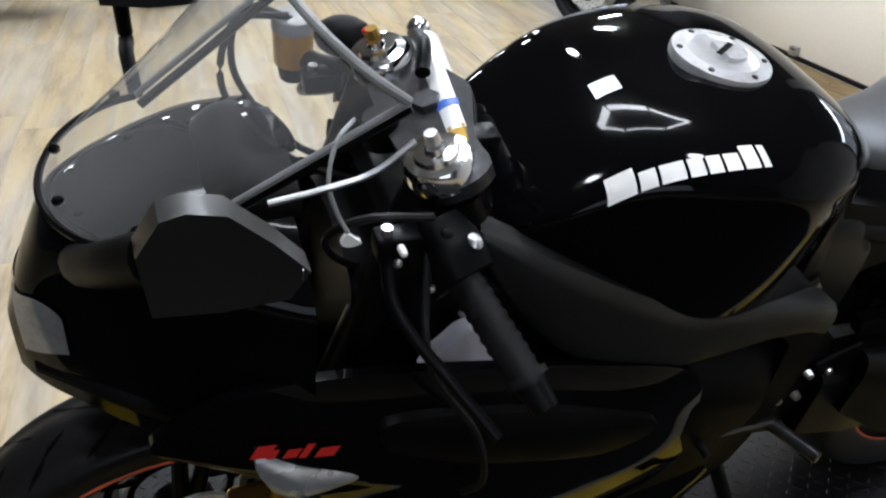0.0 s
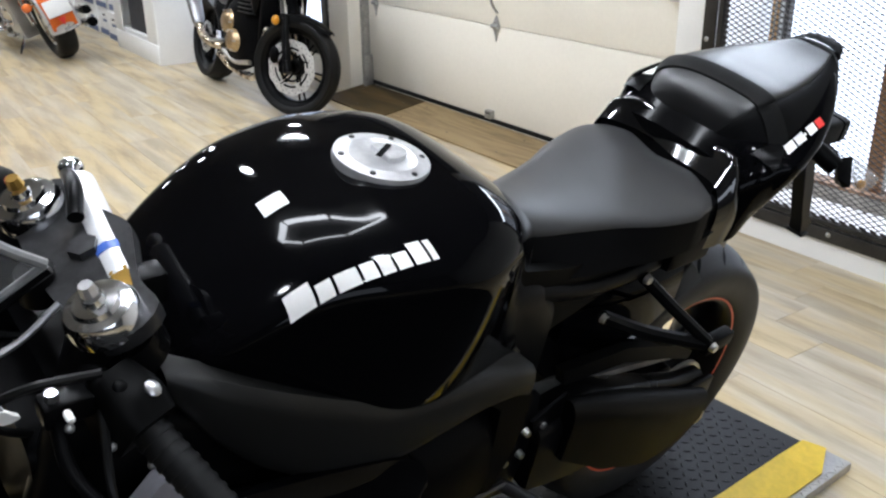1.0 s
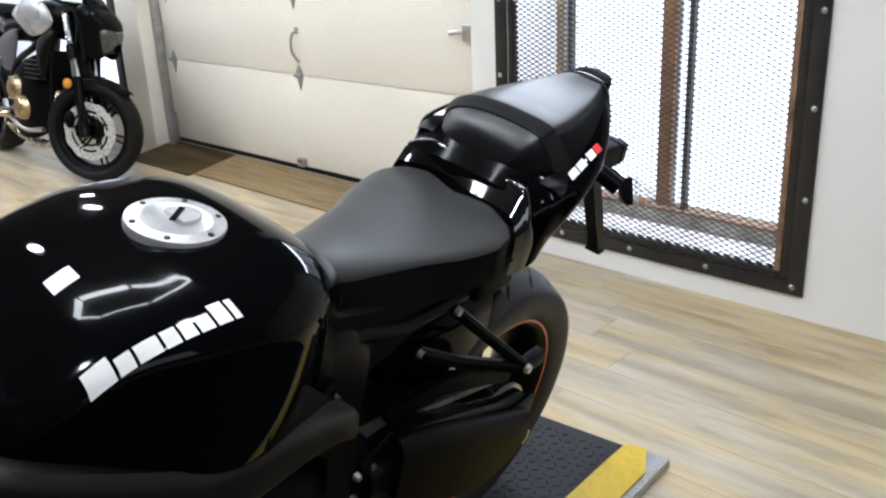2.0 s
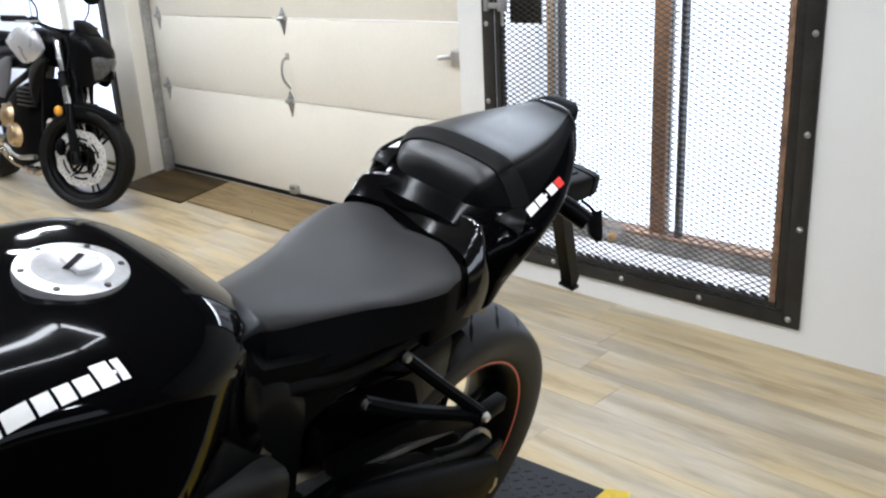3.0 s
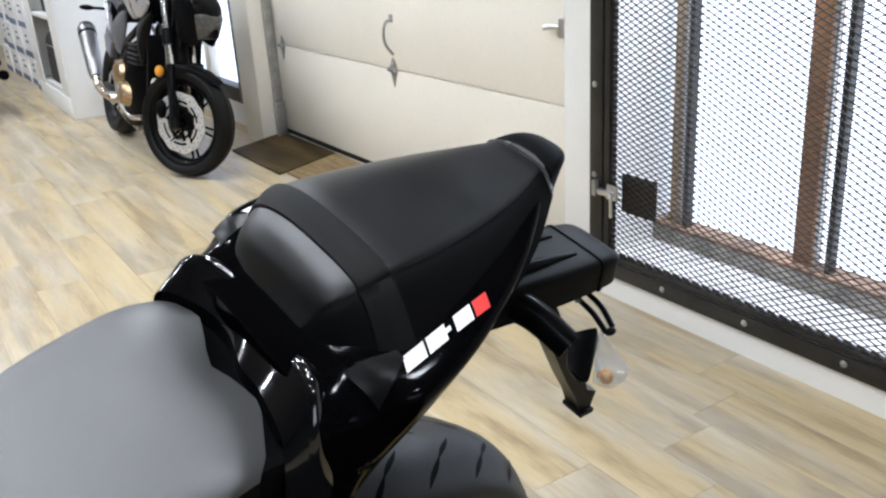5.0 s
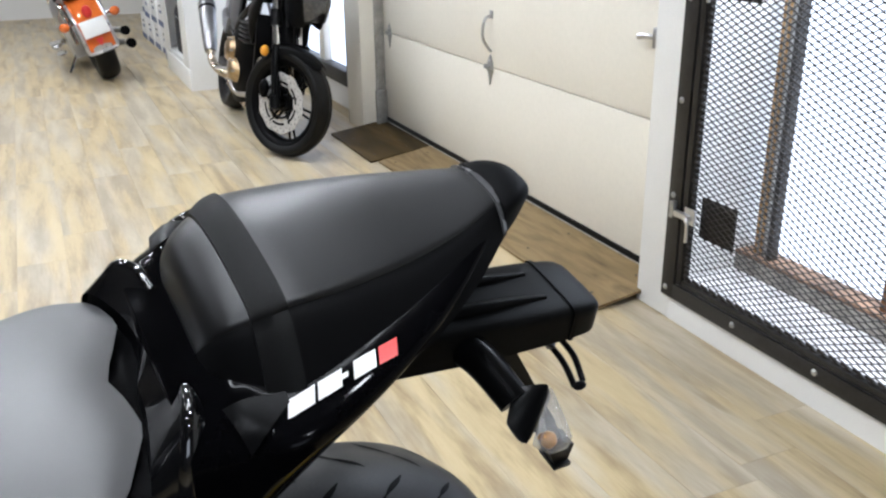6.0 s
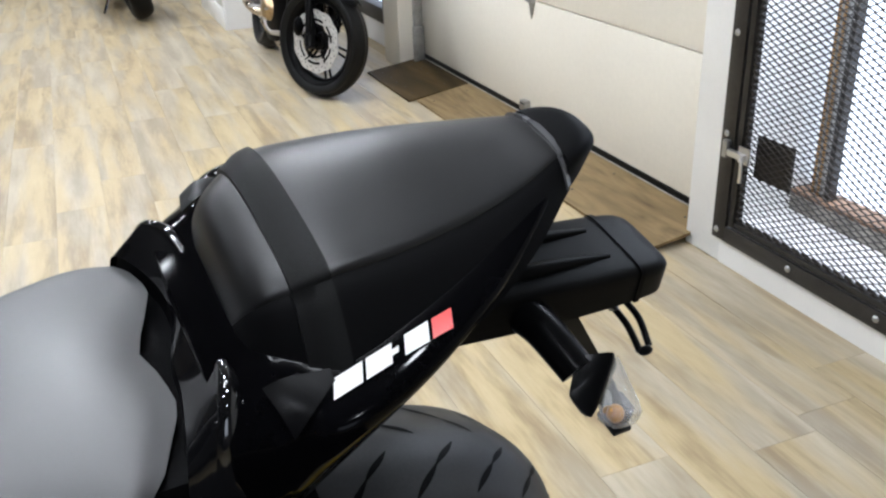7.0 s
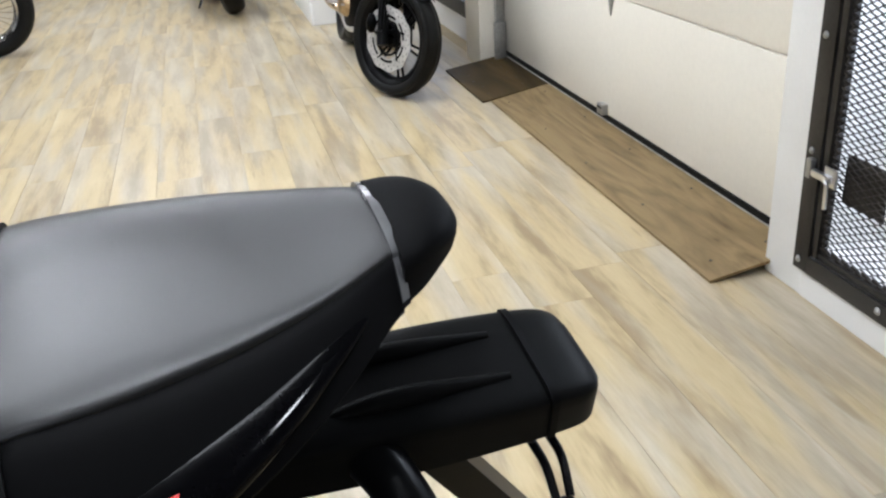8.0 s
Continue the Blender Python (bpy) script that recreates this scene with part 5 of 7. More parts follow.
for sd in (-1, 1):
    lamp_rows = []
    for i in range(10):
        u = 0.006 + 0.044 * i / 9
        lo, hi = 0.700 + 0.020 * i / 9, 0.752 + 0.036 * math.sin(math.pi * (0.20 + 0.62 * i / 9))
        lamp_rows.append([(u - 0.002, sd * (pod_side(NOSE, u, lo + (hi - lo) * j / 6, 2.3, 1.3) + 0.002), lo + (hi - lo) * j / 6) for j in range(7)])
    part("headlight", grid(lamp_rows), M_PALELENS, nose, "pale smoked headlight lens", smooth=True)
    part("accent", pod([(0.010, 0.688, 0.038, 0.678, 0.034, 0.666), (0.05, 0.694, 0.074, 0.682, 0.070, 0.668), (0.10, 0.700, 0.118, 0.686, 0.114, 0.670), (0.16, 0.696, 0.160, 0.684, 0.156, 0.668)], 2, 1, 4, 6, side=sd, caps=False), M_SATIN, nose, smooth=True)


def screen(lift=0.0):
    rows = []
    for j in range(15):
        v = j / 14
        row = []
        for i in range(25):
            u = -1 + 2 * i / 24
            k = 1 - math.cos(u * math.pi / 2)
            lat = (0.118 + 0.032 * v) * math.sin(u * math.pi / 2)
            cs, ch = 0.048 + 0.212 * v, 0.884 + 0.224 * v - 0.012 * math.sin(math.pi * v)
            es, eh = 0.148 + 0.202 * v, 0.898 + 0.146 * v
            row.append((cs + (es - cs) * k, lat, ch + (eh - ch) * k + lift))
        rows.append(row)
    return rows


glass_rows = screen()
bm = grid(glass_rows)
shield = part("windscreen", bm, M_CLEAR, bike, "clear curved windscreen", smooth=True)
part("screen_edge", tube([glass_rows[-1][k] for k in range(0, 25, 2)], 0.0045, 8, n=3), M_EDGEPALE, shield, "dark rounded screen edge", smooth=True)
for sd in (0, 24):
    part("screen_edge", tube([r[sd] for r in glass_rows[::2]], 0.0035, 8, n=3), M_EDGEPALE, shield, "pale polished screen edge", smooth=True)
    part("screen_flange", tube([(r[sd][0] + 0.004, r[sd][1] * 0.965, r[sd][2] - 0.009) for r in glass_rows[::2]], 0.005, 8, n=3), M_SATIN, shield, smooth=True)
part("screen_edge", tube([glass_rows[0][k] for k in range(0, 25, 2)], 0.004, 6, n=3), M_SATIN, shield, smooth=True)
for sd in (-1, 1):
    for u, y, z in ((0.066, 0.040, 0.897), (0.128, 0.108, 0.908)):
        part("screen_screw", ball((u, sd * y, z), 0.006, None, (1, 0.6, 1), 10), M_SATIN, shield, smooth=True)


def bulged(outline, base, bulge, sd, thick=0.006, n=10):
    """A side panel: the outline in x-z, filled as a fan of rings and bowed outwards."""
    line = [np.array(p) for p in outline]
    c = sum(line) / len(line)
    rows = []
    for k in range(n + 1):
        t = k / n
        rows.append([(*(c + (p - c) * t)[:1], sd * (base + bulge * (1 - t ** 2.4)), (c + (p - c) * t)[1]) for p in line])
    for k in (1, 2):
        rows.append([(q[0], sd * (abs(q[1]) - thick * k), q[2]) for q in rows[n]])
    own = grid([r + r[:1] for r in rows])
    bmesh.ops.remove_doubles(own, verts=own.verts, dist=1e-4)
    return own


def rounded(points, n=6):
    p = [points[-1]] + list(points) + [points[0], points[1]]
    return [tuple(q) for q in smooth_line(p, n)[n:-n - 1]]


for sd in (-1, 1):
    side = part("side_fairing", bulged(rounded([(0.11, 0.700), (0.20, 0.750), (0.32, 0.745), (0.46, 0.715), (0.60, 0.680), (0.76, 0.620), (0.80, 0.52), (0.80, 0.40), (0.66, 0.32), (0.44, 0.31), (0.33, 0.42), (0.27, 0.56), (0.17, 0.64)]), 0.185, 0.040, sd), M_GLOSS, bike, "gloss black side fairing", smooth=True, sharp=50)
    part("fairing_panel", bulged(rounded([(0.34, 0.700), (0.46, 0.680), (0.58, 0.640), (0.70, 0.580), (0.64, 0.54), (0.48, 0.57), (0.36, 0.635)]), 0.219, 0.010, sd), M_MATTE, side, "matte black fairing inlay", smooth=True)
    part("silver_accent", bulged(rounded([(0.205, 0.683), (0.25, 0.655), (0.325, 0.620), (0.29, 0.605), (0.25, 0.602), (0.222, 0.625)], 4), 0.217, 0.008, sd), M_SILVER, side, "silver vent accent", smooth=True)
    # the model script on the fairing: plain red slanting strokes
    for k, (w, h) in enumerate(((0.018, 0.020), (0.008, 0.014), (0.014, 0.014), (0.008, 0.022), (0.020, 0.015))):
        u = 0.198 + 0.0158 * k
        part("red_mark", decal_block(u, 0.694 - 0.0030 * k, u + w, 0.693 - 0.0030 * k, h, 0.45, lambda a, b: (a, sd * (0.219 + 0.007 * (a - 0.2) / 0.08), b), 2, 2), M_RED, side, "plain red fairing mark")
    part("belly_pan", bulged(rounded([(0.36, 0.31), (0.60, 0.31), (0.76, 0.36), (0.92, 0.30), (0.80, 0.17), (0.50, 0.13), (0.36, 0.20)]), 0.16, 0.05, sd), M_GLOSS, bike, "gloss black belly pan", smooth=True)
    # mirror on a stalk
    mir = part("mirror", slab([(0.140, 1.036), (0.158, 1.041), (0.186, 1.034), (0.218, 1.002), (0.246, 0.968), (0.230, 0.942), (0.178, 0.940), (0.128, 0.946), (0.122, 1.006)], sd * 0.226, sd * 0.250), M_MIRROR, bike, "matte black angular mirror", bevel=0.010)
    part("mirror_glass", box(0.2385, 0.2395, sd * 0.238 - 0.014, sd * 0.238 + 0.014, 0.962, 0.974), M_CHROME, mir)
    arm = [(0.075, -0.085, 0.862), (0.085, -0.140, 0.905), (0.108, -0.195, 0.955), (0.135, -0.232, 0.990)] if sd < 0 else [(0.150, 0.128, 0.895), (0.148, 0.195, 0.902), (0.151, 0.238, 0.896), (0.150, 0.240, 0.930), (0.148, 0.240, 0.965)]
    part("mirror_stalk", tube(arm, 0.017 if sd < 0 else 0.008, 12, r1=0.021 if sd < 0 else 0.009), M_MATTE, bike, "black mirror arm", smooth=True)
part("coolant_bottle", slab(rounded([(0.392, 0.708), (0.414, 0.745), (0.440, 0.766), (0.466, 0.728), (0.488, 0.686), (0.440, 0.668)], 2), -0.172, -0.150), M_BOTTLE, bike, "pale grey plastic coolant bottle", bevel=0.005)

# ---- fork, clamp, bars ----
nose_parts = set(bike.children)
HEADV = Vector((0.40, 0, -0.917))
for sd in (-1, 1):
    top = Vector((0.360, sd * 0.102, 0.943))
    low = FRONT + Vector((0.02, sd * 0.094, 0.0))
    mid = top + (low - top) * 0.52
    leg = part("fork_leg", rod(top, mid, 0.027, seg=20), M_SATIN, bike, "black fork leg", smooth=True)
    part("fork_slider", rod(mid, low, 0.021, seg=20), M_GOLD, leg, "gold fork tube", smooth=True)
    part("axle_lug", box(FRONT.x - 0.02, FRONT.x + 0.045, sd * 0.094 - 0.02, sd * 0.094 + 0.02, FRONT.z - 0.04, FRONT.z + 0.06), M_SATIN, leg, bevel=0.008)
    tilt = Matrix.Translation(top) @ Matrix.Rotation(radians(-20), 4, "Y") @ Matrix.Rotation(radians(90), 4, "X")
    part("fork_cap", lathe([(0.0, 0.026), (0.010, 0.026), (0.012, 0.020), (0.022, 0.019), (0.024, 0.014), (0.033, 0.012), (0.037, 0.006), (0.038, -0.012), (0.0, -0.012)], 28, tilt, closed=False), M_CHROME, leg, "bright chrome fork cap", smooth=True)
    part("adjuster", lathe([(0.0, 0.042), (0.007, 0.042), (0.009, 0.030), (0.0, 0.030)], 8, tilt, closed=False), M_GOLD if sd > 0 else M_ALU, leg)
    part("caliper", box(0.13, 0.20, sd * 0.085 - 0.022, sd * 0.085 + 0.022, 0.30, 0.40), M_GOLD, leg, "gold brake caliper", bevel=0.012)
    # clip-on, grip, lever
    base = Vector((0.338, sd * 0.115, 0.899))
    end = Vector((0.405, sd * 0.292, 0.807))
    clip = part("clip_on", rod(base, base + (end - base) * 0.55, 0.012, seg=14), M_SATIN, bike, "black clip-on handlebar", smooth=True)
    part("clamp_ring", lathe([(0.029, -0.018), (0.040, -0.018), (0.040, 0.018), (0.029, 0.018)], 24, Matrix.Translation(top + HEADV * 0.05) @ Matrix.Rotation(radians(-23), 4, "Y") @ Matrix.Rotation(radians(90), 4, "X")), M_SATIN, clip, smooth=True)
    g0 = base + (end - base) * 0.42
    grip = part("grip", rod(g0, end, 0.0178, seg=18), M_RUBBER, clip, "ribbed black rubber grip", smooth=True)
    d = (end - g0).normalized()
    for k in range(9):
        q = g0 + (end - g0) * (0.08 + 0.84 * k / 8)
        part("grip_rib", rod(q - d * 0.003, q + d * 0.003, 0.0192, seg=18), M_RUBBER, grip, smooth=True)
    part("bar_end", rod(end, end + d * 0.028, 0.0165, 0.014, 16), M_SATIN, clip, "dark bar end weight", smooth=True)
    part("grip_flange", rod(end - d * 0.012, end - d * 0.004, 0.023, seg=18), M_RUBBER, clip, smooth=True)
    sw = base + (end - base) * 0.28
    pod_m = Matrix.Translation(sw) @ d.to_track_quat("X", "Z").to_matrix().to_4x4()
    swob = part("switch_pod", pod([(-0.035, 0.030, 0.026, 0.0, 0.024, -0.024), (0.0, 0.036, 0.032, 0.0, 0.03, -0.030), (0.030, 0.030, 0.028, 0.0, 0.026, -0.026)], 4, 1, 6, 5), M_MATTE, bike, "black switch cluster", smooth=True, sharp=45)
    swob.matrix_basis = pod_m
    part("switch_button", ball((0.005, 0.012, 0.036), 0.008, None, (1.2, 1, 0.5), 10), M_RED if sd > 0 else M_ALU, swob, smooth=True)
    part("switch_button", ball((-0.015, -0.01, 0.034), 0.007, None, (1, 1, 0.5), 10), M_SATIN, swob, smooth=True)
    lv0 = base + Vector((-0.045, sd * 0.035, -0.01))
    part("lever_perch", box(lv0.x - 0.012, lv0.x + 0.035, lv0.y - 0.014, lv0.y + 0.014, lv0.z - 0.012, lv0.z + 0.014), M_SATIN, clip, bevel=0.004)
    part("lever", tube([lv0, lv0 + Vector((0.0, sd * 0.05, -0.045)), lv0 + Vector((0.045, sd * 0.12, -0.095)), lv0 + Vector((0.075, sd * 0.165, -0.125))], 0.0075, 10, r1=0.006), M_SATIN, clip, "black hand lever", smooth=True)
    part("bolt", rod(lv0 + Vector((0, 0, 0.012)), lv0 + Vector((0, 0, 0.022)), 0.007, 0.006, 8), M_ALU, clip, smooth=True)
clampo = part("top_clamp", slab(rounded([(-0.045, 0.0), (-0.04, 0.08), (-0.035, 0.125), (0.0, 0.14), (0.035, 0.125), (0.035, 0.08), (0.05, 0.035), (0.06, 0.0), (0.05, -0.035), (0.035, -0.08), (0.035, -0.125), (0.0, -0.14), (-0.035, -0.125), (-0.04, -0.08)], 3), -0.008, 0.010), M_CLAMP, bike, "dark grey cast top clamp", bevel=0.003)
clampo.matrix_basis = Matrix.Translation((0.378, 0, 0.932)) @ Matrix.Rotation(radians(-23), 4, "Y") @ Matrix.Rotation(radians(90), 4, "X")
part("stem_nut", rod((0.385, 0, 0.935), (0.379, 0, 0.953), 0.017, 0.016, 6), M_CLAMP, bike, "steel stem nut")
part("ignition", rod((0.335, 0, 0.90), (0.330, 0, 0.935), 0.022, 0.020, 20), M_SATIN, bike, "black ignition barrel", smooth=True)
# steering damper lies across in front of the tank
d0, d1 = Vector((0.424, 0.154, 0.947)), Vector((0.398, -0.082, 0.934))
damp = part("steering_damper", rod(d0 + (d1 - d0) * 0.14, d0 + (d1 - d0) * 0.90, 0.0192, seg=24), M_DAMPER, bike, "bright silver steering damper", smooth=True)
part("damper_end", rod(d0 + (d1 - d0) * 0.88, d1, 0.0200, 0.0175, 8), M_GOLD, damp, "gold damper end cap", smooth=True)
part("damper_shaft", rod(d0, d0 + (d1 - d0) * 0.2, 0.007, seg=12), M_CHROME, damp, smooth=True)
part("damper_shaft", rod(d1, d1 + (d1 - d0) * 0.12, 0.006, seg=12), M_CHROME, damp, smooth=True)
part("damper_joint", ball(d0, 0.015, None, (1, 1, 1), 14), M_CHROME, damp, "ball joint", smooth=True)
part("damper_label", band([(0.0, 0.0196, 0.0196, 0.0, 0.0196, -0.0196), (0.05, 0.0196, 0.0196, 0.0, 0.0196, -0.0196)], 0.018, 0.030, 0.0004, 2.0, 4, q=1.0), M_BLUE, damp, "blue printed label").matrix_basis = Matrix.Translation(d0 + (d1 - d0) * 0.62) @ (d1 - d0).to_track_quat("X", "Z").to_matrix().to_4x4()
part("damper_arm", tube([d0 + Vector((-0.005, 0, -0.005)), Vector((0.40, 0.075, 0.975)), Vector((0.385, 0.03, 0.965))], 0.009, 10), M_SATIN, damp, smooth=True)
part("damper_bracket", box(0.405, 0.435, -0.085, -0.055, 0.915, 0.955), M_SATIN, damp, bevel=0.004)
# brake fluid cup on the right bar
resv = part("brake_reservoir", rod((0.288, 0.231, 0.868), (0.288, 0.231, 0.916), 0.0245, 0.0265, 24), M_FLUID, bike, "yellow fluid cup", smooth=True)
part("reservoir_cap", lathe([(0.0, 0.020), (0.018, 0.020), (0.026, 0.016), (0.028, 0.010), (0.028, 0.0), (0.0, 0.0)], 24, Matrix.Translation((0.288, 0.231, 0.9165)) @ Matrix.Rotation(radians(90), 4, "X"), closed=False), M_GREYCAP, resv, "pale grey cap", smooth=True)
part("reservoir_base", rod((0.288, 0.232, 0.845), (0.288, 0.231, 0.872), 0.017, 0.022, 20), M_SATIN, resv, smooth=True)
part("throttle_housing", ball((0.335, 0.17, 0.935), 0.028, None, (1.3, 1.2, 0.8), 14), M_MATTE, bike, "black throttle housing", smooth=True)
part("kill_switch", ball((0.352, 0.130, 0.962), 0.007, None, (1, 1, 0.8), 10), M_RED, bike, "red kill switch", smooth=True)
part("master_cylinder", tube([(0.33, 0.15, 0.90), (0.31, 0.19, 0.885), (0.30, 0.24, 0.87)], 0.015, 10), M_SATIN, bike, smooth=True)
for k, pts in enumerate(([(0.275, 0.20, 0.95), (0.21, 0.20, 0.945), (0.19, 0.17, 0.87), (0.25, 0.10, 0.82), (0.33, 0.06, 0.80)], [(0.29, 0.22, 0.93), (0.225, 0.215, 0.955), (0.205, 0.18, 0.89), (0.26, 0.11, 0.83), (0.34, 0.07, 0.81)],
                         [(0.335, -0.16, 0.925), (0.27, -0.155, 0.93), (0.24, -0.12, 0.88), (0.28, -0.08, 0.80), (0.40, -0.07, 0.74)], [(0.33, -0.17, 0.89), (0.32, -0.235, 0.80), (0.375, -0.262, 0.70), (0.40, -0.262, 0.60), (0.385, -0.25, 0.56)])):
    part("cable", tube(pts, 0.0045, 8), M_RUBBER, bike, "black control cable", smooth=True)
dash = part("instrument_panel", pod([(0.12, 0.90, 0.07, 0.87, 0.06, 0.83), (0.17, 0.925, 0.095, 0.89, 0.08, 0.84), (0.225, 0.915, 0.09, 0.88, 0.08, 0.85)], 3.5, 1, 6, 6), M_MATTE, bike, "black instrument panel", smooth=True, sharp=45)
part("dial", lathe([(0.0, 0.004), (0.034, 0.004), (0.038, 0.0), (0.0, 0.0)], 28, Matrix.Translation((0.212, 0.02, 0.922)) @ Matrix.Rotation(radians(40), 4, "Y") @ Matrix.Rotation(radians(90), 4, "X"), closed=False), M_HEADLENS, dash, "dark dial glass", smooth=True)
# bright rod that stands in for the highlight on the screen's lower edge
part("cockpit_stay", tube([(0.171, -0.185, 0.990), (0.214, -0.185, 0.997), (0.261, -0.183, 1.007), (0.301, -0.175, 1.030)], 0.0032, 8), M_ALU, bike, "bright strip for the highlight on the screen's edge", smooth=True)
part("wire", tube([(0.262, -0.12, 1.02), (0.238, -0.15, 1.02), (0.228, -0.165, 0.988), (0.236, -0.170, 0.955), (0.247, -0.170, 0.930)], 0.0022, 6), M_GREYCAP, bike, "pale grey wire", smooth=True)
part("wire_clip", slab(rounded([(0.240, 0.920), (0.246, 0.931), (0.254, 0.924), (0.260, 0.918), (0.249, 0.915)], 3), -0.174, -0.169), M_DECAL, bike, "white plastic clip", bevel=0.002)
part("tie_down", box(0.291, 0.299, -0.198, -0.182, 0.912, 0.920), M_DECAL, bike, "white plastic clip", bevel=0.004)
for k in range(3):
    part("bolt", ball((0.30 + 0.03 * (k % 4), -0.17 - 0.02 * (k % 3), 0.88 - 0.022 * k), 0.005, None, (1, 1, 1), 8), M_GALV, bike, smooth=True)
part("front_fender", pod([(0.02, 0.622, 0.060, 0.60, 0.066, 0.578), (0.10, 0.630, 0.068, 0.605, 0.072, 0.575), (0.20, 0.610, 0.068, 0.585, 0.072, 0.55), (0.33, 0.53, 0.062, 0.50, 0.066, 0.46)], 2.6, 1.0, 9, 7, caps=False), M_GLOSS, bike, "gloss black front fender", smooth=True)

# the bars and cockpit were drawn a little large: set to size about the steering head
for ob in set(bike.children) - nose_parts:
    ob.matrix_basis = Matrix.Translation((0.065, 0.0, 0.033)) @ Matrix.Scale(0.955, 4) @ ob.matrix_basis

# ---- grey naked motorcycle by the door: x runs to its tail ----


def naked_bike():
    """Built round its rear-to-front line, front wheel at x = 0, tail at +x, bars turned to its left."""
    b = thing("naked_motorcycle", Matrix(), "silver and black naked motorcycle parked with its bars turned", "motorcycle")
    R = Vector((1.41, 0, 0.305))
    road_wheel("rear_wheel", R, 0.305, 0.16, 0.222, b, 5, None, "black rear wheel", disc=[(1, 0.11)])
    turn = radians(31)
    steer = Matrix.Translation((0.0, 0, 0.30)) @ Matrix.Rotation(turn, 4, "Z")
    hub = road_wheel("front_wheel", Vector((0, 0, 0)), 0.300, 0.115, 0.232, b, 6, None, "black spoked front wheel", disc=[(1, 0.166)], slim=0.62)
    hub.matrix_basis = steer
    cs, sn = math.cos(turn), math.sin(turn)

    def at(u, v, z):
        """A point that turns with the bars: u behind the steering axis, v to the right, z up."""
        return Vector((0.41 * (z - 0.30) + cs * u - sn * v, sn * u + cs * v, z))

    for sd in (-1, 1):
        leg = part("fork_leg", rod(at(0.01, sd * 0.088, 0.27), at(0.0, sd * 0.088, 0.60), 0.028, 0.026, 16), M_SATIN, b, "black fork slider", smooth=True)
        part("fork_tube", rod(at(0.0, sd * 0.088, 0.59), at(0.0, sd * 0.088, 0.98), 0.0205, seg=16), M_CHROME, leg, "bright chrome fork tube", smooth=True)
        part("fork_collar", rod(at(0.0, sd * 0.088, 0.70), at(0.0, sd * 0.088, 0.78), 0.030, seg=16), M_SATIN if sd > 0 else M_DARK, leg, "lower fork clamp", smooth=True)
        part("fork_guard", tube([at(-0.03, sd * 0.115, 0.60), at(-0.02, sd * 0.118, 0.48), at(0.0, sd * 0.112, 0.34)], 0.022, 10, r1=0.015), M_SATIN, leg, smooth=True)
        sig = part("turn_signal", tube([at(0.02, sd * 0.10, 0.565), at(0.02, sd * 0.125, 0.565), at(0.02, sd * 0.14, 0.567)], 0.010, 8), M_SATIN, b, smooth=True)
        part("amber_lens", ball(at(0.02, sd * 0.155, 0.567), 0.026, None, (0.9, 0.9, 1.15), 14), M_AMBER, sig, "amber turn signal lens", smooth=True)
        part("grip", rod(at(0.06, sd * 0.25, 1.065), at(0.11, sd * 0.38, 1.055), 0.017, seg=14), M_RUBBER, b, "black rubber grip", smooth=True)
        part("control_lever", tube([at(0.0, sd * 0.20, 1.06), at(-0.02, sd * 0.26, 1.055), at(0.03, sd * 0.37, 1.045)], 0.006, 8), M_ALU if sd > 0 else M_SATIN, b, smooth=True)
        mirror = part("mirror", tube([at(0.02, sd * 0.20, 1.06), at(-0.01, sd * 0.235, 1.13), at(0.0, sd * 0.28, 1.20)], 0.006, 8), M_SATIN, b, smooth=True)
        part("mirror_head", ball(at(0.0, sd * 0.31, 1.225), 0.05, None, (0.6, 1.1, 0.75), 16), M_SATIN, mirror, "black mirror head", smooth=True)
        part("switch_pod", ball(at(0.035, sd * 0.215, 1.06), 0.026, None, (1, 1.1, 0.9), 12), M_MATTE, b, smooth=True)
    part("caliper", ball(at(0.10, 0.085, 0.36), 0.04, None, (0.9, 0.7, 1.3), 12), M_DARK, b, smooth=True)
    for z0, z1, u in ((1.02, 0.70, -0.05), (1.0, 0.62, 0.06)):
        part("cable", tube([at(0.03, 0.20, 1.05), at(-0.09, 0.12, z0 - 0.06), at(u, 0.05, z1)], 0.006, 8), M_RUBBER, b, smooth=True)
    part("handlebar", tube([at(0.11, -0.38, 1.055), at(0.06, -0.25, 1.065), at(0.0, -0.10, 1.02), at(0.0, 0.10, 1.02), at(0.06, 0.25, 1.065), at(0.11, 0.38, 1.055)], 0.011, 10), M_SATIN, b, "black handlebar", smooth=True)
    part("top_clamp", slab(rounded([(-0.04, -0.11), (0.04, -0.11), (0.05, 0), (0.04, 0.11), (-0.04, 0.11), (-0.05, 0)], 3), -0.012, 0.012), M_CLAMP, b, bevel=0.003).matrix_basis = Matrix.Translation(at(0, 0, 0.985)) @ Matrix.Rotation(turn, 4, "Z") @ Matrix.Rotation(radians(90), 4, "X")
    fen = part("front_fender", pod([(-0.235, 0.238, 0.016, 0.232, 0.018, 0.222), (-0.19, 0.262, 0.036, 0.248, 0.040, 0.232), (-0.11, 0.296, 0.050, 0.275, 0.054, 0.250), (0.0, 0.314, 0.056, 0.292, 0.060, 0.262), (0.10, 0.300, 0.056, 0.272, 0.060, 0.235), (0.18, 0.258, 0.052, 0.23, 0.056, 0.19)], 2.6, 1, 8, 6, caps=False), M_MATTE, b, "black front fender", smooth=True)
    fen.matrix_basis = steer
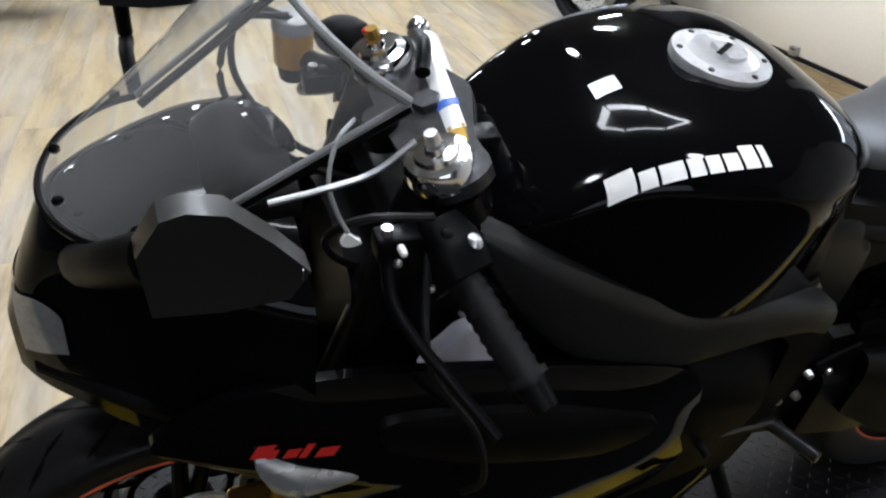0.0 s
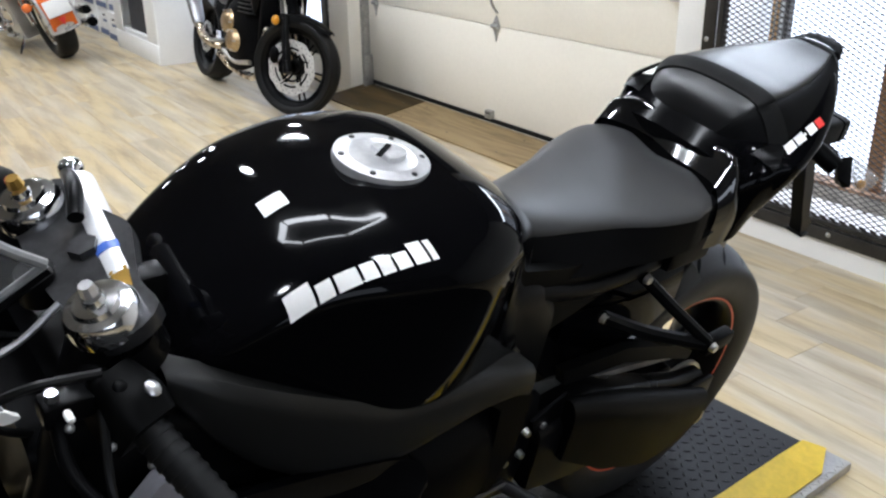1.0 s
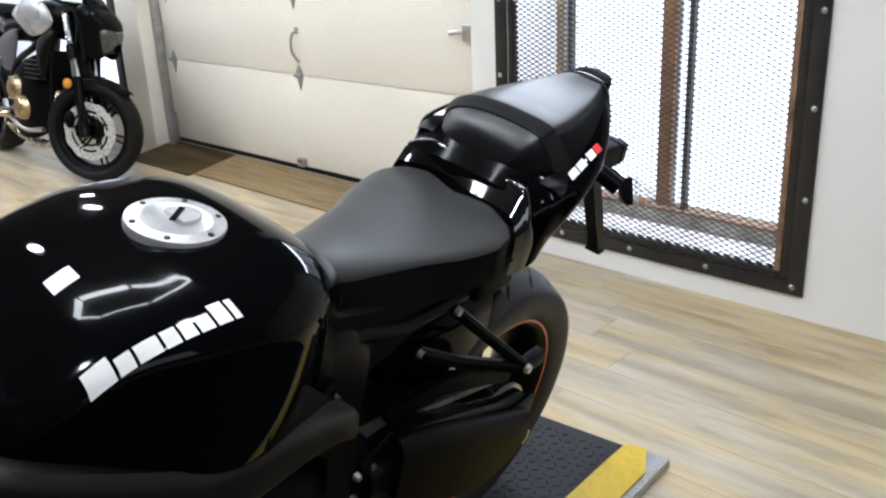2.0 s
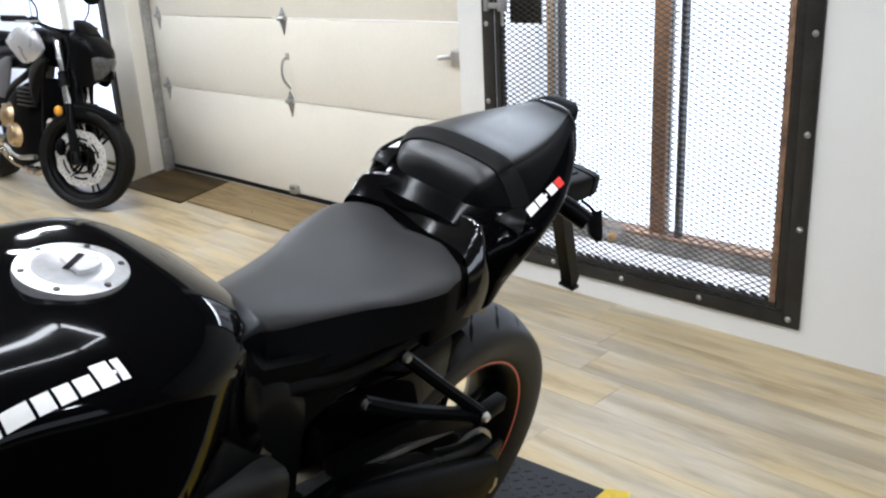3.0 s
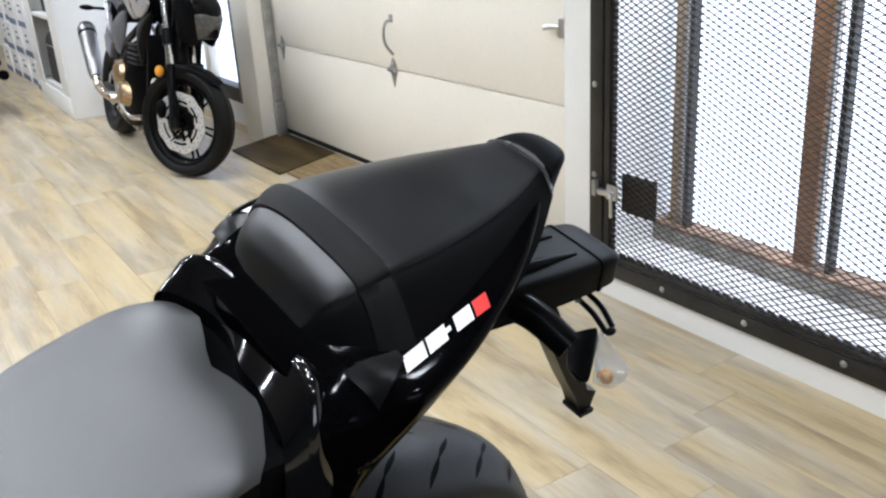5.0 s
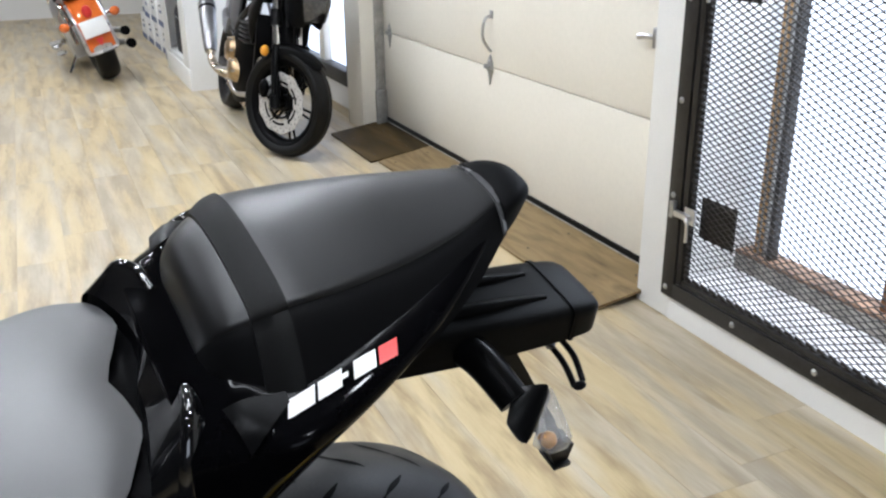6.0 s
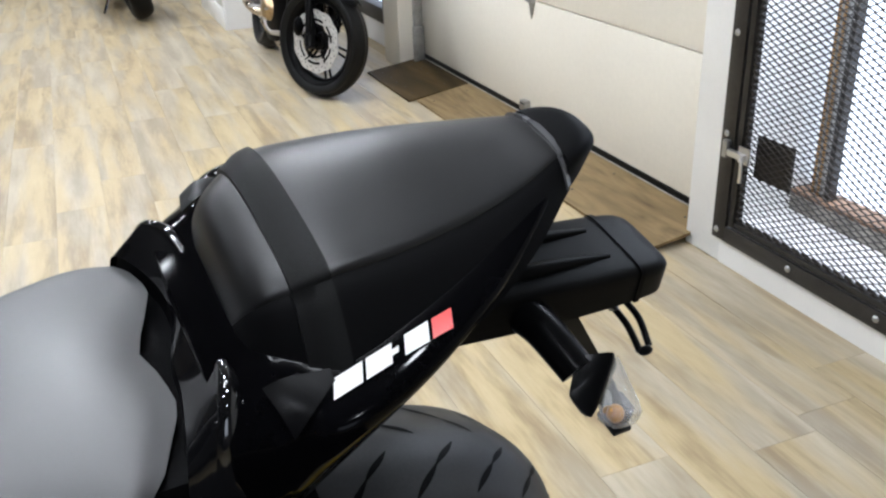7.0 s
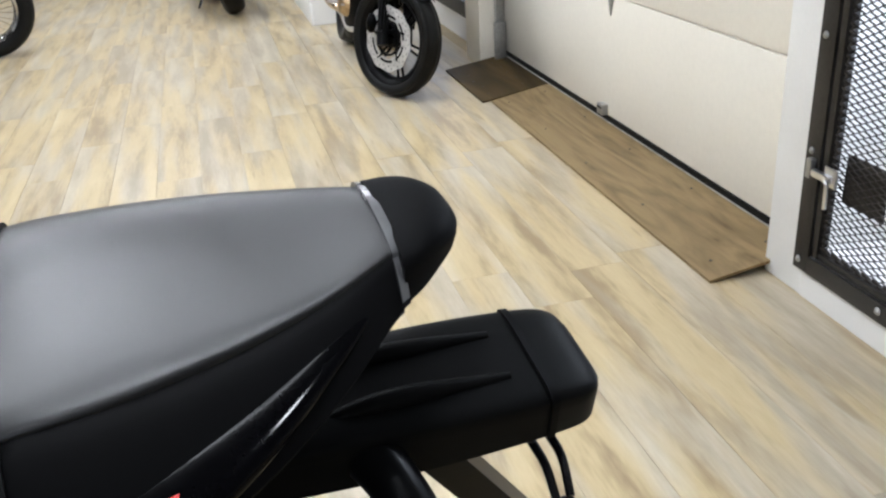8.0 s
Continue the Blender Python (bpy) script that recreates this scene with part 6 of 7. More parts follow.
    # head lamp mask: angular black cowl above, clear lens below
    hm = Matrix.Translation(at(-0.14, 0, 0.88)) @ Matrix.Rotation(turn, 4, "Z")
    head = part("headlight", pod([(-0.135, 0.015, 0.030, -0.02, 0.02, -0.08), (-0.11, 0.055, 0.085, 0.0, 0.05, -0.13), (-0.05, 0.11, 0.118, 0.03, 0.085, -0.175), (0.03, 0.145, 0.112, 0.06, 0.09, -0.15), (0.09, 0.13, 0.08, 0.07, 0.06, -0.08)], 3.2, 1.2, 8, 6), M_SATIN, b, "black angular headlight mask", smooth=True, sharp=35)
    head.matrix_basis = hm
    part("headlight_lens", pod([(-0.142, -0.015, 0.030, -0.03, 0.02, -0.075), (-0.118, 0.012, 0.086, -0.025, 0.055, -0.12), (-0.085, 0.018, 0.105, -0.02, 0.075, -0.135)], 3.0, 1.2, 8, 4), M_NAKEDLENS, head, "smoky headlight lens", smooth=True)
    part("fly_screen", pod([(-0.04, 0.13, 0.06, 0.11, 0.05, 0.09), (0.02, 0.19, 0.085, 0.15, 0.08, 0.10), (0.06, 0.205, 0.07, 0.18, 0.06, 0.14)], 2.6, 1, 7, 5), M_SATIN, head, "black fly screen", smooth=True)
    part("fork_stem", rod(at(0, 0, 0.60), at(0, 0, 1.0), 0.038, seg=14), M_DARK, b, smooth=True)
    tank = part("fuel_tank", pod([(0.30, 0.95, 0.06, 0.90, 0.05, 0.80), (0.38, 1.005, 0.14, 0.93, 0.11, 0.82), (0.50, 1.03, 0.175, 0.93, 0.14, 0.82), (0.62, 1.01, 0.165, 0.91, 0.13, 0.82), (0.74, 0.93, 0.10, 0.87, 0.09, 0.80)], 2.6, 1.3, 9, 7), M_SATIN, b, "black fuel tank", smooth=True)
    for sd in (-1, 1):
        part("tank_panel", bulged(rounded([(0.20, 0.905), (0.29, 0.985), (0.44, 1.03), (0.62, 1.01), (0.78, 0.93), (0.66, 0.87), (0.50, 0.81), (0.32, 0.835)], 2), 0.166, 0.030, sd), M_SILVER, tank, "bright silver tank side", smooth=True)
        part("shroud", bulged(rounded([(0.20, 0.84), (0.32, 0.84), (0.44, 0.78), (0.44, 0.66), (0.36, 0.56), (0.29, 0.66)]), 0.150, 0.03, sd), M_SATIN, b, "black tank shroud", smooth=True)
        part("side_panel", bulged(rounded([(0.80, 0.83), (0.98, 0.80), (1.12, 0.72), (1.04, 0.60), (0.90, 0.58), (0.82, 0.68)]), 0.140, 0.02, sd), M_SIDEGREY, b, "grey side panel", smooth=True)
        part("tail_rail", tube([(1.56, sd * 0.085, 0.89), (1.36, sd * 0.115, 0.85), (1.20, sd * 0.135, 0.74), (1.06, sd * 0.150, 0.60)], 0.017, 10), M_SILVER, b, "silver tail strut", smooth=True)
        part("heel_plate", slab([(1.00, 0.64), (1.10, 0.70), (1.20, 0.66), (1.16, 0.58), (1.04, 0.54)], sd * 0.155, sd * 0.17), M_ALU, b, "alloy footrest plate", bevel=0.006)
        part("frame_tube", tube([(0.30, sd * 0.10, 0.86), (0.50, sd * 0.15, 0.74), (0.80, sd * 0.14, 0.62), (0.92, sd * 0.12, 0.42)], 0.020, 10), M_SATIN, b, smooth=True)
        part("lower_frame", tube([(0.40, sd * 0.14, 0.26), (0.62, sd * 0.16, 0.24), (0.90, sd * 0.15, 0.30), (1.0, sd * 0.14, 0.38)], 0.016, 8), M_ALU if sd > 0 else M_SATIN, b, smooth=True)
        part("swingarm", box(0.90, 1.45, sd * 0.105 - 0.015, sd * 0.105 + 0.015, 0.28, 0.34), M_SATIN, b, bevel=0.008)
        part("footrest", rod((0.86, sd * 0.13, 0.34), (0.87, sd * 0.25, 0.34), 0.011, seg=10), M_ALU, b, smooth=True)
        sig = part("rear_signal", tube([(1.50, sd * 0.07, 0.81), (1.50, sd * 0.13, 0.812), (1.50, sd * 0.17, 0.812)], 0.009, 8), M_SATIN, b, smooth=True)
        part("signal_body", ball((1.50, sd * 0.21, 0.812), 0.022, None, (1.0, 2.2, 0.8), 12), M_SATIN, sig, "black rear signal", smooth=True)
    part("rider_seat", pod([(0.72, 0.90, 0.07, 0.87, 0.07, 0.82), (0.84, 0.855, 0.12, 0.82, 0.12, 0.76), (0.98, 0.855, 0.14, 0.82, 0.13, 0.76), (1.08, 0.91, 0.11, 0.88, 0.11, 0.80)], 2.4, 1, 7, 6), M_VINYL2, b, "black vinyl seat", smooth=True)
    part("pillion_seat", pod([(1.06, 0.94, 0.10, 0.92, 0.10, 0.86), (1.18, 0.985, 0.11, 0.95, 0.11, 0.88), (1.36, 0.99, 0.09, 0.965, 0.09, 0.90), (1.48, 0.965, 0.06, 0.95, 0.06, 0.90)], 2.4, 1, 7, 6), M_VINYL2, b, "black vinyl pillion seat", smooth=True)
    part("tail", pod([(1.0, 0.88, 0.13, 0.84, 0.10, 0.76), (1.2, 0.94, 0.125, 0.90, 0.09, 0.82), (1.42, 0.965, 0.10, 0.92, 0.06, 0.86), (1.60, 0.925, 0.05, 0.90, 0.03, 0.87)], 2.6, 1.2, 7, 6), M_GREYBIKE, b, "dark grey tail unit", smooth=True)
    part("plate_bracket", slab([(1.46, 0.88), (1.54, 0.87), (1.66, 0.62), (1.64, 0.60), (1.58, 0.66)], -0.06, 0.06), M_SATIN, b, "black plate bracket", bevel=0.006)
    eng = part("engine", pod([(0.34, 0.66, 0.10, 0.55, 0.10, 0.26), (0.48, 0.72, 0.17, 0.50, 0.15, 0.20), (0.68, 0.68, 0.19, 0.45, 0.16, 0.19), (0.88, 0.60, 0.15, 0.42, 0.12, 0.24)], 3.4, 1.1, 7, 5), M_DARK, b, "black twin-cylinder engine", smooth=True, sharp=45)
    for k in range(5):
        part("cylinder_fin", box(0.36, 0.56, 0.13, 0.185, 0.56 + 0.026 * k, 0.568 + 0.026 * k), M_CLAMP, eng, bevel=0.002)
    for sd in (-1, 1):
        cv = part("engine_cover", lathe([(0.0, sd * 0.232), (0.045, sd * 0.230), (0.070, sd * 0.215), (0.080, sd * 0.18), (0.0, sd * 0.17)], 28, Matrix.Translation((0.68, 0, 0.485)), closed=False), M_BRONZE, eng, "bronze clutch cover", smooth=True)
        c2 = part("engine_cover", lathe([(0.0, sd * 0.225), (0.05, sd * 0.222), (0.070, sd * 0.205), (0.076, sd * 0.17), (0.0, sd * 0.16)], 24, Matrix.Translation((0.59, 0, 0.375)), closed=False), M_BRONZE, eng, "bronze crankcase cover", smooth=True)
        for own, cx, cz, rr in ((cv, 0.68, 0.485, 0.072), (c2, 0.59, 0.375, 0.068)):
            for k in range(6):
                a = k * 1.047
                part("cover_bolt", rod((cx + rr * math.cos(a), sd * 0.20, cz + rr * math.sin(a)), (cx + rr * math.cos(a), sd * 0.220, cz + rr * math.sin(a)), 0.006, seg=6), M_ALU, own)
    part("radiator", box(0.24, 0.28, -0.15, 0.15, 0.42, 0.74), M_DARK, b, "black radiator", bevel=0.006)
    for y in (-0.05, 0.09):
        part("header_pipe", tube([(0.36, y, 0.54), (0.24, y * 1.3, 0.48), (0.235, y * 1.5, 0.36), (0.30, y * 1.3, 0.22), (0.50, y * 0.9, 0.15), (0.80, 0.08, 0.16), (0.98, 0.13, 0.24)], 0.020, 12), M_TANPIPE, b, "heat-tinted header pipe", smooth=True)
    pipe = part("link_pipe", tube([(0.86, 0.15, 0.30), (0.94, 0.20, 0.31), (1.03, 0.235, 0.35), (1.09, 0.245, 0.42)], 0.026, 12), M_TANPIPE, b, "tinted link pipe", smooth=True)
    muf = part("muffler", tube([(1.085, 0.245, 0.41), (1.11, 0.245, 0.44), (1.18, 0.246, 0.52), (1.35, 0.245, 0.68)], 0.036, 20, n=5, r1=0.056), M_BRUSHED, b, "brushed steel muffler", smooth=True)
    part("muffler_band", rod((1.31, 0.245, 0.643), (1.325, 0.245, 0.657), 0.0565, seg=24), M_SATIN, muf, smooth=True)
    part("muffler_end", rod((1.35, 0.245, 0.68), (1.372, 0.245, 0.702), 0.057, 0.046, 20), M_CLAMP, muf, smooth=True)
    part("side_stand", tube([(0.72, -0.13, 0.22), (0.76, -0.20, 0.11), (0.78, -0.23, 0.035)], 0.011, 8), M_SATIN, b, "black side stand", smooth=True)
    return b


M_NAKEDLENS = mat("dark_headlight_lens", (0.05, 0.05, 0.052), 0.06, var=0.4, scale=40, bump=0, coat=0.6)
M_SIDEGREY = mat("dark_grey_plastic", (0.085, 0.085, 0.09), 0.4, var=0.2, bump=0.05, spec=0.4)
M_BRUSHED = mat("brushed_muffler_steel", (0.36, 0.36, 0.365), 0.38, metal=1.0, var=0.2, fine=300, bump=0.1)
naked = naked_bike()
naked.matrix_world = Matrix.Translation((2.555, 5.10, 0.004)) @ Matrix.Rotation(radians(89), 4, "Z") @ Matrix.Rotation(radians(10), 4, "X")

# ---- orange cruiser seen from behind ----


def wire_wheel(name, c, radius, width, rim, parent, label, spokes=20):
    m = Matrix.Translation(c)
    w = width / 2
    hub = part(name, lathe([(0.0, -w * 0.7), (0.04, -w * 0.7), (0.035, 0), (0.04, w * 0.7), (0.0, w * 0.7)], 20, m, closed=False), M_CHROME, parent, label, smooth=True)
    prof = [(rim, -w * 0.7), (rim + (radius - rim) * 0.4, -w), (radius - 0.02, -w * 0.8), (radius, 0), (radius - 0.02, w * 0.8), (rim + (radius - rim) * 0.4, w), (rim, w * 0.7)]
    part("tyre", lathe([tuple(q) for q in smooth_line(prof, 4)], 56, m), M_RUBBER, hub, "black road tyre", smooth=True, sharp=60)
    part("rim", lathe([(rim + 0.012, -w * 0.72), (rim - 0.015, -w * 0.5), (rim - 0.02, 0), (rim - 0.015, w * 0.5), (rim + 0.012, w * 0.72), (rim - 0.03, 0)], 48, m), M_CHROME, hub, "chrome rim", smooth=True)
    for k in range(spokes):
        a = 2 * math.pi * k / spokes
        sd = -1 if k % 2 else 1
        part("spoke", rod(Vector(c) + Vector((0.04 * math.cos(a + 0.5), sd * w * 0.5, 0.04 * math.sin(a + 0.5))), Vector(c) + Vector(((rim - 0.015) * math.cos(a), 0, (rim - 0.015) * math.sin(a))), 0.0035, seg=6), M_CHROME, hub)
    return hub


def cruiser(paint, label, plate=True):
    """Rear wheel at x = 0, front at -x."""
    b = thing("cruiser_motorcycle", Matrix(), label, "motorcycle")
    wire_wheel("rear_wheel", Vector((0, 0, 0.33)), 0.33, 0.17, 0.205, b, "chrome rear wheel")
    wire_wheel("front_wheel", Vector((-1.62, 0, 0.34)), 0.34, 0.13, 0.235, b, "chrome spoked front wheel", 28)
    rows = []
    for k in range(25):
        a = radians(-9 + 169 * k / 24)
        r = 0.375
        wd = 0.115
        rows.append([(r * math.cos(a) * 0.98, y, 0.34 + (r - 0.035 * (y / wd) ** 4 - 0.02 * (y / wd) ** 2) * math.sin(a)) for y in np.linspace(-wd, wd, 9)])
    rf = part("rear_fender", grid(rows), paint, b, "painted rear fender", smooth=True)
    for k in (0, -1):
        part("fender_trim", tube([r[k] for r in rows[:14:2]], 0.014, 8, n=3), M_SILVER, rf, "silver fender trim", smooth=True)
    part("fender_lip", tube(rows[0], 0.014, 8, n=2), M_SILVER, rf, smooth=True)
    for sd in (-1, 1):
        part("fender_side", bulged(rounded([(0.36, 0.36), (0.30, 0.56), (0.10, 0.68), (-0.20, 0.66), (-0.34, 0.48), (-0.20, 0.56), (0.08, 0.60), (0.24, 0.50)], 4), 0.108, 0.004, sd), paint, rf, smooth=True)
        st = part("turn_signal", tube([(0.24, sd * 0.10, 0.53), (0.27, sd * 0.17, 0.53)], 0.012, 8), M_CHROME, b, smooth=True)
        part("amber_lens", ball((0.30, sd * 0.20, 0.53), 0.040, None, (1, 1, 0.9), 14), M_ORANGE, st, "orange turn signal", smooth=True)
        part("shock", rod((0.02, sd * 0.14, 0.34), (-0.10, sd * 0.14, 0.66), 0.022, seg=12), M_CHROME, b, "chrome shock", smooth=True)
        part("saddle_rail", tube([(0.30, sd * 0.12, 0.52), (0.0, sd * 0.15, 0.66), (-0.35, sd * 0.14, 0.62)], 0.012, 8), M_CHROME, b, smooth=True)
        part("fork_leg", rod((-1.62, sd * 0.10, 0.34), (-1.28, sd * 0.10, 1.02), 0.026, seg=12), M_CHROME, b, "chrome fork leg", smooth=True)
    part("fender_tip", pod([(0.34, 0.345, 0.09, 0.32, 0.09, 0.285), (0.372, 0.335, 0.07, 0.315, 0.07, 0.285)], 2, 1, 6, 4), M_SILVER, rf, "silver fender tip", smooth=True)
    part("tail_lamp", ball((0.335, 0, 0.595), 0.04, None, (0.35, 0.9, 1.2), 14), M_RED, rf, "red tail lamp", smooth=True)
    if plate:
        part("plate", box(-0.003, 0.003, -0.10, 0.10, -0.065, 0.065), M_PAPER, rf, "blank white plate", bevel=0.002).matrix_basis = Matrix.Translation((0.388, 0, 0.475)) @ Matrix.Rotation(radians(-16), 4, "Y")
        part("reflector", slab([(-0.03, 0.03), (0.03, 0.03), (0.0, -0.035)], -0.003, 0.003), M_RED, rf, "small red reflector").matrix_basis = Matrix.Translation((0.387, 0, 0.36)) @ Matrix.Rotation(radians(90), 4, "Z")
    ex = part("exhaust", tube([(-0.9, 0.14, 0.24), (-0.4, 0.19, 0.20), (0.10, 0.21, 0.24), (0.34, 0.21, 0.27)], 0.026, 14, r1=0.030), M_CHROME, b, "chrome exhaust", smooth=True)
    part("exhaust_tip", rod((0.34, 0.21, 0.27), (0.40, 0.21, 0.273), 0.036, 0.038, 16), M_DARK, ex, smooth=True)
    ex2 = part("exhaust", tube([(-0.9, 0.14, 0.30), (-0.4, 0.19, 0.30), (0.05, 0.21, 0.34), (0.26, 0.21, 0.36)], 0.024, 14, r1=0.028), M_CHROME, b, smooth=True)
    part("exhaust_tip", rod((0.26, 0.21, 0.36), (0.36, 0.21, 0.372), 0.034, 0.036, 16), M_DARK, ex2, smooth=True)
    for u in (-0.35, -0.75):
        part("floorboard", ball((u, -0.26, 0.26), 0.09, None, (1.4, 0.5, 0.12), 16), M_CHROME, b, "chrome floorboard", smooth=True)
    part("engine", pod([(-1.05, 0.62, 0.12, 0.48, 0.12, 0.16), (-0.80, 0.68, 0.18, 0.48, 0.16, 0.14), (-0.50, 0.60, 0.17, 0.42, 0.15, 0.15)], 3, 1, 6, 5), M_ALU, b, "polished engine", smooth=True, sharp=40)
    for sd in (-1, 1):
        part("engine_cover", lathe([(0.0, sd * 0.20), (0.07, sd * 0.195), (0.10, sd * 0.17), (0.0, sd * 0.16)], 22, Matrix.Translation((-0.70, 0, 0.36)), closed=False), M_CHROME, b, "chrome engine cover", smooth=True)
    part("fuel_tank", pod([(-1.25, 0.86, 0.06, 0.82, 0.05, 0.75), (-1.05, 0.95, 0.15, 0.86, 0.12, 0.74), (-0.80, 0.94, 0.15, 0.85, 0.12, 0.73), (-0.55, 0.80, 0.08, 0.77, 0.07, 0.72)], 2.3, 1.2, 8, 6), paint, b, "painted fuel tank", smooth=True)
    part("seat", pod([(-0.60, 0.78, 0.09, 0.75, 0.09, 0.70), (-0.30, 0.74, 0.16, 0.71, 0.15, 0.66), (-0.02, 0.80, 0.13, 0.77, 0.12, 0.71), (0.18, 0.78, 0.09, 0.75, 0.09, 0.70)], 2.3, 1, 7, 6), M_VINYL2, b, "black leather seat", smooth=True)
    ff = []
    for k in range(17):
        a = radians(20 + 150 * k / 16)
        ff.append([(-1.62 + 0.375 * math.cos(a), y, 0.34 + (0.375 - 0.03 * (y / 0.085) ** 2) * math.sin(a)) for y in np.linspace(-0.085, 0.085, 7)])
    part("front_fender", grid(ff), paint, b, "painted front fender", smooth=True)
    part("handlebar", tube([(-0.98, -0.40, 1.08), (-1.10, -0.28, 1.14), (-1.25, -0.08, 1.05), (-1.25, 0.08, 1.05), (-1.10, 0.28, 1.14), (-0.98, 0.40, 1.08)], 0.013, 10), M_CHROME, b, "chrome handlebar", smooth=True)
    part("headlamp", ball((-1.42, 0, 0.90), 0.09, None, (1, 1, 1), 18), M_CHROME, b, "chrome headlamp", smooth=True)
    part("side_stand", tube([(-0.55, -0.14, 0.18), (-0.45, -0.25, 0.08), (-0.40, -0.30, 0.01)], 0.012, 8), M_CHROME, b, "chrome side stand", smooth=True)
    part("floorboard", box(-0.95, -0.70, -0.30, -0.18, 0.26, 0.285), M_CHROME, b, bevel=0.008)
    part("frame_rail", tube([(-1.25, 0, 0.75), (-1.1, 0, 0.25), (-0.6, 0, 0.16), (-0.15, 0, 0.33)], 0.02, 10), M_SATIN, b, smooth=True)
    return b


orange = cruiser(M_ORANGE, "orange cruiser motorcycle with chrome parts on its side stand")
orange.matrix_world = Matrix.Translation((1.92, 8.16, 0.004)) @ Matrix.Rotation(radians(-86), 4, "Z") @ Matrix.Rotation(radians(16), 4, "X")
dark1 = cruiser(M_GLOSS, "black cruiser motorcycle with chrome spoked wheels", False)
dark1.matrix_world = Matrix.Translation((-1.42, 7.15, 0.001)) @ Matrix.Rotation(radians(188), 4, "Z") @ Matrix.Rotation(radians(-5), 4, "X")
tagged(dark1, group="parked cruisers")
copy_thing(dark1, Matrix.Translation((-1.50, 5.95, 0.001)) @ Matrix.Rotation(radians(188), 4, "Z") @ Matrix.Rotation(radians(-5), 4, "X"))

# ---- white shelf unit and boxes along the far right ----
shelf = thing("shelf_unit", Matrix.Translation((2.43, 7.25, 0)), "white painted shelf unit with open bays, partly stocked", "shelf unit")
part("end_panel", box(0, 0.86, 0, 0.05, 0, 2.1), M_TRIM, shelf, bevel=0.004)
part("back_panel", box(0.42, 0.45, 0.05, 1.16, 0, 2.1), M_TRIM, shelf)
part("side_panel", box(0.0, 0.45, 1.16, 1.20, 0, 2.1), M_TRIM, shelf, bevel=0.003)
part("plinth", box(0.004, 0.42, 0.05, 1.16, 0, 0.16), M_TRIM, shelf, bevel=0.003)
part("face_stile", box(-0.012, 0.0, 0.0, 0.27, 0.16, 2.1), M_TRIM, shelf, bevel=0.003)
part("face_stile", box(-0.012, 0.0, 0.96, 1.20, 0.16, 2.1), M_TRIM, shelf, bevel=0.003)
part("face_rail", box(-0.014, 0.0, 0.0, 1.20, 0.0, 0.157), M_TRIM, shelf, bevel=0.004)
for z in (0.162, 0.70, 1.24, 1.78):
    part("shelf", box(0.002, 0.42, 0.05, 1.16, z, z + 0.03), M_TRIM, shelf, bevel=0.003)


def bag(y, w, h):
    bm = pod([(0, h * 0.9, 0.15, h * 0.5, 0.15, 0.0), (w * 0.1, h, 0.17, h * 0.5, 0.17, 0.0), (w * 0.9, h, 0.17, h * 0.5, 0.17, 0.0), (w, h * 0.9, 0.15, h * 0.5, 0.15, 0.0)], 4, 1, 6, 4)
    t = thing("travel_bag", Matrix.Translation((2.64, y, 0.193)) @ Matrix.Rotation(radians(90), 4, "Z"), "black nylon travel bag standing on a low shelf", "bag")
    part("bag_body", bm, M_BAG, t, smooth=True, sharp=50)
    part("bag_handle", tube([(w * 0.3, 0.0, h - 0.005), (w * 0.4, 0.02, h + 0.04), (w * 0.6, 0.02, h + 0.04), (w * 0.7, 0.0, h - 0.005)], 0.010, 8), M_BAG, t, smooth=True)
    part("zip", box(w * 0.05, w * 0.95, 0.168, 0.173, h * 0.7, h * 0.72), M_GALV, t)


bag(7.62, 0.55, 0.40)
for k, (y, mtl, nm, lb, h) in enumerate(((7.48, M_PURPLE, "spray_bottle", "purple bottle on a white shelf", 0.20), (7.60, M_BLUE, "spray_bottle", "blue bottle on a white shelf", 0.16), (7.72, M_BAG, "glove_pack", "black packed gloves on a white shelf", 0.24), (7.90, M_BAG, "glove_pack", "black packed gloves on a white shelf", 0.26))):
    t = thing(nm, Matrix.Translation((2.52, y + 0.12, 0.7305)), lb, "bottle" if "bottle" in nm else "gloves")
    if "bottle" in nm:
        part("bottle", lathe([(0.0, 0.0), (0.035, 0.0), (0.036, h * 0.6), (0.014, h * 0.8), (0.0, h * 0.8)], 20, Matrix.Rotation(radians(90), 4, "X"), closed=False), mtl, t, smooth=True)
        part("cap", rod((0, 0, h * 0.8), (0, 0, h), 0.016, seg=14), M_DECAL, t, smooth=True)
    else:
        part("pack", box(-0.03, 0.05, -0.07, 0.07, 0.0, h), mtl, t, bevel=0.012)
        part("header_card", box(-0.034, -0.03, -0.06, 0.06, h - 0.05, h - 0.01), M_DECAL, t)
ring = single("tyre_lock", lathe([(0.075, -0.012), (0.09, 0.0), (0.075, 0.012), (0.06, 0.0)], 28, Matrix.Rotation(radians(90), 4, "Z")), M_FLUID, "yellow ring lock on a white shelf", "lock", Matrix.Translation((2.56, 7.80, 1.361)), smooth=True)


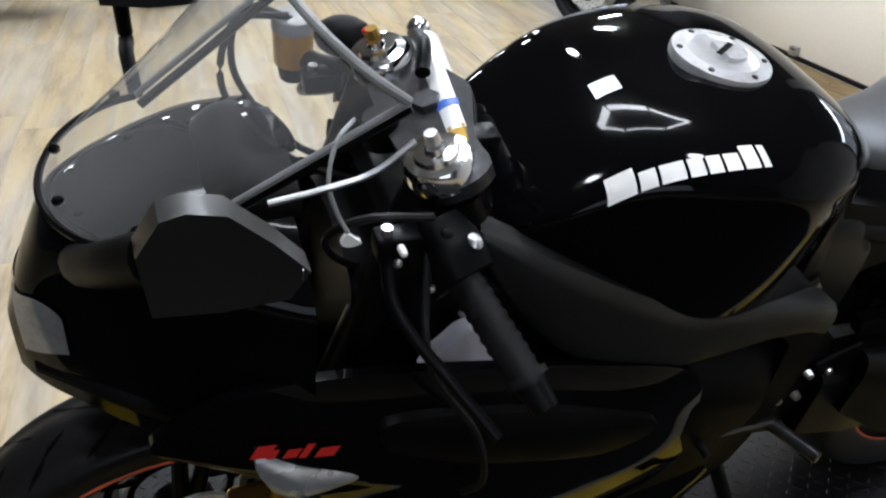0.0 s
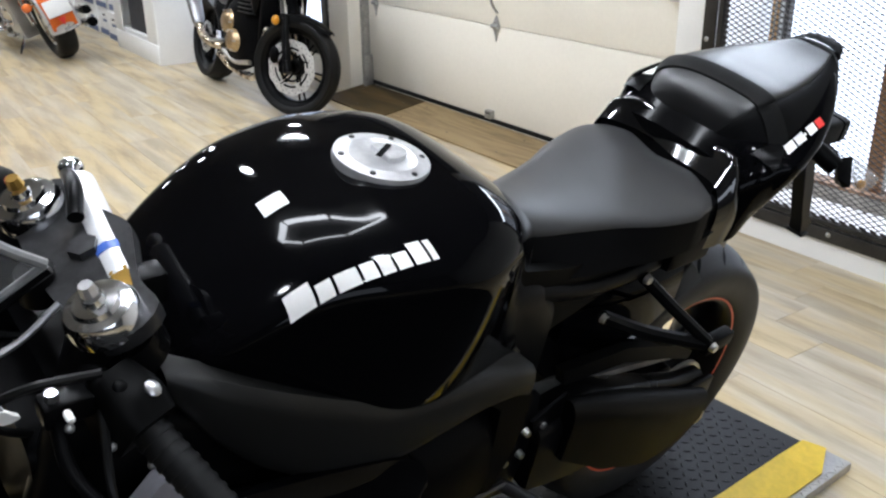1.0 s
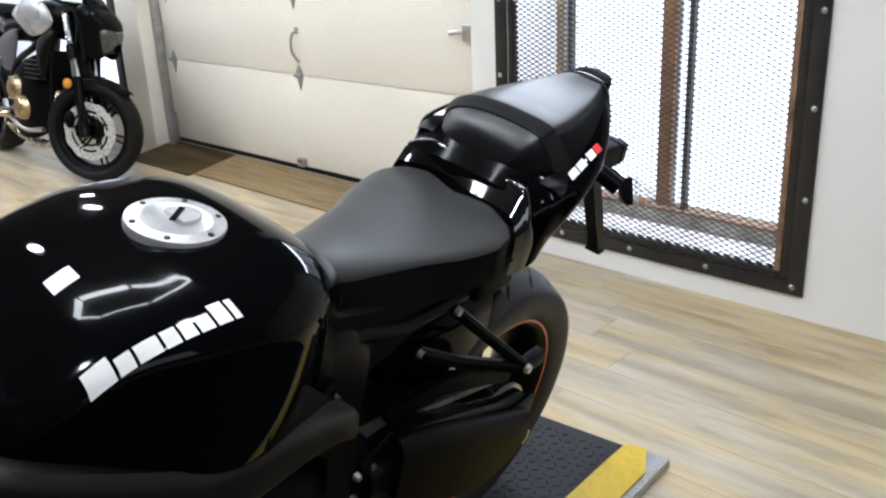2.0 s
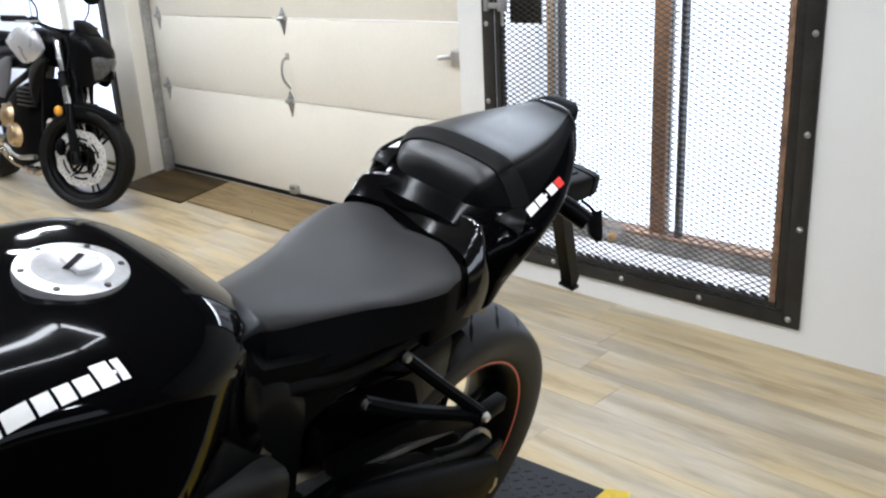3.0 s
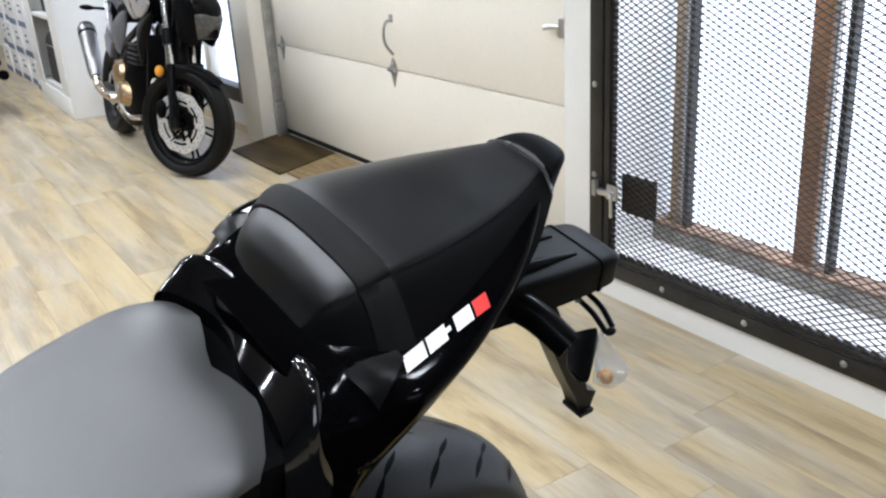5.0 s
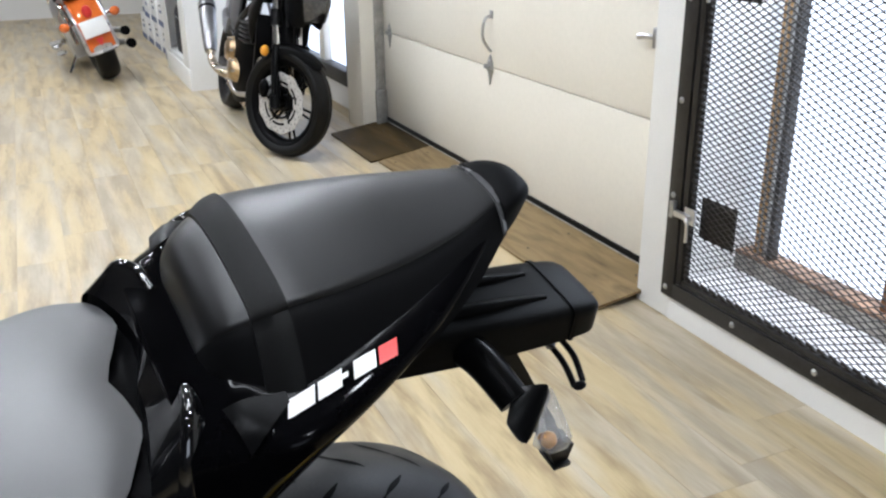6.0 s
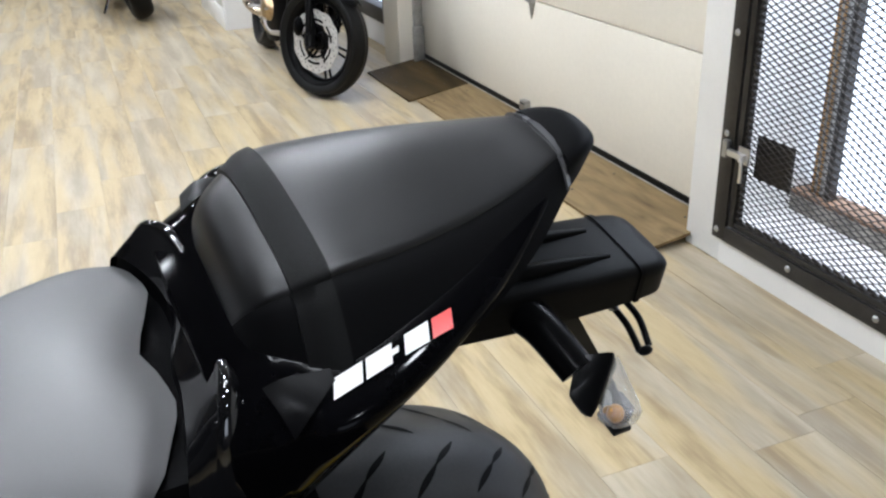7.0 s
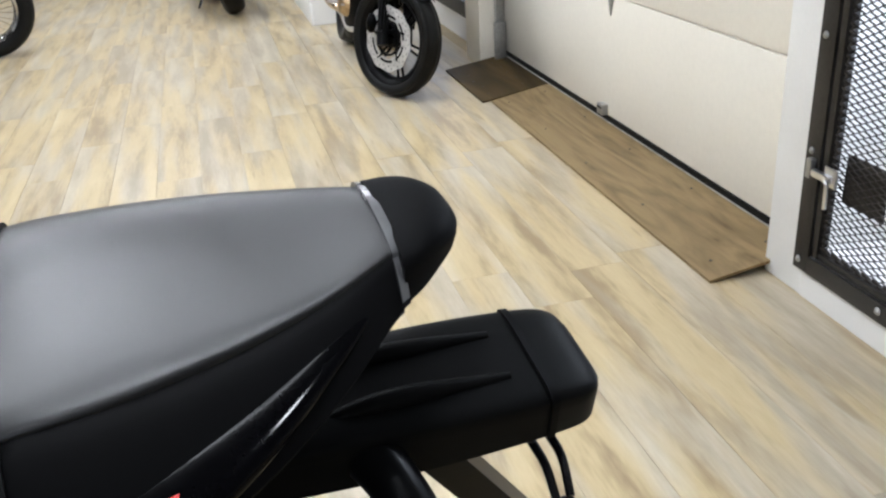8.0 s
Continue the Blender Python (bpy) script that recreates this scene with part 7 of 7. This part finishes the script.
def carton(y, z, w=0.40, d=0.36, h=0.24, shift=0.0):
    t = thing("carton", Matrix.Translation((2.47 + shift, y, z)), "white cardboard carton with blue print, stacked", "carton", "stacked cartons")
    part("box_body", box(0, d, 0, w, 0, h), M_TRIM, t, bevel=0.003)
    part("blue_band", box(-0.003, -0.001, 0.02, w - 0.02, 0.01, 0.06), M_BLOCKB, t, "blue printed band")
    part("printed_bar", box(-0.003, -0.001, w * 0.3, w * 0.62, h * 0.55, h * 0.65), M_BLOCKB, t)
    part("lid_flap", box(-0.004, d + 0.004, -0.004, w + 0.004, h + 0.001, h + 0.016), M_TRIM, t, bevel=0.002)
    part("hand_hole", box(-0.003, -0.001, w * 0.40, w * 0.60, h * 0.78, h * 0.85), M_DARK, t)
    return t


for k in range(5):
    for lev in range(3):
        carton(8.52 + 0.43 * k, 0.001 + 0.262 * lev, shift=0.03 * ((k * 7 + lev * 3) % 4) / 3)

# ---- ceiling lamps ----


def downlight():
    t = thing("ceiling_lamp", Matrix(), "round white ceiling spot lamp, lit", "ceiling lamp", "ceiling spot lamps")
    part("housing", lathe([(0.102, 0.0), (0.125, 0.0), (0.125, 0.05), (0.0, 0.05), (0.0, 0.045), (0.102, 0.03)], 28, Matrix.Rotation(radians(90), 4, "X"), closed=False), M_TRIM, t, smooth=True, sharp=30)
    part("diffuser", rod((0, 0, 0.004), (0, 0, 0.012), 0.10, seg=24), M_LAMP, t, "glowing diffuser")
    return t


first = downlight()
SPOTS = [(0.90, 2.52), (1.95, 3.50), (1.45, 0.50), (-0.46, 0.55), (0.52, 4.40), (2.45, 4.60), (1.2, 5.6), (-0.3, 6.0), (0.4, 7.2), (1.6, 7.4), (0.4, 8.8), (1.6, 9.0), (-1.9, 4.6), (-1.7, 6.8), (-1.7, 8.8), (1.0, 10.6), (0.9, -1.4)]
first.matrix_world = Matrix.Translation((*SPOTS[0], CEIL_Z - 0.05))
for p in SPOTS[1:]:
    copy_thing(first, Matrix.Translation((*p, CEIL_Z - 0.05)))

# a hexagon of light bars over the black motorcycle
hexa = thing("led_bar_light", Matrix.Translation((0.98, 1.58, CEIL_Z - 0.06)), "hexagonal frame of lit white light bars on the ceiling", "ceiling lamp")
corner = [Vector((0.78 * math.cos(radians(60 * k)), 0.24 * math.sin(radians(60 * k)), 0)) for k in range(6)]
for k in range(6):
    p, q = corner[k], corner[(k + 1) % 6]
    part("light_bar", rod(p + (q - p) * 0.04, q + (p - q) * 0.04, (0.020, 0.034, 0.052, 0.022, 0.014, 0.014)[k], seg=12), M_BAR, hexa, "glowing light bar")
    part("joint", ball(p, 0.026, None, (1, 1, 0.8), 12), M_TRIM, hexa, smooth=True)
    part("clip", box(p.x - 0.012, p.x + 0.012, p.y - 0.012, p.y + 0.012, 0.018, 0.06), M_TRIM, hexa)

# unseen black sheet beside the platform, added to darken the flanks' reflections
single("rubber_mat", box(-1.5, 1.93, -1.2, 0.95, 0.0005, 0.010), M_DARKSHEET, "added black sheet beside the platform, unseen, darkens reflections", "mat", bevel=0.003)

# ---- floor: vinyl boards along y, staggered ----
single("floor", box(-5.0, GLASS_X + 0.1, -3.5, 13.0, -0.12, -0.002), M_GAP, "pale worn wood-look vinyl plank floor", "floor", kind="structure")
floor = bpy.data.objects["floor"]
BW, BL, GAP = 0.184, 1.22, 0.0004
rng = random.Random(5)
near, rest = [], []
for i in range(int((WALL_X + 5.0) / BW) + 1):
    x0 = WALL_X - BW * (i + 1)
    y0 = -3.5 - rng.random() * BL
    while y0 < 13.0:
        a, b = max(y0, -3.5), min(y0 + BL, 13.0)
        if b - a > 0.02 and x0 > -5.0:
            cx, cy = x0 + BW / 2, (a + b) / 2
            (near if cx > -0.9 and 0.2 < cy < 9.4 else rest).append((x0, a, b))
        y0 += BL
near = sorted(near, key=lambda q: abs(q[0] - 1.9) + abs(q[1] - 3.0))
near, rest = near[:290], rest + near[290:]


def board_mesh(w, l):
    e = 0.0005
    v = [(GAP / 2, GAP / 2, -0.004), (w - GAP / 2, GAP / 2, -0.004), (w - GAP / 2, l - GAP / 2, -0.004), (GAP / 2, l - GAP / 2, -0.004)]
    v += [(GAP / 2 + e, GAP / 2 + e, 0), (w - GAP / 2 - e, GAP / 2 + e, 0), (w - GAP / 2 - e, l - GAP / 2 - e, 0), (GAP / 2 + e, l - GAP / 2 - e, 0)]
    return v, [(4, 5, 6, 7), (0, 1, 5, 4), (1, 2, 6, 5), (2, 3, 7, 6), (3, 0, 4, 7)]


shared = {}
for x0, a, b in near:
    key = round(b - a, 3)
    if key not in shared:
        me = bpy.data.meshes.new("plank")
        v, f = board_mesh(BW, key)
        me.from_pydata(v, [], f)
        me.materials.append(M_PLANK)
        shared[key] = me
    ob = new("plank", shared[key])
    ob.location = (x0, a, 0.0)
    ob.parent = floor
verts, faces = [], []
for x0, a, b in rest:
    v, f = board_mesh(BW, b - a)
    k = len(verts)
    verts += [(p[0] + x0, p[1] + a, p[2]) for p in v]
    faces += [tuple(q + k for q in g) for g in f]
me = bpy.data.meshes.new("far_planks")
me.from_pydata(verts, [], faces)
me.materials.append(M_PLANKREST)
far = tagged(new("far_planks", me), "more of the plank floor", kind="stuff")
far.parent = floor
